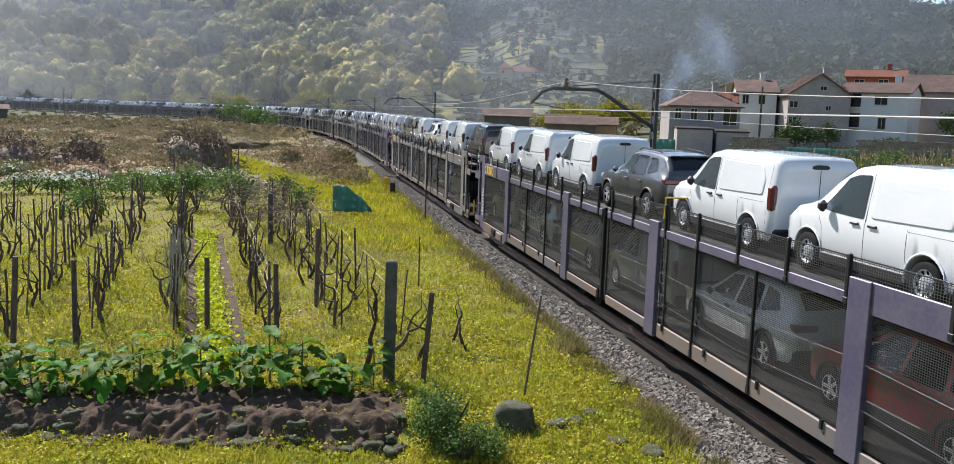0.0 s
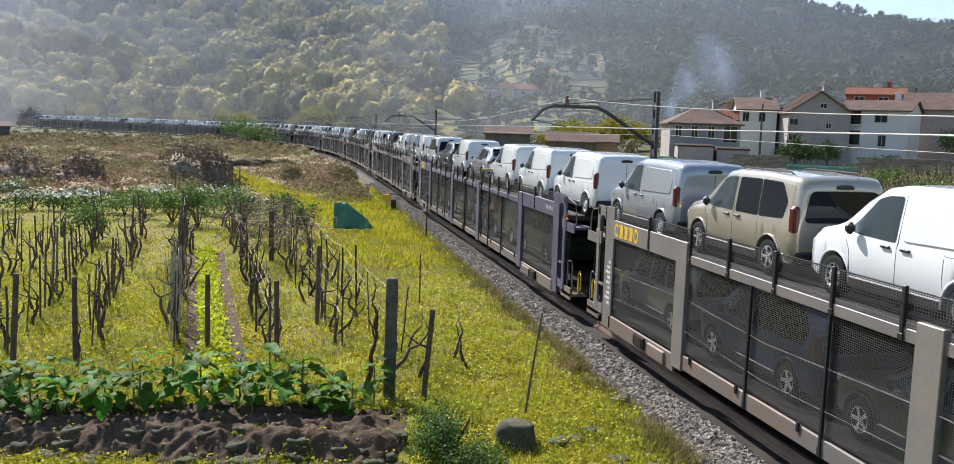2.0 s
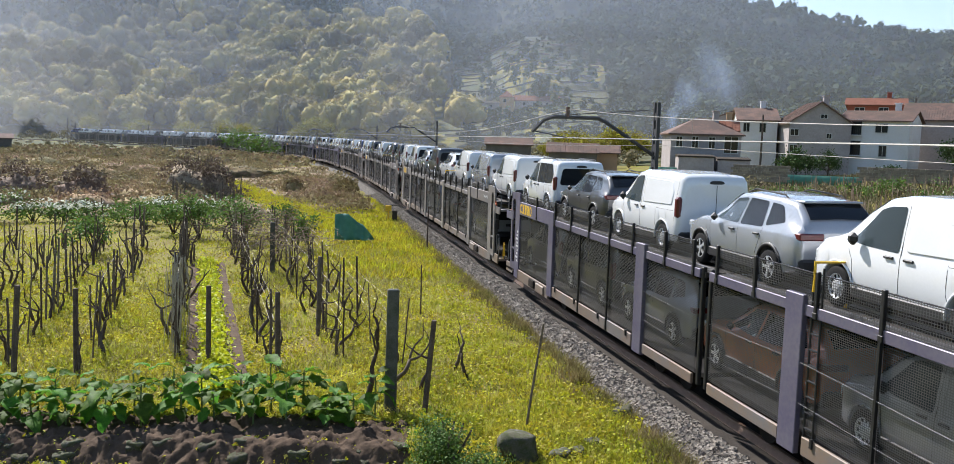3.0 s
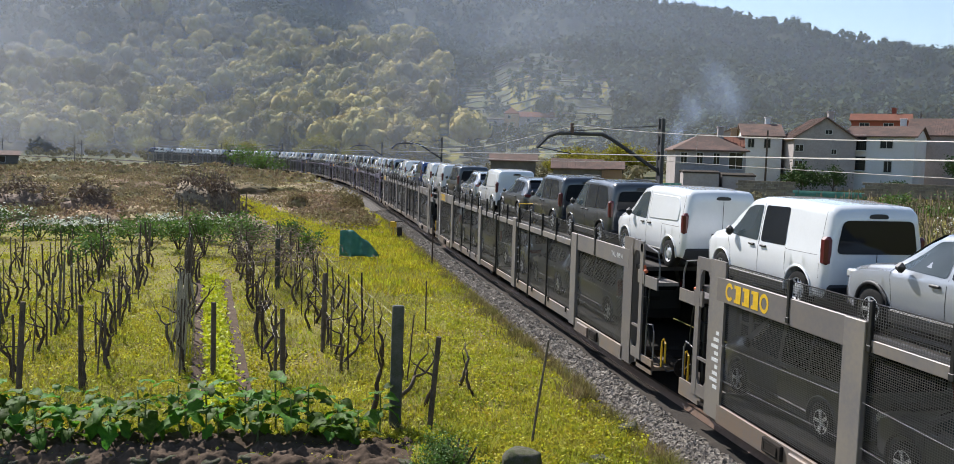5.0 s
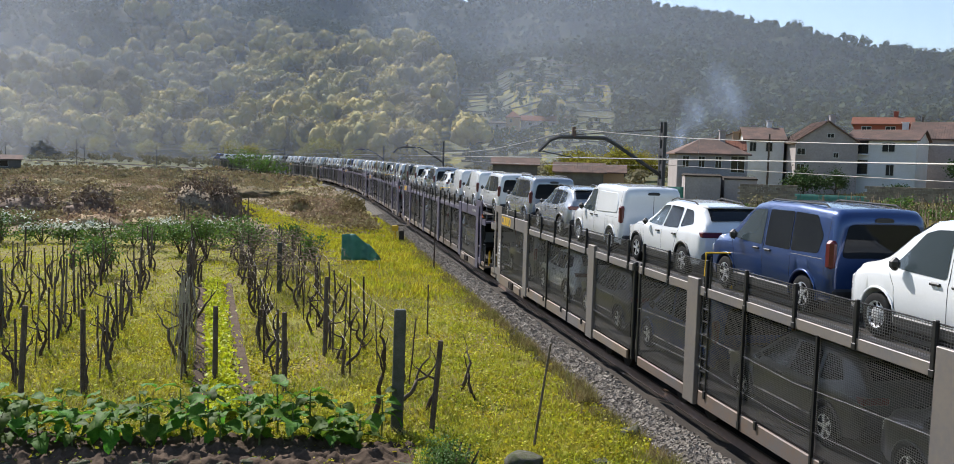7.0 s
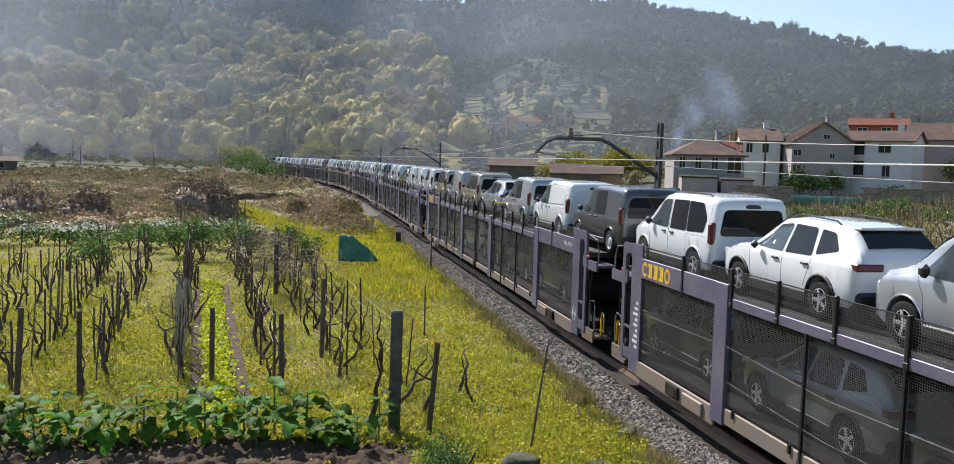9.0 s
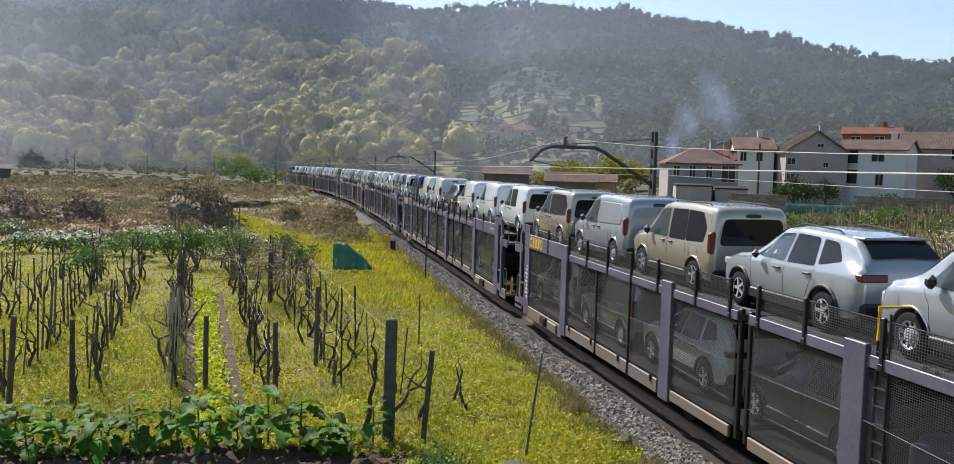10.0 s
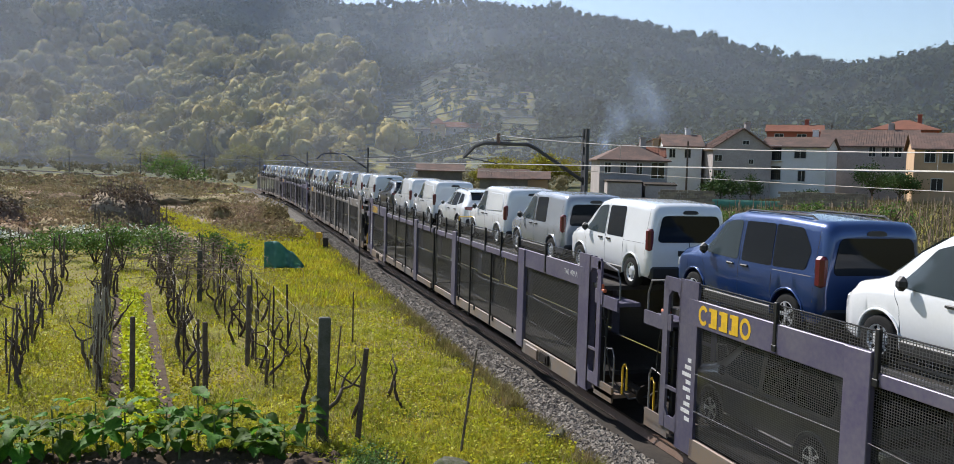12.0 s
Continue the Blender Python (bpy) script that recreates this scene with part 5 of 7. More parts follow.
def build_grass():
    rs = np.random.RandomState(11)
    pts, h, w = [], [], []
    flowers = []
    while len(pts) < 150000:
        y = 12.0 / (1 - rs.rand() * 0.80)
        x = rs.uniform(-0.62 * y - 1, 8)
        side, s = 9.27 - (x * 0.978 + y * 0.208), 0
        if side < 2.35 + 0.4 * rs.rand() + 0.7 * max(0.0, noise.noise((x * 0.55, y * 0.55, 31))) or y > 62:
            continue
        u, v = in_garden(x, y)
        if -0.22 < u < 1.12 and 20.0 < v < 38:
            continue  # bare furrows
        if 14.7 < y < 16.6 and -10 < x < -1.1 and rs.rand() > 0.15:
            continue  # turned bed
        patch = noise.noise((x * 0.25, y * 0.25, 9)) + 0.5 * noise.noise((x * 0.9, y * 0.9, 2)) + 0.5 * noise.noise((x * 2.6, y * 2.6, 6))
        if 1.9 < u < 3.6 and 17 < v < 30 and rs.rand() < 0.55:
            continue
        if v > 36 and u < 3 and rs.rand() < 0.5:
            continue
        big = 1.0 + y / 45.0
        hh = (0.06 + 0.13 * max(0.0, 0.3 + patch)) * rs.uniform(0.5, 1.2)
        if y < 14.6:
            hh *= 0.8
        pts.append((x, y))
        h.append(hh)
        w.append(0.011 * big * rs.uniform(0.6, 1.4))
        if (y < 14.8 and rs.rand() < 0.28) or (patch > 0.35 and v > 28 and rs.rand() < 0.25) or (3.2 < u and v < 30 and rs.rand() < 0.03):
            flowers.append((x, y, hh))
    p = ground_points(pts)
    grass_patch("meadow_grass", p, np.array(h), np.array(w), 0.8, M_GRASS, "sunlit yellow-green spring grass between the vines", 3)
    # broad-leaved weeds close to the ground
    lush = np.array([noise.noise((x * 0.7, y * 0.7, 17)) + 0.6 * noise.noise((x * 0.2, y * 0.2, 18)) for x, y in pts])
    m = np.random.RandomState(5).rand(len(p)) < 0.6 + 0.7 * lush
    q = p[m] + np.c_[np.zeros(m.sum()), np.zeros(m.sum()), np.array(h)[m] * np.random.RandomState(7).uniform(0.2, 1.3, m.sum())]
    v, f = leaf_cards(q, (0.025 + 0.06 * np.random.RandomState(6).rand(len(q))) * (1 + q[:, 1] / 60), 8, 0.6)
    tagged(mesh_arrays("meadow_weeds", v, f, M_WEED), "low green broad-leaved weeds in the meadow", "weeds", kind="stuff")
    fl = np.array([(x, y, land_z(x, y) + hh * 0.95) for x, y, hh in flowers])
    v, f = leaf_cards(fl, np.full(len(fl), 0.035) * (1 + fl[:, 1] / 60), 9, 0.6)
    tagged(mesh_arrays("meadow_flowers", v, f, M_FLOWER), "tiny yellow flowers in the meadow", "flowers", kind="stuff")
    # farther lime strips and verge
    far = []
    while len(far) < 34000:
        k = rs.rand()
        if k < 0.55:
            t = 1.5 * rs.rand()
            x, y = -8.2 - 15 * t + rs.normal(0, 0.9), 52 + 33 * t + rs.normal(0, 0.8)
        else:
            s, sd = rs.uniform(34, 78), 2.5 + abs(rs.normal(0, 3.0))
            o = on_track(s, sd)
            x, y = o.x, o.y
        far.append((x, y))
    fp = ground_points(far)
    grass_patch("verge_grass", fp, rs.uniform(0.10, 0.30, len(fp)), rs.uniform(0.04, 0.08, len(fp)), 0.9, M_WEED, "bright green grass strip across the dry field", 14)


def build_verge():
    """Straw and green tufts breaking the edge between meadow and ballast, and coarse clumps in the meadow."""
    rs = np.random.RandomState(41)
    straw = []
    while len(straw) < 26000:
        s = 8 + 62 * rs.rand() ** 1.4
        edge = 2.45 + 0.45 * noise.noise((s * 0.45, 7, 0)) + 0.25 * noise.noise((s * 1.7, 3, 0))
        q = on_track(s, edge + abs(rs.normal(0, 0.36)) - 0.2)
        if noise.noise((q.x * 1.1, q.y * 1.1, 5)) > -0.15:
            straw.append((q.x, q.y))
    p = ground_points(straw)
    grass_patch("verge_straw", p, rs.uniform(0.08, 0.34, len(p)), rs.uniform(0.008, 0.02, len(p)) * (1 + p[:, 1] / 45), 1.0, M_VERGE, "dry straw tufts along the edge of the ballast", 43)
    tufts = []
    while len(tufts) < 30000:
        y = 12.5 / (1 - rs.rand() * 0.72)
        x = rs.uniform(-0.6 * y, 7.0)
        u, v = in_garden(x, y)
        if 9.27 - (x * 0.978 + y * 0.208) < 2.7 or (-0.4 < u < 1.3 and 19 < v < 38) or (14.5 < y < 16.8 and x < -1):
            continue
        m = rs.randint(14, 34)
        rad = rs.uniform(0.08, 0.24)
        tufts += [(x + a, y + b) for a, b in rs.normal(0, rad, (m, 2))]
    p = ground_points(tufts)
    grass_patch("meadow_tufts", p, rs.uniform(0.07, 0.24, len(p)), rs.uniform(0.008, 0.018, len(p)) * (1 + p[:, 1] / 45), 1.3, M_TUFT, "taller darker green grass clumps in the meadow", 44)
    dry = [(x, y) for x, y in zip(rs.uniform(-12, -0.5, 30000), rs.uniform(17, 44, 30000)) if noise.noise((x * 0.5, y * 0.5, 12)) > 0.0 and not -0.3 < in_garden(x, y)[0] < 1.2]
    p = ground_points(dry)
    grass_patch("dry_grass", p, rs.uniform(0.08, 0.26, len(p)), rs.uniform(0.010, 0.02, len(p)) * (1 + p[:, 1] / 45), 1.2, M_HAY, "pale dry grass flattened between the vine rows", 45)


def build_furrow():
    vs, fs = [], []
    rows = np.arange(19.5, 38.5, 0.12)
    cols = [-0.25, -0.05, 0.1, 0.25, 0.42, 0.6, 0.75, 0.9, 1.12]
    prof = [0.03, 0.05, 0.02, 0.06, 0.10, 0.06, 0.02, 0.05, 0.03]
    for v in rows:
        for c, z in zip(cols, prof):
            q = vineyard_uv(c, v)
            vs.append((q.x, q.y, land_z(q.x, q.y) + z + 0.035 * noise.noise((q.x * 5, q.y * 5, 1))))
    n = len(cols)
    for i in range(len(rows) - 1):
        for k in range(n - 1):
            fs.append((i * n + k, i * n + k + 1, (i + 1) * n + k + 1, (i + 1) * n + k))
    tagged(raw("furrow", vs, fs, M_SOIL, True), "strip of bare brown soil hoed between the vine rows", "soil", kind="structure")
    rs = np.random.RandomState(2)
    c = []
    for _ in range(12000):
        v, u = 18.6 + 19.4 * rs.rand() ** 1.3, rs.normal(0.42, 0.16)
        q = vineyard_uv(u, v)
        c.append((q.x, q.y, land_z(q.x, q.y) + 0.10 + abs(rs.normal(0, 0.10))))
    v, f = leaf_cards(np.array(c), rs.uniform(0.07, 0.15, len(c)), 3, 0.4)
    tagged(mesh_arrays("bean_row", v, f, M_LEAF_LIME), "lime-green young seedlings in a hoed row", "crop row", kind="stuff")


def stake_mesh(kind, seed):
    r = random.Random(seed)
    bm = bmesh.new()
    if kind == "granite":
        box(bm, -0.12, 0.12, -0.09, 0.09, -0.2, 2.55, bevel=0.025)
        for v in bm.verts:
            v.co.x += 0.012 * noise.noise(v.co * 3) + 0.01 * v.co.z
            v.co.y += 0.02 * noise.noise(v.co * 2.1)
    else:
        h = r.uniform(1.5, 2.15)
        lean = Vector((r.uniform(-0.07, 0.07), r.uniform(-0.07, 0.07), 0))
        pts = [lean * z + Vector((0, 0, z)) for z in np.linspace(-0.15, h, 5)]
        for p in pts[1:]:
            p += Vector((r.uniform(-0.012, 0.012), r.uniform(-0.012, 0.012), 0))
        tube(bm, pts, r.uniform(0.018, 0.052), 5, 0.85)
    return bm


def vine_mesh(seed):
    """A gnarled old vine: a twisted trunk with two or three knotted arms and thin canes."""
    r = random.Random(seed)
    bm = bmesh.new()
    p = Vector((0, 0, -0.08))
    d = Vector((r.uniform(-0.5, 0.5), r.uniform(-0.5, 0.5), 1))
    pts = [p.copy()]
    for _ in range(7):
        d += Vector((r.uniform(-0.45, 0.45), r.uniform(-0.45, 0.45), r.uniform(0.0, 0.4)))
        d.normalize()
        d.z = max(d.z, 0.35)
        p = p + d * 0.13
        pts.append(p.copy())
    tube(bm, pts, 0.056, 6, 0.6)
    for k in range(r.choice((1, 2))):
        q, d = pts[-1 - (k > 1)].copy(), Vector((r.choice((-1, 1)) * 0.8, r.uniform(-0.8, 0.8), 0.5))
        arm = [q.copy()]
        for _ in range(5):
            d += Vector((r.uniform(-0.5, 0.5), r.uniform(-0.5, 0.5), r.uniform(-0.3, 0.5)))
            d.normalize()
            q = q + d * 0.11
            arm.append(q.copy())
        tube(bm, arm, 0.028, 5, 0.5)
        for _ in range(1):
            c, d2 = arm[-1].copy(), Vector((r.uniform(-0.6, 0.6), r.uniform(-0.6, 0.6), 1))
            cane = [c.copy()]
            for _ in range(4):
                d2 += Vector((r.uniform(-0.3, 0.3), r.uniform(-0.3, 0.3), 0))
                c = c + d2.normalized() * 0.09
                cane.append(c.copy())
            tube(bm, cane, 0.009, 4, 0.6)
    return bm


def build_vineyard():
    stakes = [hold("vine_stake", stake_mesh("wood", i), M_WOOD) for i in range(7)]
    vines = [hold("vine", vine_mesh(i), M_VINE, True) for i in range(8)]
    gran = hold("granite_post", stake_mesh("granite", 1), M_GRANITE)

    def put(name, me, x, y, label, cat, group, turn=0.0, size=1.0):
        o = tagged(new(name, me), label, cat, group)
        o.matrix_basis = pose(x, y, land_z(x, y), 0, 0, turn) @ Matrix.Diagonal((size, size, size, 1))
        return o
    put("granite_post", gran, -1.72, 17.4, "tall square weathered granite post at the row end", "post", "", 8)
    put("granite_post", gran, -8.2, 34.5, "tall square weathered granite post among vines", "post", "", 14, 0.8)
    put("granite_post", gran, -14.2, 25.2, "tall square weathered granite post among vines", "post", "", 14, 0.8)
    rows = [(-0.5, 22.2, 48, 0.85, 1.0), (1.75, 21.0, 48, 1.25, 0.95), (3.45, 21.5, 46, 1.5, 1.1), (4.5, 20.0, 38, 2.4, 1.9), (-2.45, 21.0, 46, 1.25, 1.1), (-4.15, 21.8, 46, 1.3, 1.2), (-5.9, 23.5, 46, 1.5, 1.3), (-7.8, 25.5, 46, 1.7, 1.5), (-9.8, 28.5, 46, 1.9, 1.7)]
    for u, v0, v1, step, vstep in rows:
        v = v0
        while v < v1:
            q = vineyard_uv(u + rnd.gauss(0, 0.10), v)
            put("vine_stake", stakes[rnd.randrange(7)], q.x, q.y, "weathered grey-brown wooden vine stake in the grass", "stake", "vine stakes", rnd.uniform(0, 360), rnd.uniform(0.8, 1.05))
            v += step * rnd.uniform(0.7, 1.3)
        v = v0 + 0.4
        while v < v1:
            q = vineyard_uv(u + rnd.gauss(0, 0.16), v)
            put("vine", vines[rnd.randrange(8)], q.x, q.y, "gnarled leafless old grapevine trained on stakes", "vine", "vines", rnd.uniform(0, 360), rnd.uniform(0.75, 1.15))
            v += vstep * rnd.uniform(0.7, 1.4)
    # marked single stakes near the camera
    for x, y, h, dx in ((-1.02, 17.3, 1.95, 0.16), (-10.1, 18.7, 2.05, 0.14), (-9.0, 19.3, 1.96, 0.02), (-4.7, 20.4, 1.92, -0.02), (-4.42, 24.0, 2.22, 0.03), (-6.3, 20.2, 2.0, 0.02)):
        bm = bmesh.new()
        tube(bm, [(0, 0, -0.1), (dx * 0.5, 0, h / 2), (dx, 0, h)], 0.065, 6, 0.9)
        o = part("vine_stake", bm, M_WOOD, at=pose(x, y, land_z(x, y)))
        tagged(o, "stout weathered wooden stake standing in the meadow", "stake", "vine stakes")
    for x, y, h, dx, rad in ((1.0, 16.6, 2.1, 0.28, 0.028), (-1.8, 27.4, 1.6, 0.0, 0.025), (-2.6, 43.3, 2.2, 0.03, 0.04)):
        bm = bmesh.new()
        tube(bm, [(0, 0, -0.1), (dx * 0.5, 0, h / 2), (dx, 0, h)], rad, 6, 0.8)
        o = part("thin_pole", bm, M_WOOD, at=pose(x, y, land_z(x, y)))
        tagged(o, "thin grey pole stuck in the grass by the line", "pole", "thin poles")
    for x, y, sz in ((-0.5, 20.9, 0.95), (-0.1, 19.9, 0.85), (-2.3, 18.2, 1.25), (-1.3, 19.0, 1.0), (-2.0, 18.6, 1.15)):
        put("vine", vines[rnd.randrange(8)], x, y, "gnarled leafless old grapevine trained on stakes", "vine", "vines", rnd.uniform(0, 360), sz)
    # trellis wires
    for u, v0, v1, *_ in rows[:6]:
        for z in (0.95, 1.55) if u < 1 else (0.9, 1.25, 1.6):
            a, b = vineyard_uv(u, v0), vineyard_uv(u, v1)
            pts = []
            for k in range(14):
                q = a.lerp(b, k / 13)
                pts.append((q.x, q.y, land_z(q.x, q.y) + z + 0.08 * noise.noise((k * 1.7, u, z))))
            tagged(part("trellis_wire", bars(pts, radius=0.0022, sides=4), M_WIRE), "pale trellis wire strung between vine stakes", "wire", "trellis wires")
    # straw-pale prunings tangled over the trellis
    bm = bmesh.new()
    r = random.Random(3)
    for _ in range(420):
        u, v = r.gauss(3.0, 1.1), r.uniform(33, 48)
        q = vineyard_uv(u, v)
        p, d = Vector((q.x, q.y, land_z(q.x, q.y) + r.uniform(1.0, 1.75))), Vector((r.uniform(-1, 1), r.uniform(-1, 1), r.uniform(-0.2, 0.3)))
        pts = [p.copy()]
        for _ in range(4):
            d += Vector((r.uniform(-0.5, 0.5), r.uniform(-0.5, 0.5), r.uniform(-0.4, 0.25)))
            p = p + d.normalized() * 0.3
            pts.append(p.copy())
        tube(bm, pts, 0.012, 3, 0.6, cap=False)
    tagged(part("vine_prunings", bm, M_CANE), "pale tangled leafless vine canes lying over a trellis", "vine canes", kind="stuff")
    bm = bmesh.new()
    for _ in range(60):
        q = vineyard_uv(r.gauss(-0.5, 0.12), r.uniform(22.3, 27))
        pts = [(q.x, q.y, land_z(q.x, q.y) + 2.0), (q.x + r.uniform(-0.1, 0.1), q.y, 1.0), (q.x + r.uniform(-0.15, 0.15), q.y - 0.1, land_z(q.x, q.y))]
        tube(bm, pts, 0.008, 3, 1, cap=False)
    tagged(part("hanging_wires", bm, M_WIRE), "bundle of slack pale wires hanging from the row end", "wires", kind="stuff")


def leaf_mesh(seed):
    """One broad cabbage leaf with a midrib fold and a wavy edge; it grows along +x."""
    r = random.Random(seed)
    bm = bmesh.new()
    n, rows = 7, []
    for i in range(n):
        t = i / (n - 1)
        w = 0.5 * math.sin(math.pi * (0.10 + 0.86 * t) ** 0.8) ** 0.8
        row = []
        for g in (-1, -0.5, 0, 0.5, 1):
            row.append(bm.verts.new((t + 0.06 * r.uniform(-1, 1), w * g * (0.86 + 0.22 * r.uniform(-1, 1)), 0.16 * abs(g) * w + 0.11 * r.uniform(-1, 1) * abs(g) - 0.55 * t * t)))
        rows.append(row)
    for q, w in zip(rows, rows[1:]):
        for k in range(4):
            bm.faces.new((q[k], q[k + 1], w[k + 1], w[k]))
    tube(bm, [(-0.45, 0, -0.10), (-0.2, 0, 0.0), (0.3, 0, -0.03)], 0.022, 4)
    return bm


def build_bed():
    leaves = [hold("leaf", leaf_mesh(i), M_LEAF, True) for i in range(6)]
    r = random.Random(12)
    sb = bmesh.new()
    tube(sb, [(0, 0, -0.05), (0.02, 0.01, 0.3), (0, 0.02, 0.72)], 0.022, 5, 0.6)
    stem = hold("stem", sb, M_STEM)
    xs = np.linspace(-10.2, -2.25, 13)
    for rowk, (dy, hs) in enumerate(((0.0, 1.0), (0.75, 1.1))):
        for i, x in enumerate(xs):
            px, py = x + r.uniform(-0.15, 0.15) + 0.2 * rowk, 15.75 + 0.08 * (x + 9) + dy + r.uniform(-0.12, 0.12)
            big = hs * r.uniform(0.8, 1.1) * (1.15 if -7 < x < -3.2 else 0.95)
            plant = thing("cabbage_plant", "tall leafy green cabbage plant in a vegetable bed", "vegetable plant", "cabbage plants", at=pose(px, py, land_z(px, py) + 0.05, 0, 0, r.uniform(0, 360)))
            child("stem", stem, plant, Matrix.Diagonal((1, 1, big, 1)))
            for k in range(9):
                a, z = k * 137.5 + r.uniform(-30, 30), (0.34 + 0.42 * k / 8 + r.uniform(-0.10, 0.10)) * big
                size = r.uniform(0.26, 0.52) * (1.05 - 0.35 * k / 8)
                tilt = 14 - 5.0 * k + r.uniform(-28, 28)
                m = pose(0, 0, z, 0, 0, a) @ pose(0.10, 0, 0, r.uniform(-18, 18), tilt, 0) @ Matrix.Diagonal((size, size * 0.95, size, 1))
                child("leaf", leaves[r.randrange(6)], plant, m)
    # dark lumpy bank of turned soil with clods
    vs, fs = [], []
    gx, gy = np.linspace(-11.5, -1.0, 260), np.linspace(14.35, 16.9, 64)
    for x in gx:
        for y in gy:
            f = (y - 14.35) / 2.55
            up = 0.10 * math.sin(math.pi * f) + 0.13 * noise.noise((x * 2.2, y * 2.6, 4)) + 0.10 * noise.noise((x * 5.5, y * 5.5, 8)) + 0.05 * noise.noise((x * 13, y * 13, 2))
            edge = smoothstep(-1.0, -1.7, x) * smoothstep(14.35, 14.55, y) * smoothstep(16.9, 16.6, y)
            vs.append((x, y, land_z(x, y) - 0.05 + (0.09 + up) * edge))
    n = len(gy)
    for i in range(len(gx) - 1):
        for k in range(n - 1):
            fs.append((i * n + k, i * n + k + 1, (i + 1) * n + k + 1, (i + 1) * n + k))
    tagged(raw("soil_bed", vs, fs, M_SOIL, True), "dark lumpy soil of a raised vegetable bed", "soil bed", kind="structure")


def rock_mesh(seed):
    bm = bmesh.new()
    bmesh.ops.create_icosphere(bm, subdivisions=3, radius=1)
    for v in bm.verts:
        k = 1 + 0.35 * noise.noise(v.co * 1.3 + Vector((seed * 7, 0, 0))) + 0.10 * noise.noise(v.co * 4 + Vector((seed, 3, 0)))
        v.co = Vector((max(-0.8, min(0.8, v.co.x)), max(-0.8, min(0.8, v.co.y)), max(-0.7, min(0.72, v.co.z)))) * k
    return bm


def build_rocks():
    for i, (x, y, a, b, c) in enumerate(((0.8, 14.9, 0.42, 0.35, 0.36), (1.55, 14.9, 0.24, 0.2, 0.14), (1.85, 15.1, 0.2, 0.16, 0.12), (3.05, 17.6, 0.22, 0.2, 0.2), (2.2, 15.7, 0.18, 0.15, 0.1), (3.0, 13.9, 0.3, 0.24, 0.12), (2.5, 14.3, 0.22, 0.2, 0.1))):
        o = part("rock", rock_mesh(i), M_ROCK, smooth=True, at=pose(x, y, land_z(x, y) + c * 0.45, 0, 0, i * 50) @ Matrix.Diagonal((a, b, c, 1)))
        tagged(o, "squat mossy grey rock half sunk in the grass", "rock", "rocks")
    r = random.Random(5)
    clod = [hold("clod", rock_mesh(20 + i), M_ROCK, True) for i in range(3)]
    for _ in range(60):
        x, y = r.uniform(-10.5, -1.2), r.uniform(14.45, 15.3)
        s = r.uniform(0.05, 0.17)
        o = tagged(new("stone", clod[r.randrange(3)]), "dark soil-covered stone edging the vegetable bed", "stone", "edging stones")
        o.matrix_basis = pose(x, y, land_z(x, y) + 0.04, 0, 0, r.uniform(0, 360)) @ Matrix.Diagonal((s * 1.5, s, s * 0.8, 1))


def bush(name, x, y, w, h, leaf, n, mat, label, cat, group="", flowers=None, seed=1, stemh=0.0):
    """A shrub: a few stems and many small leaves in an uneven cloud."""
    rs = np.random.RandomState(seed)
    b = thing(name, label, cat, group, at=pose(x, y, land_z(x, y)))
    bm = bmesh.new()
    for _ in range(6):
        a = rs.uniform(0, 6.28)
        tube(bm, [(0, 0, -0.05), (0.2 * w * math.cos(a), 0.2 * w * math.sin(a), h * 0.4), (0.36 * w * math.cos(a), 0.36 * w * math.sin(a), h * 0.8)], 0.02 + 0.01 * w, 4, 0.5)
    part("stem", bm, M_VINE, b)
    lumps = np.c_[rs.normal(0, 0.28 * w, 9), rs.normal(0, 0.28 * w, 9), stemh + (h - stemh) * rs.uniform(0.25, 0.8, 9)]
    c = lumps[rs.randint(0, 9, n)] + rs.normal(0, 1, (n, 3)) * np.array([0.15 * w, 0.15 * w, 0.15 * (h - stemh)])
    c[:, 2] = np.clip(c[:, 2], 0.02, h * 1.1)
    v, f = leaf_cards(c, leaf * rs.uniform(0.6, 1.3, n), seed + 1, 0.2)
    o = mesh_arrays("foliage", v, f, mat)
    o.parent = b
    if flowers:
        top = c[c[:, 2] > h * 0.66][: n // 6] + np.array([0, 0, 0.05])
        v, f = leaf_cards(top, leaf * 1.3 * rs.uniform(0.6, 1.3, len(top)), seed + 2, 0.2)
        o = mesh_arrays("blossom", v, f, flowers)
        o.parent = b
    return b


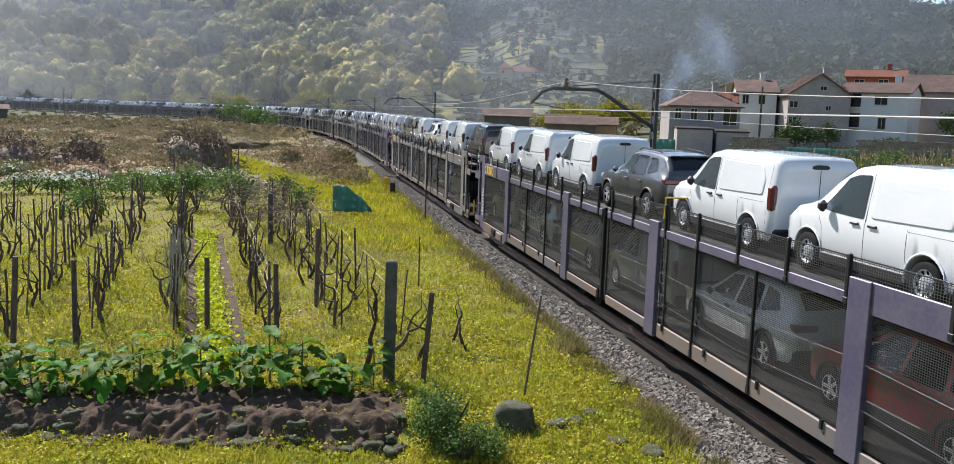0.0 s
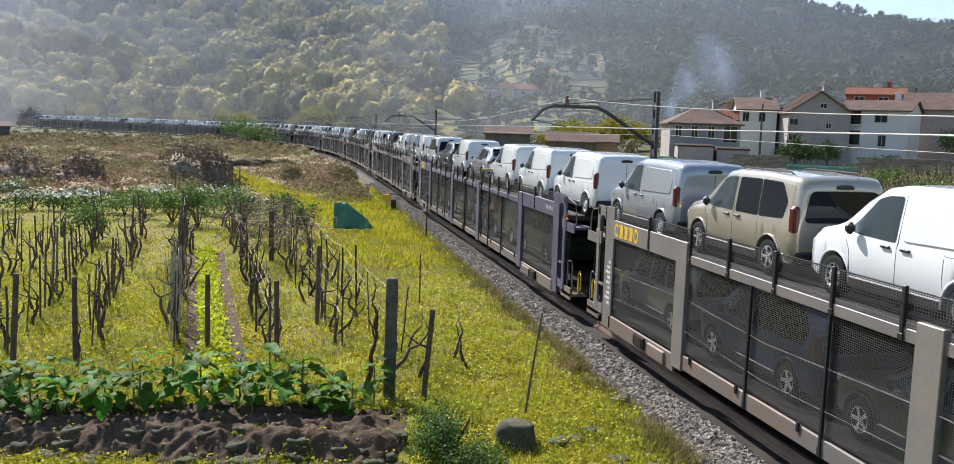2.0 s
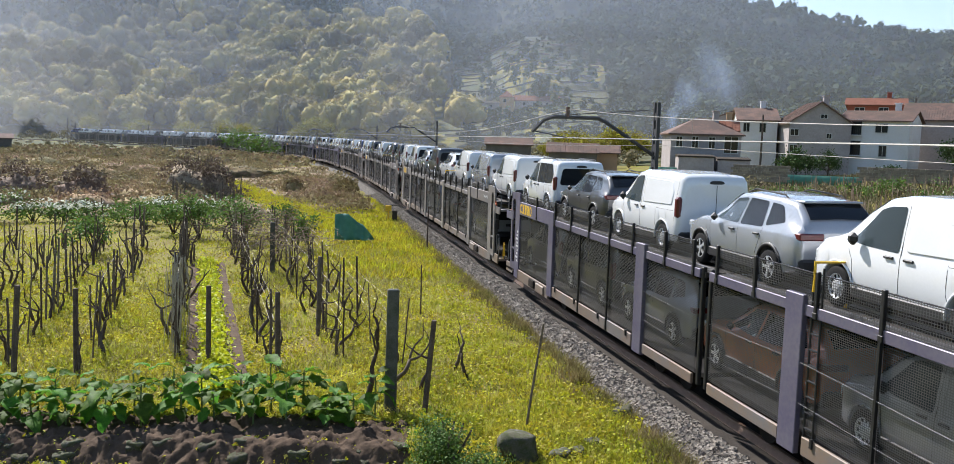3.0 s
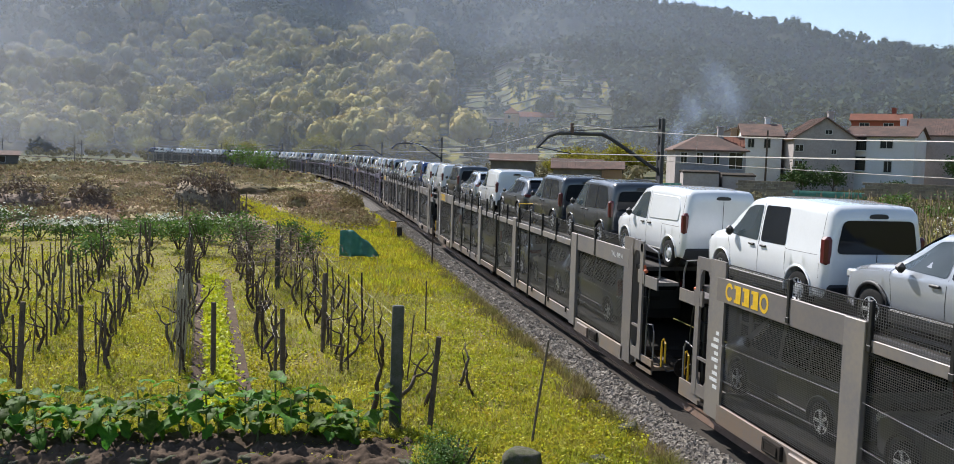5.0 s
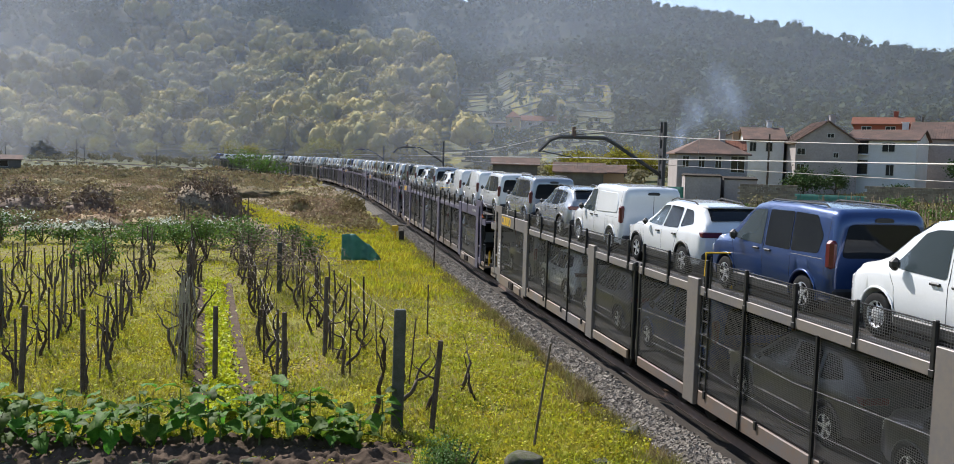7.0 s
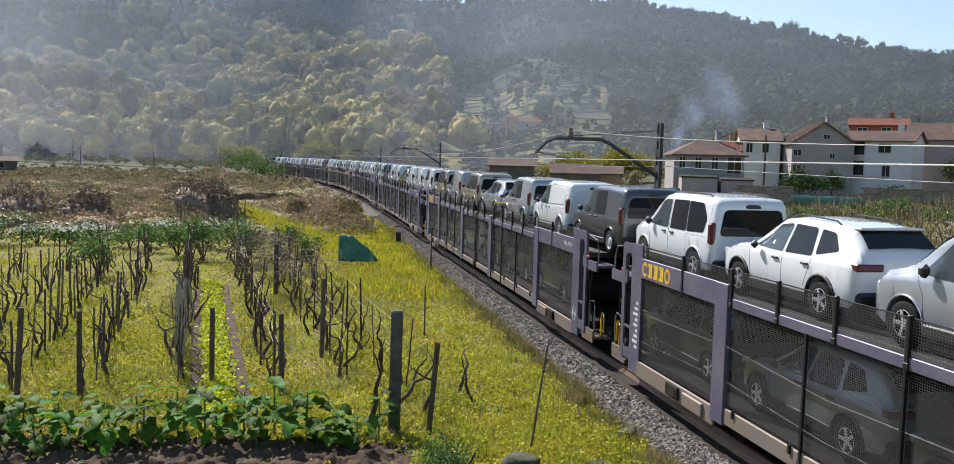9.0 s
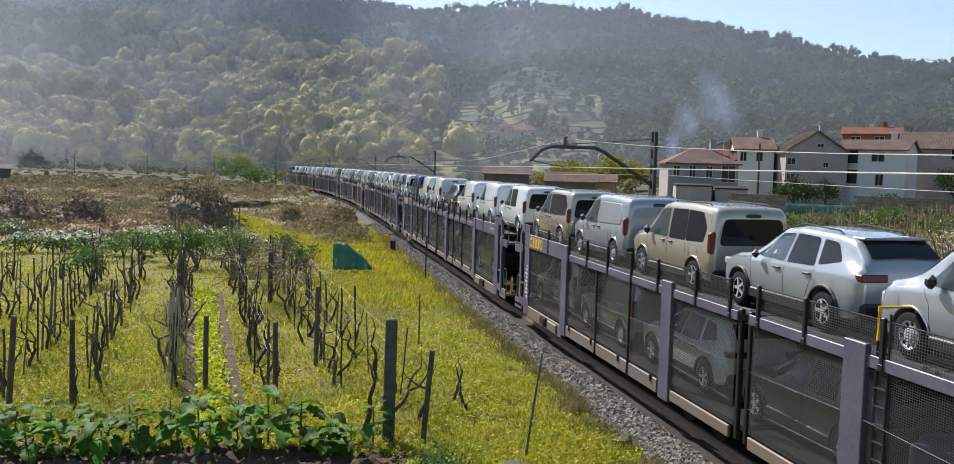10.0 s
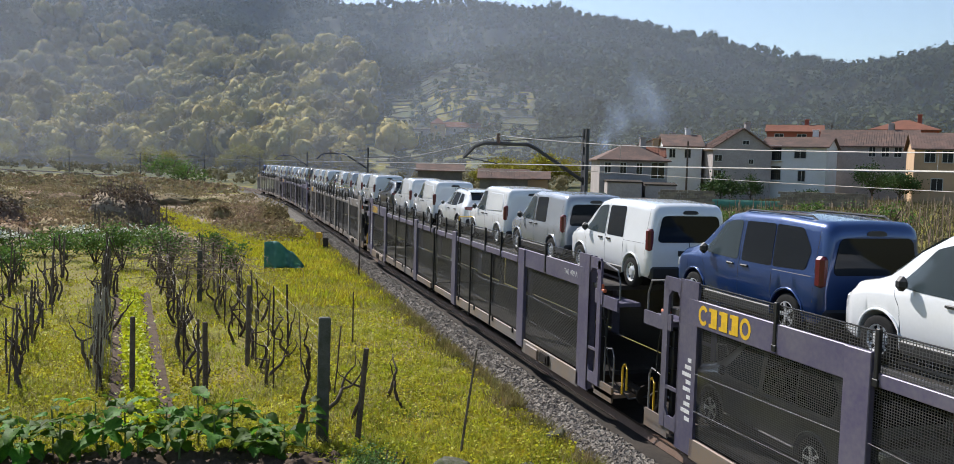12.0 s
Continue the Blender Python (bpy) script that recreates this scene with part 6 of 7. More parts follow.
def build_shrubs():
    r = random.Random(9)
    bush("shrub", -0.45, 14.3, 1.15, 0.95, 0.055, 5200, M_BUSH, "dense bright green weedy shrub at the bed's end", "shrub", seed=31)
    bush("shrub", -0.1, 13.6, 0.9, 0.6, 0.05, 2500, M_BUSH, "dense bright green weedy shrub at the bed's end", "shrub", seed=32)
    for i in range(11):
        x = -33 + i * 1.75 + r.uniform(-0.4, 0.4)
        pale = r.random() < 0.8
        bush("flowering_bush", x, 50.5 + r.uniform(-1, 1) + 0.1 * i, r.uniform(1.5, 2.1), r.uniform(1.2, 1.9), 0.16, 700, M_BUSH, "bush with pale blossom along the garden edge" if pale else "green leafy bush along the garden edge", "bush", "bushes along the garden edge", M_PALE if pale else None, seed=40 + i)
    for i, (x, y, w, h) in enumerate(((-14.6, 45.4, 2.0, 2.3), (-12.0, 44.0, 2.0, 2.2), (-16.5, 47.0, 2.0, 1.9), (-13.2, 47.5, 2.2, 2.0), (-18.5, 48.5, 2.4, 1.6), (-10.6, 47.5, 1.6, 1.9), (-8.6, 41.0, 1.0, 1.7), (-17.0, 38.5, 1.6, 1.6))):
        bush("climbing_plant", x, y, w, h, 0.15, 900, M_BUSH, "dark green leafy climber heaped on vine stakes", "climbing plant", "climbers on the stakes", seed=60 + i, stemh=0.5)
    bush("yellow_shrub", -27.5, 44.5, 2.6, 1.2, 0.12, 1200, M_FLOWER, "low shrub covered with yellow flowers", "shrub", seed=80)
    bush("blossom_shrub", 22.0, 40.5, 2.6, 3.4, 0.10, 900, M_CANE, "tall bare-twigged shrub with pale blossom across the line", "shrub", "", M_PALE, seed=82)
    bush("green_shrub", -50, 193, 9.0, 5.5, 0.5, 1600, M_BUSH, "rounded dark green shrub beside the far bend", "shrub", seed=81)
    for i in range(12):  # rough growth below the village
        az, d = 12.5 + 1.5 * i + r.uniform(-0.5, 0.5), 90 + r.uniform(-5, 5)
        bush("hedge_shrub", d * math.sin(radians(az)), d * math.cos(radians(az)), r.uniform(2.6, 4.6), r.uniform(0.9, 2.3), 0.26, 420, M_BUSH if i % 3 else M_GREYWOOD, "rough green hedge shrub below the village walls" if i % 3 else "straggly olive-brown shrub below the village walls", "shrub", "hedge below the village", seed=200 + i)
    # green netting stretched over the vines' end
    bm = bmesh.new()
    grid = []
    for i in range(15):
        row = []
        for k in range(9):
            x = -1 + 2 * i / 14
            hi = float(np.interp(x, [-1, -0.35, 0.15, 0.45, 1.0], [1.35, 1.42, 0.95, 0.85, 0.12]))
            row.append(bm.verts.new((x, 0.12 * math.sin(i * 1.1) + 0.25 * k / 8 + 0.05 * math.sin(k * 2 + i), 0.05 + (hi - 0.05) * k / 8)))
        grid.append(row)
    for i in range(14):
        for k in range(8):
            bm.faces.new((grid[i][k], grid[i + 1][k], grid[i + 1][k + 1], grid[i][k + 1]))
    net = part("shade_net", bm, M_NET, smooth=True, at=pose(-6.5, 45.2, land_z(-6.5, 45.2) + 0.15, 0, 0, 6))
    net.modifiers.new("thickness", "SOLIDIFY").thickness = 0.02
    tagged(net, "teal green garden netting draped over stakes", "netting")
    # line-side marker and stump
    o = thing("track_marker", "small yellow box on a concrete stub by the rails", "marker", at=pose(-5.6, 57.3, land_z(-5.6, 57.3)))
    part("stub", boxes((-0.16, 0.16, -0.13, 0.13, -0.1, 0.75), bevel=0.02), M_SLEEPER, o)
    part("cabinet", boxes((-0.62, -0.22, -0.13, 0.13, 0.72, 1.1), (-0.46, -0.38, -0.04, 0.04, -0.1, 0.72), bevel=0.02), M_YELLOW, o, "yellow painted box")
    part("cap", boxes((-0.3, 0.2, -0.16, 0.16, 1.1, 1.16), bevel=0.01), M_SLEEPER, o)


build_furrow()
build_vineyard()
build_bed()
build_rocks()
build_shrubs()
build_grass()
build_verge()

# ---- fields, woods and hills ----
def field_sheet(name, az0, az1, r0, r1, lift, mat, label, cat, ragged=6.0):
    vs, fs = [], []
    na, nr = 60, 40
    for i in range(nr + 1):
        for k in range(na + 1):
            az = az0 + (az1 - az0) * k / na
            edge = ragged * noise.noise((az * 0.35, 3.3, 0))
            r = r0 + edge + (r1 - r0) * (i / nr) ** 1.5
            x, y = r * math.sin(radians(az)), r * math.cos(radians(az))
            vs.append((x, y, land_z(x, y) + lift))
    for i in range(nr):
        for k in range(na):
            a = i * (na + 1) + k
            fs.append((a, a + 1, a + na + 2, a + na + 1))
    return tagged(raw(name, vs, fs, mat, True), label, cat, kind="structure")


def scatter_track_side(x, y):
    return track_side(x, y)[0]


def build_fields():
    rs = np.random.RandomState(21)
    field_sheet("dry_field", -44, -8.5, 60, 150, 0.06, M_DRYGROUND, "brown dry scrub field beyond the vineyard", "field")
    field_sheet("valley_meadow", -62, 14, 158, 500, 0.05, M_TERRACE, "dull green and brown rough meadow on the valley floor", "meadow")
    # brambles: brown heaps of dry stems and small leaves
    def heap(name, spots, n, size, mat, label, cat):
        out = []
        spots = np.array(spots)
        pick = spots[rs.randint(0, len(spots), n)]
        c = np.c_[pick[:, 0] + rs.normal(0, 1, n) * pick[:, 2], pick[:, 1] + rs.normal(0, 1, n) * pick[:, 2], 0 * pick[:, 3]]
        away = np.hypot(c[:, 0] - pick[:, 0], c[:, 1] - pick[:, 1]) / (pick[:, 2] * 1.35)
        c[:, 2] = pick[:, 3] * (np.sqrt(np.clip(1 - away ** 2, 0, 1)) * rs.uniform(0.75, 1.05, n) + np.abs(rs.normal(0, 0.22, n)))
        keep = [scatter_track_side(a, b) > 3.6 for a, b in c[:, :2]]
        c = c[keep]
        c[:, 2] += np.array([land_z(a, b) for a, b in c[:, :2]])
        q = np.array([p for p in spots if scatter_track_side(p[0], p[1]) > 3.6 + p[2] * 1.4])
        if len(q):
            mv, mf = lumps_mesh(np.c_[q[:, 0], q[:, 1], [land_z(a, b) for a, b in q[:, :2]]], np.c_[q[:, 2] * 1.15, q[:, 2] * 1.15, q[:, 3] * 0.8], 7, 0.20, 3)
            tagged(mesh_arrays(name + "_mounds", mv, mf, mat), label, cat, kind="stuff")
        v, f = leaf_cards(c, size * rs.uniform(0.4, 1.7, len(c)), rs.randint(999), 0.0)
        return tagged(mesh_arrays(name, v, f, mat), label, cat, kind="stuff")
    left = [(-31 + rs.normal(0, 9), 76 + rs.normal(0, 13), rs.uniform(1.0, 3), rs.uniform(0.4, 1.3)) for _ in range(90)]
    left += [(-45 + rs.normal(0, 12), 105 + rs.normal(0, 16), rs.uniform(1.5, 4), rs.uniform(0.5, 1.7)) for _ in range(80)]
    def off_strip(q):
        """Clear of the green strip that runs across the field."""
        dx, dy = q[0] + 8.2, q[1] - 52
        return abs(dx * 0.910 + dy * 0.414) > 1.8 + 1.3 * q[2] or dy > 52
    left = [q for q in left if q[1] > 61 and off_strip(q)]
    heap("bramble_thicket", left, 120000, 0.17, M_DRY, "tangled brown leafless bramble thicket with dry stems", "brambles")
    heap("bramble_greens", left[::3], 15000, 0.19, M_GREYWOOD, "green shoots among the dry brambles", "brambles")
    heap("dark_bramble", [(-24.5, 73, 1.8, 2.8), (-22.5, 74, 1.2, 2.4), (-36, 68, 2.0, 2.2), (-30, 66, 1.5, 2.0)], 6500, 0.2, M_CANE, "dark heap of dead brambles", "brambles")
    mid = [(-15 + rs.normal(0, 6), 82 + rs.normal(0, 12), rs.uniform(1.2, 3), rs.uniform(0.35, 0.9)) for _ in range(60)]
    mid = [q for q in mid if q[1] > 62 and q[0] < 0 and off_strip(q)]
    heap("dry_reeds", mid, 34000, 0.2, M_DRY, "low brown dry ferns beside the railway line", "dry ferns")
    heap("fern_mound", [(-12.0, 78, 0.9, 1.6), (-10.5, 80, 0.9, 1.2), (-18, 84, 0.8, 1.1)], 2500, 0.2, M_DRY, "mound of dead brown fern stalks", "dry ferns")
    far = [(-60 + rs.normal(0, 26), 170 + rs.normal(0, 35), rs.uniform(3, 8), rs.uniform(0.5, 1.2)) for _ in range(70)]
    heap("far_scrub", far, 22000, 0.6, M_DRY, "brown and green scrub on the valley floor", "scrub")
    heap("far_greens", far, 6000, 0.6, M_GREYWOOD, "green scrub on the valley floor", "scrub")
    # far vineyard stakes: too many and too small to count
    bm = bmesh.new()
    for _ in range(170):
        v, u = rs.uniform(66, 150), rs.choice([-1.2, 0.3, 1.8, 3.0]) + rs.normal(0, 0.3)
        q = vineyard_uv(u, v)
        z = land_z(q.x, q.y)
        tube(bm, [(q.x, q.y, z - 0.1), (q.x + rs.normal(0, 0.05), q.y, z + rs.uniform(1.2, 2.0))], 0.05, 4, 0.9)
    tagged(part("far_stakes", bm, M_WOOD), "rows of grey stakes of a farther vineyard", "stakes", kind="stuff")
    # the plot across the line: dry stalks, stakes and greenery below the village
    bm = bmesh.new()
    stalk = []
    for _ in range(1500):
        x, y = rs.uniform(14, 62), rs.uniform(36, 96)
        if scatter_track_side(x, y) > -14:
            continue
        z = land_z(x, y)
        tube(bm, [(x, y, z - 0.1), (x + rs.normal(0, 0.06), y, z + rs.uniform(0.9, 1.9))], 0.035, 3, 0.8, cap=False)
    tagged(part("plot_stakes", bm, M_CANE), "pale stakes of the vine plot below the village", "stakes", kind="stuff")
    pts = []
    while len(pts) < 22000:
        x, y = rs.uniform(10, 75), rs.uniform(30, 112)
        if scatter_track_side(x, y) < -6:
            pts.append((x, y))
    p = ground_points(pts)
    grass_patch("plot_grass", p, rs.uniform(0.3, 1.0, len(p)), rs.uniform(0.05, 0.13, len(p)), 0.6, M_STRAW, "dry straw-coloured grass below the village", 15)
    p = p[::2] + np.array([0, 0, 0.3])
    v, f = leaf_cards(p, rs.uniform(0.2, 0.5, len(p)), 77, 0.2)
    tagged(mesh_arrays("plot_weeds", v, f, M_GREYWOOD), "green weeds in the plot below the village", "weeds", kind="stuff")


def lumps_mesh(centres, radii, seed, rough=0.32, level=2):
    """Uneven rounded clumps: corners and faces."""
    rs = np.random.RandomState(seed)
    bm = bmesh.new()
    bmesh.ops.create_icosphere(bm, subdivisions=level, radius=1.0)
    bm.verts.index_update()
    ball = np.array([v.co[:] for v in bm.verts])
    tri = np.array([[v.index for v in f.verts] for f in bm.faces])
    bm.free()
    n = len(centres)
    k = ball[None] * (1 + rough * rs.normal(0, 0.7, (n, len(ball), 1)))
    v = np.asarray(centres)[:, None] + k * np.asarray(radii)[:, None]
    f = tri[None] + (np.arange(n) * len(ball))[:, None, None]
    return v.reshape(-1, 3), f.reshape(-1, 3)


def round_crowns(name, spots, mat, label, seed):
    """Broadleaf crowns: each a cluster of uneven clumps, with leaf tufts breaking the outline."""
    rs = np.random.RandomState(seed)
    s = np.array(spots)
    n, m = len(s), 8
    d = rs.normal(0, 1, (n, m, 3))
    d /= np.linalg.norm(d, axis=2)[:, :, None]
    d[:, :, 2] = np.where(d[:, :, 2] < -0.2, -d[:, :, 2], d[:, :, 2])
    half = np.stack([s[:, 3] * 0.5, s[:, 3] * 0.5, s[:, 4] * 0.45], 1)
    mid = s[:, :3] + np.array([0, 0, 0.5]) * s[:, 4:5]
    c = (mid[:, None] + d * half[:, None] * rs.uniform(0.45, 0.72, (n, m, 1))).reshape(-1, 3)
    r = (half[:, None] * rs.uniform(0.34, 0.56, (n, m, 1))).reshape(-1, 3)
    v, f = lumps_mesh(c, r, seed + 1, 0.30)
    crown = tagged(mesh_arrays(name, v, f, mat, True), label, "trees", kind="stuff")
    per = 56
    e = rs.normal(0, 1, (len(c), per, 3))
    e[:, :, 2] = np.abs(e[:, :, 2])
    e /= np.linalg.norm(e, axis=2)[:, :, None]
    p = (c[:, None] + e * r[:, None] * rs.uniform(0.9, 1.32, (len(c), per, 1))).reshape(-1, 3)
    v, f = leaf_cards(p, rs.uniform(0.6, 1.7, len(p)), seed + 2, 0.0, e.reshape(-1, 3) + 0.6 * rs.normal(size=(len(p), 3)))
    tagged(mesh_arrays(name + "_tufts", v, f, mat), label, "trees", kind="stuff")
    return crown


def crowns(name, spots, per, leaf, mat, label, seed, tall=1.0):
    """Many tree crowns as clouds of leaf clumps: spots are x, y, z, width, height."""
    rs = np.random.RandomState(seed)
    s = np.array(spots)
    n = len(s)
    lumps = 5
    lo = rs.normal(0, 1, (n, lumps, 3))
    lo /= np.linalg.norm(lo, axis=2)[:, :, None]
    lo *= rs.uniform(0.25, 0.62, (n, lumps, 1))
    which = rs.randint(0, lumps, (n, per))
    d = rs.normal(0, 1, (n, per, 3))
    d /= np.linalg.norm(d, axis=2)[:, :, None]
    d *= rs.uniform(0.26, 0.46, (n, per, 1))
    c = np.take_along_axis(lo, which[:, :, None].repeat(3, 2), 1) + d
    face = (d / np.linalg.norm(d, axis=2)[:, :, None] + 0.5 * c + np.array([0, 0, 0.25])).reshape(-1, 3)
    face /= np.linalg.norm(face, axis=1)[:, None]
    c[:, :, 2] *= tall
    wide = s[:, None, 3:4] * 0.62
    c = c * np.concatenate([wide, wide, s[:, None, 4:5] * 0.5], 2)
    c[:, :, 2] += s[:, None, 4] * 0.62
    c += s[:, None, :3]
    v, f = leaf_cards(c.reshape(-1, 3), (leaf * rs.uniform(0.6, 1.4, (n, per)) * (s[:, None, 3] / 8) ** 0.5).ravel(), seed + 1, 0.0, face)
    return tagged(mesh_arrays(name, v, f, mat), label, "trees", kind="stuff")


TERRACE_AZ, TERRACE_R = (-3.6, 8.0), (372, 620)


def on_terraces(az, r):
    return TERRACE_AZ[0] < az < TERRACE_AZ[1] and TERRACE_R[0] - 30 < r < TERRACE_R[1] - 18 * abs(az - 2.5)


def build_woods():
    rs = np.random.RandomState(33)
    spring, grey, dark, ridge = [], [], [], []
    for _ in range(60000):
        az, r = rs.uniform(-40, 40), 345 * (1320 / 345) ** rs.rand()
        if r < hill_foot(az):
            continue
        if on_terraces(az, r) and rs.rand() > 0.10:
            continue
        x, y = r * math.sin(radians(az)), r * math.cos(radians(az))
        edge = float(np.interp(az, [-40, -28, -19, -12, -7, -3, -1], [700, 710, 800, 800, 760, 580, 345])) + 60 * noise.noise((az * 0.4, 1, 1))
        if r < edge and az < 1 and len(spring) + len(grey) < 1050:
            w = rs.uniform(10, 17)
            (spring if noise.noise((x / 45, y / 45, 8)) + 0.30 * rs.normal() > -0.04 else grey).append((x, y, land_z(x, y) - 1, w, w * rs.uniform(1.0, 1.4)))
        elif r >= edge * 0.95 or az >= 1:
            near = az > 4 and r < 430
            w = rs.uniform(4, 8) * (0.7 if near else 1)
            dark.append((x, y, land_z(x, y) - 1, w, w * rs.uniform(1.1, 1.9)))
    dark = dark[:23000]
    for az in np.arange(3, 36, 0.06):
        a, r = az + rs.normal(0, 0.05), 1300 + rs.normal(0, 18)
        x, y = r * math.sin(radians(a)), r * math.cos(radians(a))
        w = rs.uniform(1.3, 2.6)
        ridge.append((x, y, land_z(x, y) - 1, w, w * rs.uniform(1.0, 2.4)))
    round_crowns("spring_wood", spring, M_SPRING, "yellow-green broadleaf wood in spring leaf on the slope", 1)
    round_crowns("grey_wood", grey, M_GREYWOOD, "grey-brown bare-twigged wood among the spring trees", 5)
    crowns("dark_wood", dark, 22, 3.0, M_PINE, "dark green pine and oak wood covering the mountain", 2)
    crowns("ridge_trees", ridge, 14, 1.6, M_PINE, "sparse pines standing along the ridge", 3, 1.2)
    shrubs = []
    while len(shrubs) < 420:
        az, r = rs.uniform(-3, 34), rs.uniform(135, 345)
        x, y = r * math.sin(radians(az)), r * math.cos(radians(az))
        if az > 10 and r < 180:
            continue
        w = rs.uniform(2.0, 4.5)
        shrubs.append((x, y, land_z(x, y) - 0.5, w, w * rs.uniform(0.7, 1.1)))
    while len(shrubs) < 900:
        az, r = rs.uniform(-42, -4), rs.uniform(190, 470)
        x, y = r * math.sin(radians(az)), r * math.cos(radians(az))
        if abs(track_side(x, y)[0]) < 9 or (track_side(x, y)[0] > 0 and r < 240):
            continue
        w = rs.uniform(2.0, 4.0) * (1.4 if track_side(x, y)[0] < 0 else 0.8)
        shrubs.append((x, y, land_z(x, y) - 0.6, w, w * rs.uniform(0.6, 1.0) * (1 if track_side(x, y)[0] < 0 else 0.6)))
    crowns("slope_shrubs", shrubs, 70, 0.9, M_GREYWOOD, "olive shrubs on the rough slope behind the village", 9)
    # trunks under the front edge of the wood
    bm = bmesh.new()
    for x, y, z, w, h in (spring + grey)[::3]:
        tube(bm, [(x, y, z - 1), (x, y, z + h * 0.6)], 0.22, 4, 0.5, cap=False)
    tagged(part("wood_trunks", bm, M_BARK), "grey trunks of the broadleaf wood", "trunks", kind="stuff")


def tree(x, y, w, h, mat, label, seed, n=2000):
    """A single tree: tapered trunk, limbs and a crown of leaf clumps."""
    rs = np.random.RandomState(seed)
    t = thing("tree", label, "tree", "valley trees", at=pose(x, y, land_z(x, y) - 0.2))
    bm = bmesh.new()
    tube(bm, [(0, 0, 0), (0.1, 0.05, h * 0.3), (0.05, 0.1, h * 0.7)], 0.03 * h, 7, 0.35)
    part("trunk", bm, M_BARK, t)
    ends = []
    for k in range(9):
        a, up = k * 2.4 + rs.uniform(-0.3, 0.3), rs.uniform(0.3, 0.6)
        e = Vector((0.36 * w * math.cos(a), 0.36 * w * math.sin(a), h * rs.uniform(0.5, 0.85)))
        bm = bmesh.new()
        tube(bm, [(0, 0, h * up * 0.7), e * 0.5 + Vector((0, 0, h * 0.12)), e], 0.012 * h, 5, 0.4)
        part("limb", bm, M_BARK, t)
        ends.append(e)
    ends = np.array(ends + [Vector((0, 0, h * 0.9))])
    c = ends[rs.randint(0, len(ends), n)] + rs.normal(0, 1, (n, 3)) * np.array([0.13 * w, 0.13 * w, 0.10 * h])
    v, f = leaf_cards(c, 0.065 * w * rs.uniform(0.6, 1.4, n), seed, 0.2)
    o = mesh_arrays("crown", v, f, mat)
    o.parent = t


def build_trees():
    for i, (az, r, w, h) in enumerate(((-16.2, 412, 11, 11), (-14.9, 400, 9, 9), (-10.6, 385, 12, 12), (-18.5, 430, 10, 9), (-11.9, 410, 8, 8), (-21.3, 455, 10, 10), (-24, 465, 9, 11), (-8.9, 380, 8, 8))):
        tree(r * math.sin(radians(az)), r * math.cos(radians(az)), w, h, M_YELLOWLEAF, "rounded yellow-green tree at the foot of the wood", 100 + i)
    for i, (az, r, w, h) in enumerate(((5.6, 172, 6, 6.5), (6.6, 168, 5, 5.5), (8.7, 172, 8, 6.6), (9.8, 176, 6, 5.5), (1.4, 210, 5, 5), (4.2, 190, 4, 4))):
        tree(r * math.sin(radians(az)), r * math.cos(radians(az)), w, h, M_YELLOWLEAF, "rounded yellow-leaved tree beyond the railway line", 120 + i)
    for i, (az, r, w, h) in enumerate(((19.6, 118, 4.5, 4.0), (21.4, 119, 3.0, 3.6), (24.8, 108, 3.0, 2.2), (28.3, 126, 4, 5), (29.8, 118, 4, 4))):
        tree(r * math.sin(radians(az)), r * math.cos(radians(az)), w, h, M_GARDEN, "dark green garden tree beside the village houses", 140 + i)


def build_terraces():
    """Stone-walled terraces stepping up the hill behind the village."""
    rs = np.random.RandomState(6)
    k = 0
    for row in range(19):
        r = 366 + row * 12
        a = TERRACE_AZ[0] + rs.uniform(0, 2)
        while a < TERRACE_AZ[1]:
            b = a + rs.uniform(1.5, 4.5)
            pts = []
            for az in np.linspace(a, min(b, TERRACE_AZ[1]), 10):
                rr = r + 5 * noise.noise((az * 0.7, row * 0.9, 2))
                x, y = rr * math.sin(radians(az)), rr * math.cos(radians(az))
                pts.append((x, y, land_z(x, y)))
            bm = bmesh.new()
            hi = rs.uniform(0.5, 1.0)
            grass = []
            for q, w in zip(pts, pts[1:]):
                d = Vector((q[0], q[1], 0)).normalized()
                f = [Vector(q) + Vector((0, 0, -1)), Vector(w) + Vector((0, 0, -1)), Vector(w) + Vector((0, 0, hi)), Vector(q) + Vector((0, 0, hi))]
                bk = [p + d * 0.7 for p in f]
                v = [bm.verts.new(p) for p in f + bk]
                for i in ((0, 1, 2, 3), (3, 2, 6, 7), (1, 5, 6, 2), (0, 3, 7, 4), (4, 7, 6, 5)):
                    bm.faces.new([v[j] for j in i])
                t0, t1 = Vector(q) + Vector((0, 0, hi + 0.05)) + d * 0.3, Vector(w) + Vector((0, 0, hi + 0.05)) + d * 0.3
                grass.append((t0, t1, t1 + d * 2 + Vector((0, 0, 0.3)), t0 + d * 2 + Vector((0, 0, 0.3))))
            bmesh.ops.remove_doubles(bm, verts=bm.verts[:], dist=0.01)
            th = thing("terrace", "green field terrace held by a dry stone wall", "terrace", "hill terraces")
            part("retaining_wall", bm, M_STONEWALL, th)
            bm = bmesh.new()
            for quad in grass:
                bm.faces.new([bm.verts.new(p) for p in quad])
            part("turf", bm, M_TURF, th, "bright green turf")
            a = b + rs.uniform(0.1, 0.9)
            k += 1


build_fields()
build_woods()
build_trees()
build_terraces()


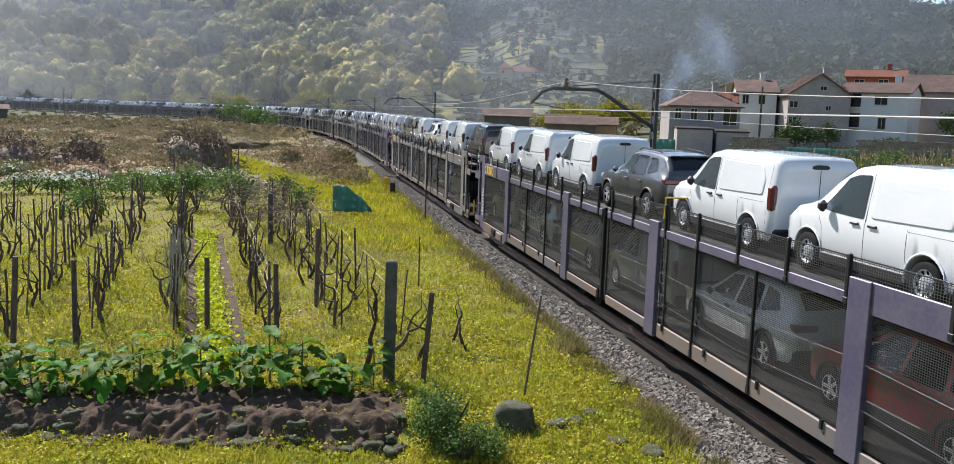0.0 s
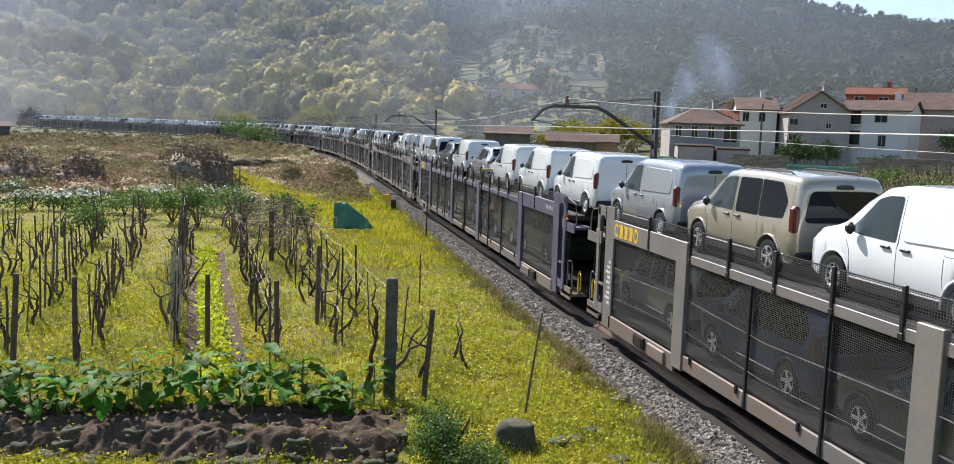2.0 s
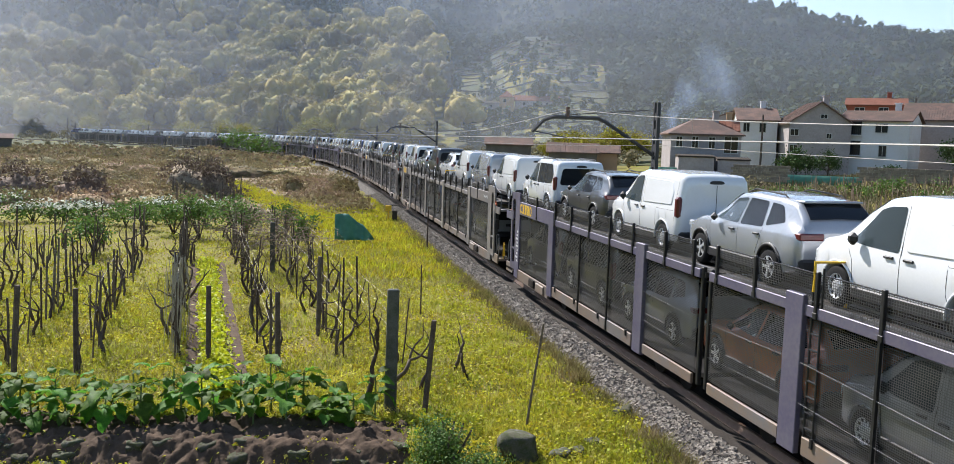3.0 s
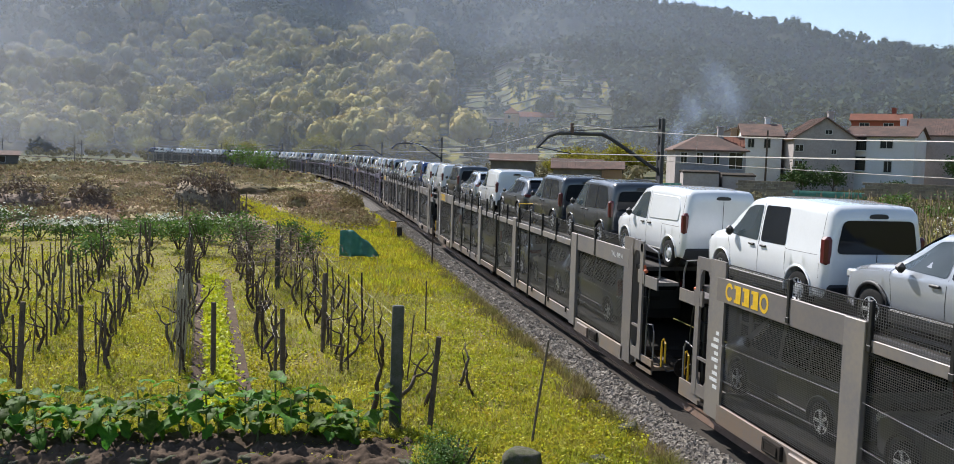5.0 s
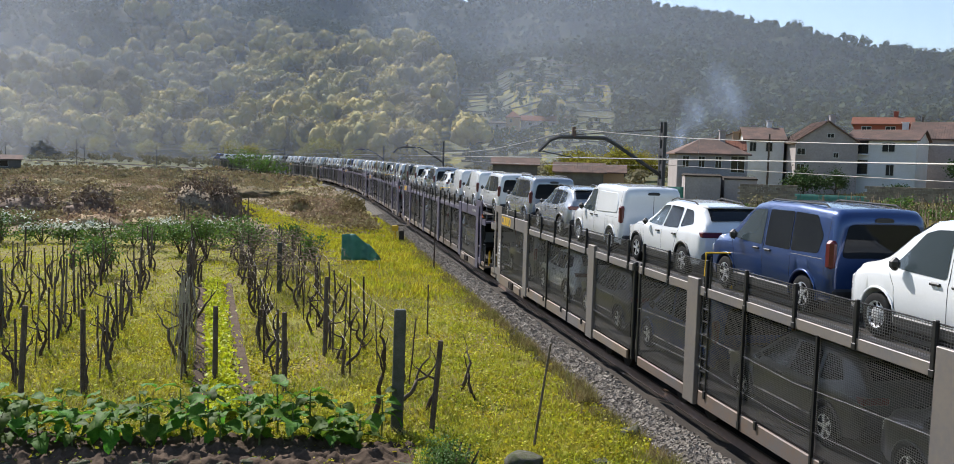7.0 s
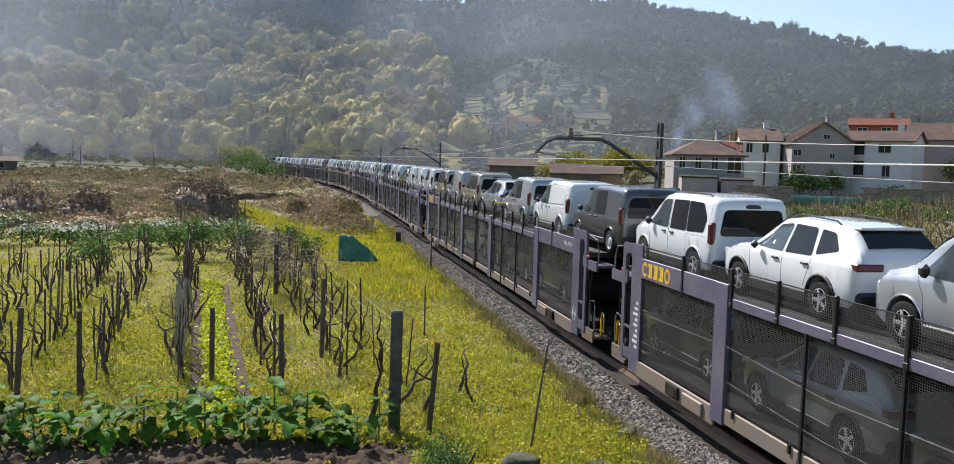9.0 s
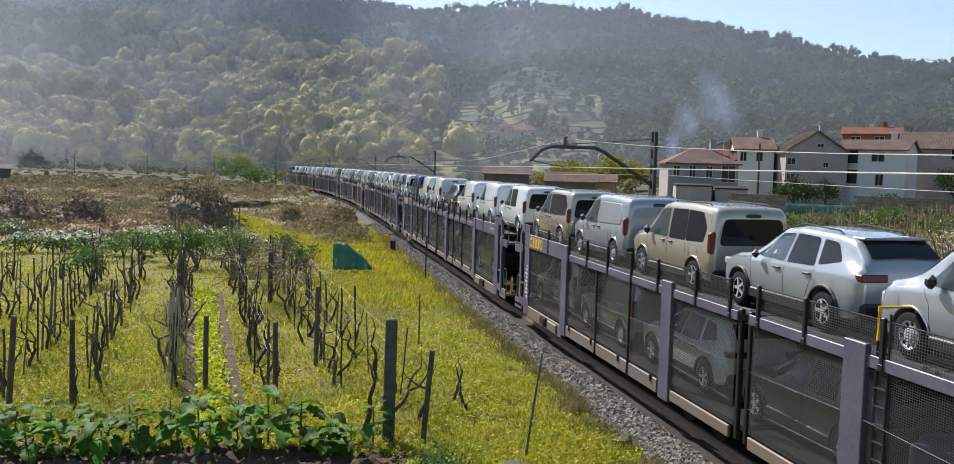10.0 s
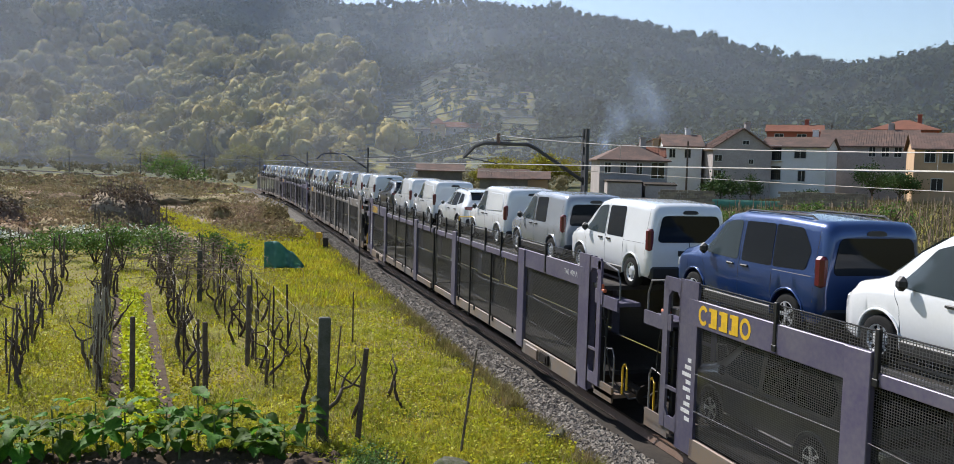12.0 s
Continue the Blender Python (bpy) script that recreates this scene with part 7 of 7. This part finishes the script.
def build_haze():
    """Added sheets imitating haze before the mountain, thinning with height."""
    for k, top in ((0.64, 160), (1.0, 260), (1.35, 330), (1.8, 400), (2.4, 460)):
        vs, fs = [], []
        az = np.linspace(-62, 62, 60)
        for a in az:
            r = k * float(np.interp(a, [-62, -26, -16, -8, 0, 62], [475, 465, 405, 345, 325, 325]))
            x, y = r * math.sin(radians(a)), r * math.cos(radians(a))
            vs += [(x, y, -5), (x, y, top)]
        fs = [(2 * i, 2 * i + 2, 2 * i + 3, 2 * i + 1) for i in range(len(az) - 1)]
        tagged(raw("valley_haze", vs, fs, M_HAZE_NEAR if k < 1 else M_HAZE if k == 1.0 else M_HAZE_FAR, True), "faint blue haze sheet hung before the mountain", "haze", kind="stuff")


build_haze()

# ---- village ----
def window(house, x, y, z, w, h, face=-1, shutter=None):
    """A framed window on the wall that faces the line (face -1) or the side (face 'x+')."""
    win = part("window", boxes((-w / 2 - 0.08, -w / 2, -0.05, 0.06, -h / 2 - 0.08, h / 2 + 0.08), (w / 2, w / 2 + 0.08, -0.05, 0.06, -h / 2 - 0.08, h / 2 + 0.08), (-w / 2, w / 2, -0.05, 0.06, h / 2, h / 2 + 0.08), (-w / 2, w / 2, -0.09, 0.06, -h / 2 - 0.10, -h / 2), (-0.03, 0.03, -0.03, 0.04, -h / 2, h / 2)), M_FRAME, house)
    win.matrix_basis = pose(x, y, z) if face == -1 else pose(x, y, z, 0, 0, 90 if face == "x+" else -90)
    p = part("pane", boxes((-w / 2, w / 2, -0.012, 0.012, -h / 2, h / 2)), M_PANE, win)
    return win


def house(x, y, turn, w, d, base, eave, top, wall, tile, label, roof="gable_x", windows=(), chimney=True, over=0.4):
    """A house of stated plan; local -y faces the camera. roof: gable_x (ridge along x), gable_y (gable to the camera), hip."""
    h = thing("house", label, "house", "village houses", at=pose(x, y, 0, 0, 0, turn))
    # walls with real openings behind the panes are kept shallow: a solid core with recessed reveals
    bm = bmesh.new()
    box(bm, -w / 2, w / 2, -d / 2, d / 2, base - 2.5, eave)
    if roof == "gable_y":
        plate(bm, [(-w / 2, eave), (w / 2, eave), (0, top - 0.12)], d, "y", -d / 2)
    elif roof == "gable_x":
        plate(bm, [(-d / 2, eave), (d / 2, eave), (0, top - 0.12)], w, "x", -w / 2)
    part("wall", bm, wall, h)
    t = 0.16
    if roof == "hip":
        bm = bmesh.new()
        a, b, r = w / 2 + over, d / 2 + over, max(0.1, w / 2 - d / 2)
        low = [bm.verts.new((sx * a, sy * b, eave - 0.05)) for sx, sy in ((-1, -1), (1, -1), (1, 1), (-1, 1))]
        under = [bm.verts.new((v.co.x, v.co.y, eave - 0.05 - t)) for v in low]
        p, q = bm.verts.new((-r, 0, top)), bm.verts.new((r, 0, top))
        for f in ((low[0], low[1], q, p), (low[1], low[2], q), (low[2], low[3], p, q), (low[3], low[0], p)):
            bm.faces.new(f)
        for i in range(4):
            bm.faces.new((low[i], under[i], under[(i + 1) % 4], low[(i + 1) % 4]))
        bm.faces.new(under)
        part("roof", bm, tile, h)
    else:
        along, across = (w, d) if roof == "gable_x" else (d, w)
        run, rise = across / 2 + over, (top - eave) * (across / 2 + over) / (across / 2)
        for sgn in (1, -1):
            bm = bmesh.new()
            prof = [(0, top), (sgn * run, top - rise), (sgn * run, top - rise - t), (0, top - t)]
            plate(bm, prof, along + 2 * over, "x" if roof == "gable_x" else "y", -along / 2 - over)
            part("roof", bm, tile, h)
            # tile courses show as low ribs down the slope
            bm = bmesh.new()
            n = max(4, int(along / 0.3))
            for k in range(n):
                c = -along / 2 - over + (along + 2 * over) * (k + 0.5) / n
                if roof == "gable_x":
                    tube(bm, [(c, 0, top + 0.03), (c, sgn * run, top - rise + 0.03)], 0.022, 4, 1, cap=False)
                else:
                    tube(bm, [(0, c, top + 0.03), (sgn * run, c, top - rise + 0.03)], 0.022, 4, 1, cap=False)
            part("roof_ribs", bm, tile, h)["kind"] = "stuff"
    for wx, wz, ww, wh in windows:
        window(h, wx, -d / 2 - 0.03, wz, ww, wh)
    if chimney:
        part("chimney", boxes((w * 0.22 - 0.35, w * 0.22 + 0.35, 0.2, 0.9, eave, top + 0.9), (w * 0.22 - 0.45, w * 0.22 + 0.45, 0.1, 1.0, top + 0.9, top + 1.02), bevel=0.02), wall, h)
    return h


def build_village():
    a = house(27.2, 110.5, -3, 8.4, 7, 2.4, 6.7, 8.6, M_PLASTER_GREY, M_TILE, "grey plastered two-storey house with a brown hipped roof", "hip", [(-3.2, 5.6, 0.7, 1.3), (-1.3, 5.6, 0.7, 1.3), (0.7, 5.6, 0.7, 1.3), (3.0, 5.4, 1.6, 1.9)])
    house(25.0, 104, -8, 4.0, 5, 2.4, 4.05, 4.2, M_PLASTER_GREY, M_SLEEPER, "low grey plastered garage beside the hipped house", "gable_x", chimney=False, over=0.1)
    house(29.4, 104, -8, 3.6, 4, 2.4, 3.8, 4.0, M_PLASTER_GREY, M_SLEEPER, "low grey plastered annex of the hipped house", "gable_x", chimney=False, over=0.1)
    house(30.2, 111.5, -13, 3.2, 4, 3, 7.4, 8.5, M_PLASTER_OCHRE, M_TILE_RED, "narrow house with an orange tiled roof", "gable_x", chimney=True)
    house(40.3, 143, -16, 9.5, 8, 3.6, 9.0, 10.8, M_PLASTER_GREY, M_TILE, "weathered grey house with a low tiled roof", "gable_y", [(-2, 7.6, 0.8, 1.2), (1.5, 7.6, 0.8, 1.2)])
    house(39.6, 129.5, -10, 5.2, 9, 4, 9.2, 10.9, M_PLASTER, M_TILE, "pale old house with a brown tiled roof", "gable_x", [(-1.6, 8.0, 0.8, 1.2), (0.6, 8.0, 0.8, 1.2)])
    house(45.8, 123.5, -7, 8.0, 9, 3.4, 8.9, 11.6, M_PLASTER_GREY, M_TILE, "large bare grey rendered house with its gable to the line", "gable_y", [(-3.3, 7.4, 1.0, 0.8), (-3.3, 5.3, 1.0, 0.8), (0.4, 9.6, 0.8, 0.5), (1.2, 7.0, 0.6, 0.6)])
    w = house(54.3, 121, -36, 8.6, 8, 3.8, 9.35, 10.7, M_PLASTER, M_TILE, "white plastered house with glazed balconies", "gable_x", [(-2.9, 8.3, 2.6, 2.0), (-2.9, 5.5, 2.6, 1.9), (0.9, 8.2, 1.5, 1.1), (1.2, 5.2, 0.9, 1.4)])
    for z in (7.3, 4.6):
        part("balcony", boxes((-4.2, -1.5, -4.55, -4.0, z - 0.15, z), bevel=0.02), M_PLASTER, w)
        part("railing", bars(*[[(x, -4.5, z), (x, -4.5, z + 0.9)] for x in np.arange(-4.25, -1.5, 0.25)], [(-4.3, -4.5, z + 0.9), (-1.5, -4.5, z + 0.9)], radius=0.02, sides=4), M_RAILBAR, w)
    house(66.5, 125, -30, 12.5, 9, 4, 9.9, 12.2, M_PLASTER_GREY, M_TILE, "brownish terraced house with a wide tiled roof", "gable_x", [(-4.6, 8.0, 1.0, 2.4), (2.3, 8.9, 0.9, 1.3), (3.9, 8.9, 0.9, 1.3), (0.6, 8.9, 0.8, 1.3)])
    house(65.3, 104.5, -24, 7.6, 8, 3, 9.1, 11.0, M_PLASTER_OCHRE, M_TILE, "ochre plastered house with white framed windows", "gable_x", [(-2.1, 8.0, 1.1, 1.4), (-0.2, 8.0, 1.1, 1.4), (-1.2, 4.6, 1.2, 1.4)])
    house(67.5, 153, -24, 9.0, 8, 8, 13.0, 14.2, M_BRICKRED, M_TILE_RED, "brick red house standing above its neighbours", "gable_x", [(-2.5, 11.8, 1.4, 1.2), (1.2, 11.8, 1.4, 1.2)])
    house(85.5, 149, -30, 10.5, 9, 9, 13.6, 15.4, M_BRICKRED, M_TILE_RED, "brick red house with a broad hipped roof", "hip", [(-2, 12.8, 1.2, 1)])
    house(78.0, 98, -38, 10, 9, 3, 8.6, 10.4, M_PLASTER, M_TILE, "pale village house with a tiled roof", "gable_x", [(-2, 7.2, 1.1, 1.3), (1.5, 7.2, 1.1, 1.3)])
    house(4.5, 151, -2, 7.5, 6, 0.5, 4.6, 5.6, M_STONEWALL, M_TILE, "low stone shed with a dark roof by the line", "gable_x", chimney=False)
    house(12.5, 122, -5, 6.5, 5, 0.8, 4.0, 5.1, M_STONEWALL, M_TILE, "low stone barn with a brown tiled roof", "gable_x", chimney=False)
    house(16.5, 126, -8, 5.5, 5, 0.8, 4.0, 4.9, M_PLASTER_OCHRE, M_TILE, "small brown barn with a tiled roof", "gable_x", chimney=False)
    house(25.5, 428, -3, 21, 9, 20, 24.2, 26.6, M_PLASTER_GREY, M_TILE_RED, "long farmhouse with an orange roof on the hillside", "gable_x", [(-6, 22.4, 1.2, 1.4), (-1, 22.4, 1.2, 1.4), (5, 22.4, 1.2, 1.4)])
    house(11, 426, -1, 7, 7, 19, 25.4, 28.4, M_PLASTER_OCHRE, M_TILE_RED, "small tower house with an orange hipped roof on the hillside", "hip", [(-1, 23.6, 1.1, 1.3)], chimney=False)
    house(1.4, 424, 0, 12, 7, 17, 22.4, 23.2, M_PLASTER_GREY, M_SLEEPER, "grey flat-roofed farm building on the hillside", "gable_x", [(-3, 20.8, 1.1, 1.1), (2, 20.8, 1.1, 1.1)], chimney=False)
    house(-104.5, 187, 28, 8, 6, -1, 2.6, 3.4, M_STONEWALL, M_TILE, "low dark shed at the valley's edge", "gable_x", [(0, 1.6, 3, 1.2)], chimney=False)
    # garden walls below the houses
    for x, y, turn, length, z0, z1 in ((44.0, 92, -24, 9, 2.0, 3.6), (30.5, 97, -17, 6.0, 1.5, 3.4)):
        bm = bmesh.new()
        r = random.Random(int(x))
        n = int(length / 0.5)
        for k in range(n):
            for c in range(int((z1 - z0) / 0.3)):
                q = -length / 2 + k * 0.5 + (0.25 if c % 2 else 0)
                box(bm, q + 0.01, q + 0.49, -0.22 - r.uniform(0, 0.05), 0.22, z0 + c * 0.3 + 0.01, z0 + c * 0.3 + 0.29)
        wl = part("garden_wall", bm, M_GRANITE_PALE, at=pose(x, y, 0, 0, 0, turn))
        tagged(wl, "rough stone garden wall below the village", "wall", kind="structure")
    for x, y, turn, length in ((21.4, 104, -11, 3.2), (37.5, 98, -20, 9)):
        bm = bmesh.new()
        rows = [[bm.verts.new((-length / 2 + length * i / 16, 0.06 * math.sin(i * 1.7), z)) for z in (land_z(x, y), 2.6 if length < 5 else 2.3)] for i in range(17)]
        for q, w in zip(rows, rows[1:]):
            bm.faces.new((q[0], w[0], w[1], q[1]))
        o = part("garden_net", bm, M_NET, smooth=True, at=pose(x, y, 0, 0, 0, turn))
        o.modifiers.new("thickness", "SOLIDIFY").thickness = 0.03
        tagged(o, "green netting fence round a village garden", "fence")


# ---- overhead line ----
def build_masts():
    def mast(s, arm=True):
        m = thing("catenary_mast", "grey lattice steel mast with a bracket arm over the line", "mast", "overhead line masts", at=track_pose(s))
        y = -3.3
        for dx in (-0.14, 0.14):
            part("column", boxes((dx - 0.05, dx + 0.05, y - 0.06, y + 0.06, -0.6, 6.75)), M_MAST, m)
        bt = None
        for z in np.arange(0.2, 6.7, 0.55):
            if bt is None:
                bt = part("batten", boxes((-0.09, 0.09, -0.05, 0.05, -0.13, 0.13)), M_MAST, m, at=pose(0, y, z))
            else:
                again(bt, pose(0, y, z))
        part("bracket", bars([(0, y, 4.85), (0, y + 1.9, 6.0), (0, y + 2.2, 6.12), (0, y + 3.8, 6.12), (0, y + 4.15, 6.0), (0, y + 4.55, 5.6)], radius=0.065, sides=6), M_MAST, m, "dark cranked bracket arm")
        part("stay", bars([(0, y, 6.5), (0, y + 3.4, 6.2)], radius=0.015), M_MAST, m)
        part("insulator", bars([(0, y + 3.3, 6.12), (0, y + 3.3, 6.48)], radius=0.07, sides=8), M_TILE, m, "brown insulator")
        part("insulator", bars([(0, y + 0.3, 5.05), (0, y + 0.7, 5.28)], radius=0.06, sides=8), M_TILE, m, "brown insulator")
        part("steady_arm", bars([(0, y + 4.5, 5.62), (0, y + 3.3, 5.42)], radius=0.018), M_MAST, m)
        return m
    first = mast(29.5)
    spots = [29.5 + 49.5 * k for k in range(0, 9)]
    for s in spots[1:]:
        copy_thing(first, track_pose(s))
    def wire(name, s0, s1, side, heights, radius, label):
        pts = []
        for s in np.arange(s0, s1, 3.0):
            f = ((s - 29.5) % 49.5) / 49.5
            z = heights[0] + (heights[1] - heights[0]) * (1 - (2 * f - 1) ** 2)
            pts.append(on_track(s, side, z))
        tagged(part(name, bars(pts, radius=radius, sides=5), M_WIRE), label, "overhead wire", "overhead wires")
    wire("contact_wire", -40, 430, 0.0, (5.42, 5.40), 0.016, "bright taut contact wire above the railway line")
    wire("messenger_wire", -40, 430, 0.0, (6.42, 5.62), 0.010, "grey sagging messenger wire above the contact wire")
    wire("feeder_wire", -40, 430, -3.5, (5.25, 5.05), 0.008, "thin wire strung along the masts")
    for k in range(8):
        for f in (0.2, 0.4, 0.6, 0.8):
            s = 29.5 + 49.5 * (k - 1) + 49.5 * f
            z = 6.42 - 0.8 * (1 - (2 * f - 1) ** 2)
            tagged(part("dropper", bars([on_track(s, 0, 5.41), on_track(s, 0, z)], radius=0.005, sides=4), M_WIRE), "thin dropper wire holding the contact wire", "dropper", "droppers")
    # plain poles of the distant line
    pole = bmesh.new()
    tube(pole, [(0, 0, -0.5), (0, 0, 7.5)], 0.16, 6, 0.7)
    me = hold("utility_pole", pole, M_WOOD)
    for i, (az, r) in enumerate(((25.9, 150), (29.3, 155), (17.5, 118), (-25.2, 300))):
        x, y = r * math.sin(radians(az)), r * math.cos(radians(az))
        o = tagged(new("utility_pole", me), "slim wooden pole standing among the houses", "pole", "utility poles")
        o.matrix_basis = pose(x, y, land_z(x, y)) @ Matrix.Diagonal((1, 1, 1.5 if i < 2 else 1.1, 1))


PLUMES = []


def build_smoke():
    """Thin bonfire smoke: many faint rounded puffs drifting up behind the houses."""
    plume = thing("smoke_plume", "thin blue-grey bonfire smoke rising behind the houses", "smoke", at=pose(40, 196, 6))
    for k, (x, z, wide, high, lean) in enumerate(((1.0, 4, 2.6, 7, -14), (4.5, 10, 5.5, 8, -34), (12, 15, 13, 8, -55))):
        bm = bmesh.new()
        grid = [[bm.verts.new((-1.3 + 2.6 * i / 12, 0.25 * math.sin(i * 0.9 + j), -1.3 + 2.6 * j / 12)) for j in range(13)] for i in range(13)]
        for i in range(12):
            for j in range(12):
                bm.faces.new((grid[i][j], grid[i + 1][j], grid[i + 1][j + 1], grid[i][j + 1]))
        puff = part("smoke_billow", bm, M_SMOKE, plume, smooth=True)
        puff.matrix_basis = pose(x, k * 3, z, 0, -lean, -12) @ Matrix.Diagonal((wide, 3, high, 1))
    PLUMES.append(plume)


build_village()
build_masts()
build_smoke()


def motions():
    """The whole train rolls towards the camera along the line at an almost even pace."""
    times = [0.0, 0.5, 1.5, 2.5, 3.5, 4.5, 5.5, 6.5, 7.5, 8.5, 9.5, 10.5, 11.5, 12.0]
    for ob, s, z, e in MOVING:
        rows = []
        for t in times:
            at = s - SPEED * t - 0.13 * max(0.0, t - 9.6)
            if e:
                turned = track_pose(at + e * J / 2, z)
                p = on_track(at)
                turned.translation = (p.x, p.y, z)
                rows.append((t, turned))
            else:
                rows.append((t, track_pose(at, z)))
        walk(ob, rows)
    for plume in PLUMES:
        walk(plume, [(0.0, pose(40, 196, 6)), (6.0, pose(40.6, 196, 6.3)), (12.0, pose(41.2, 196, 6.6))])


motions()
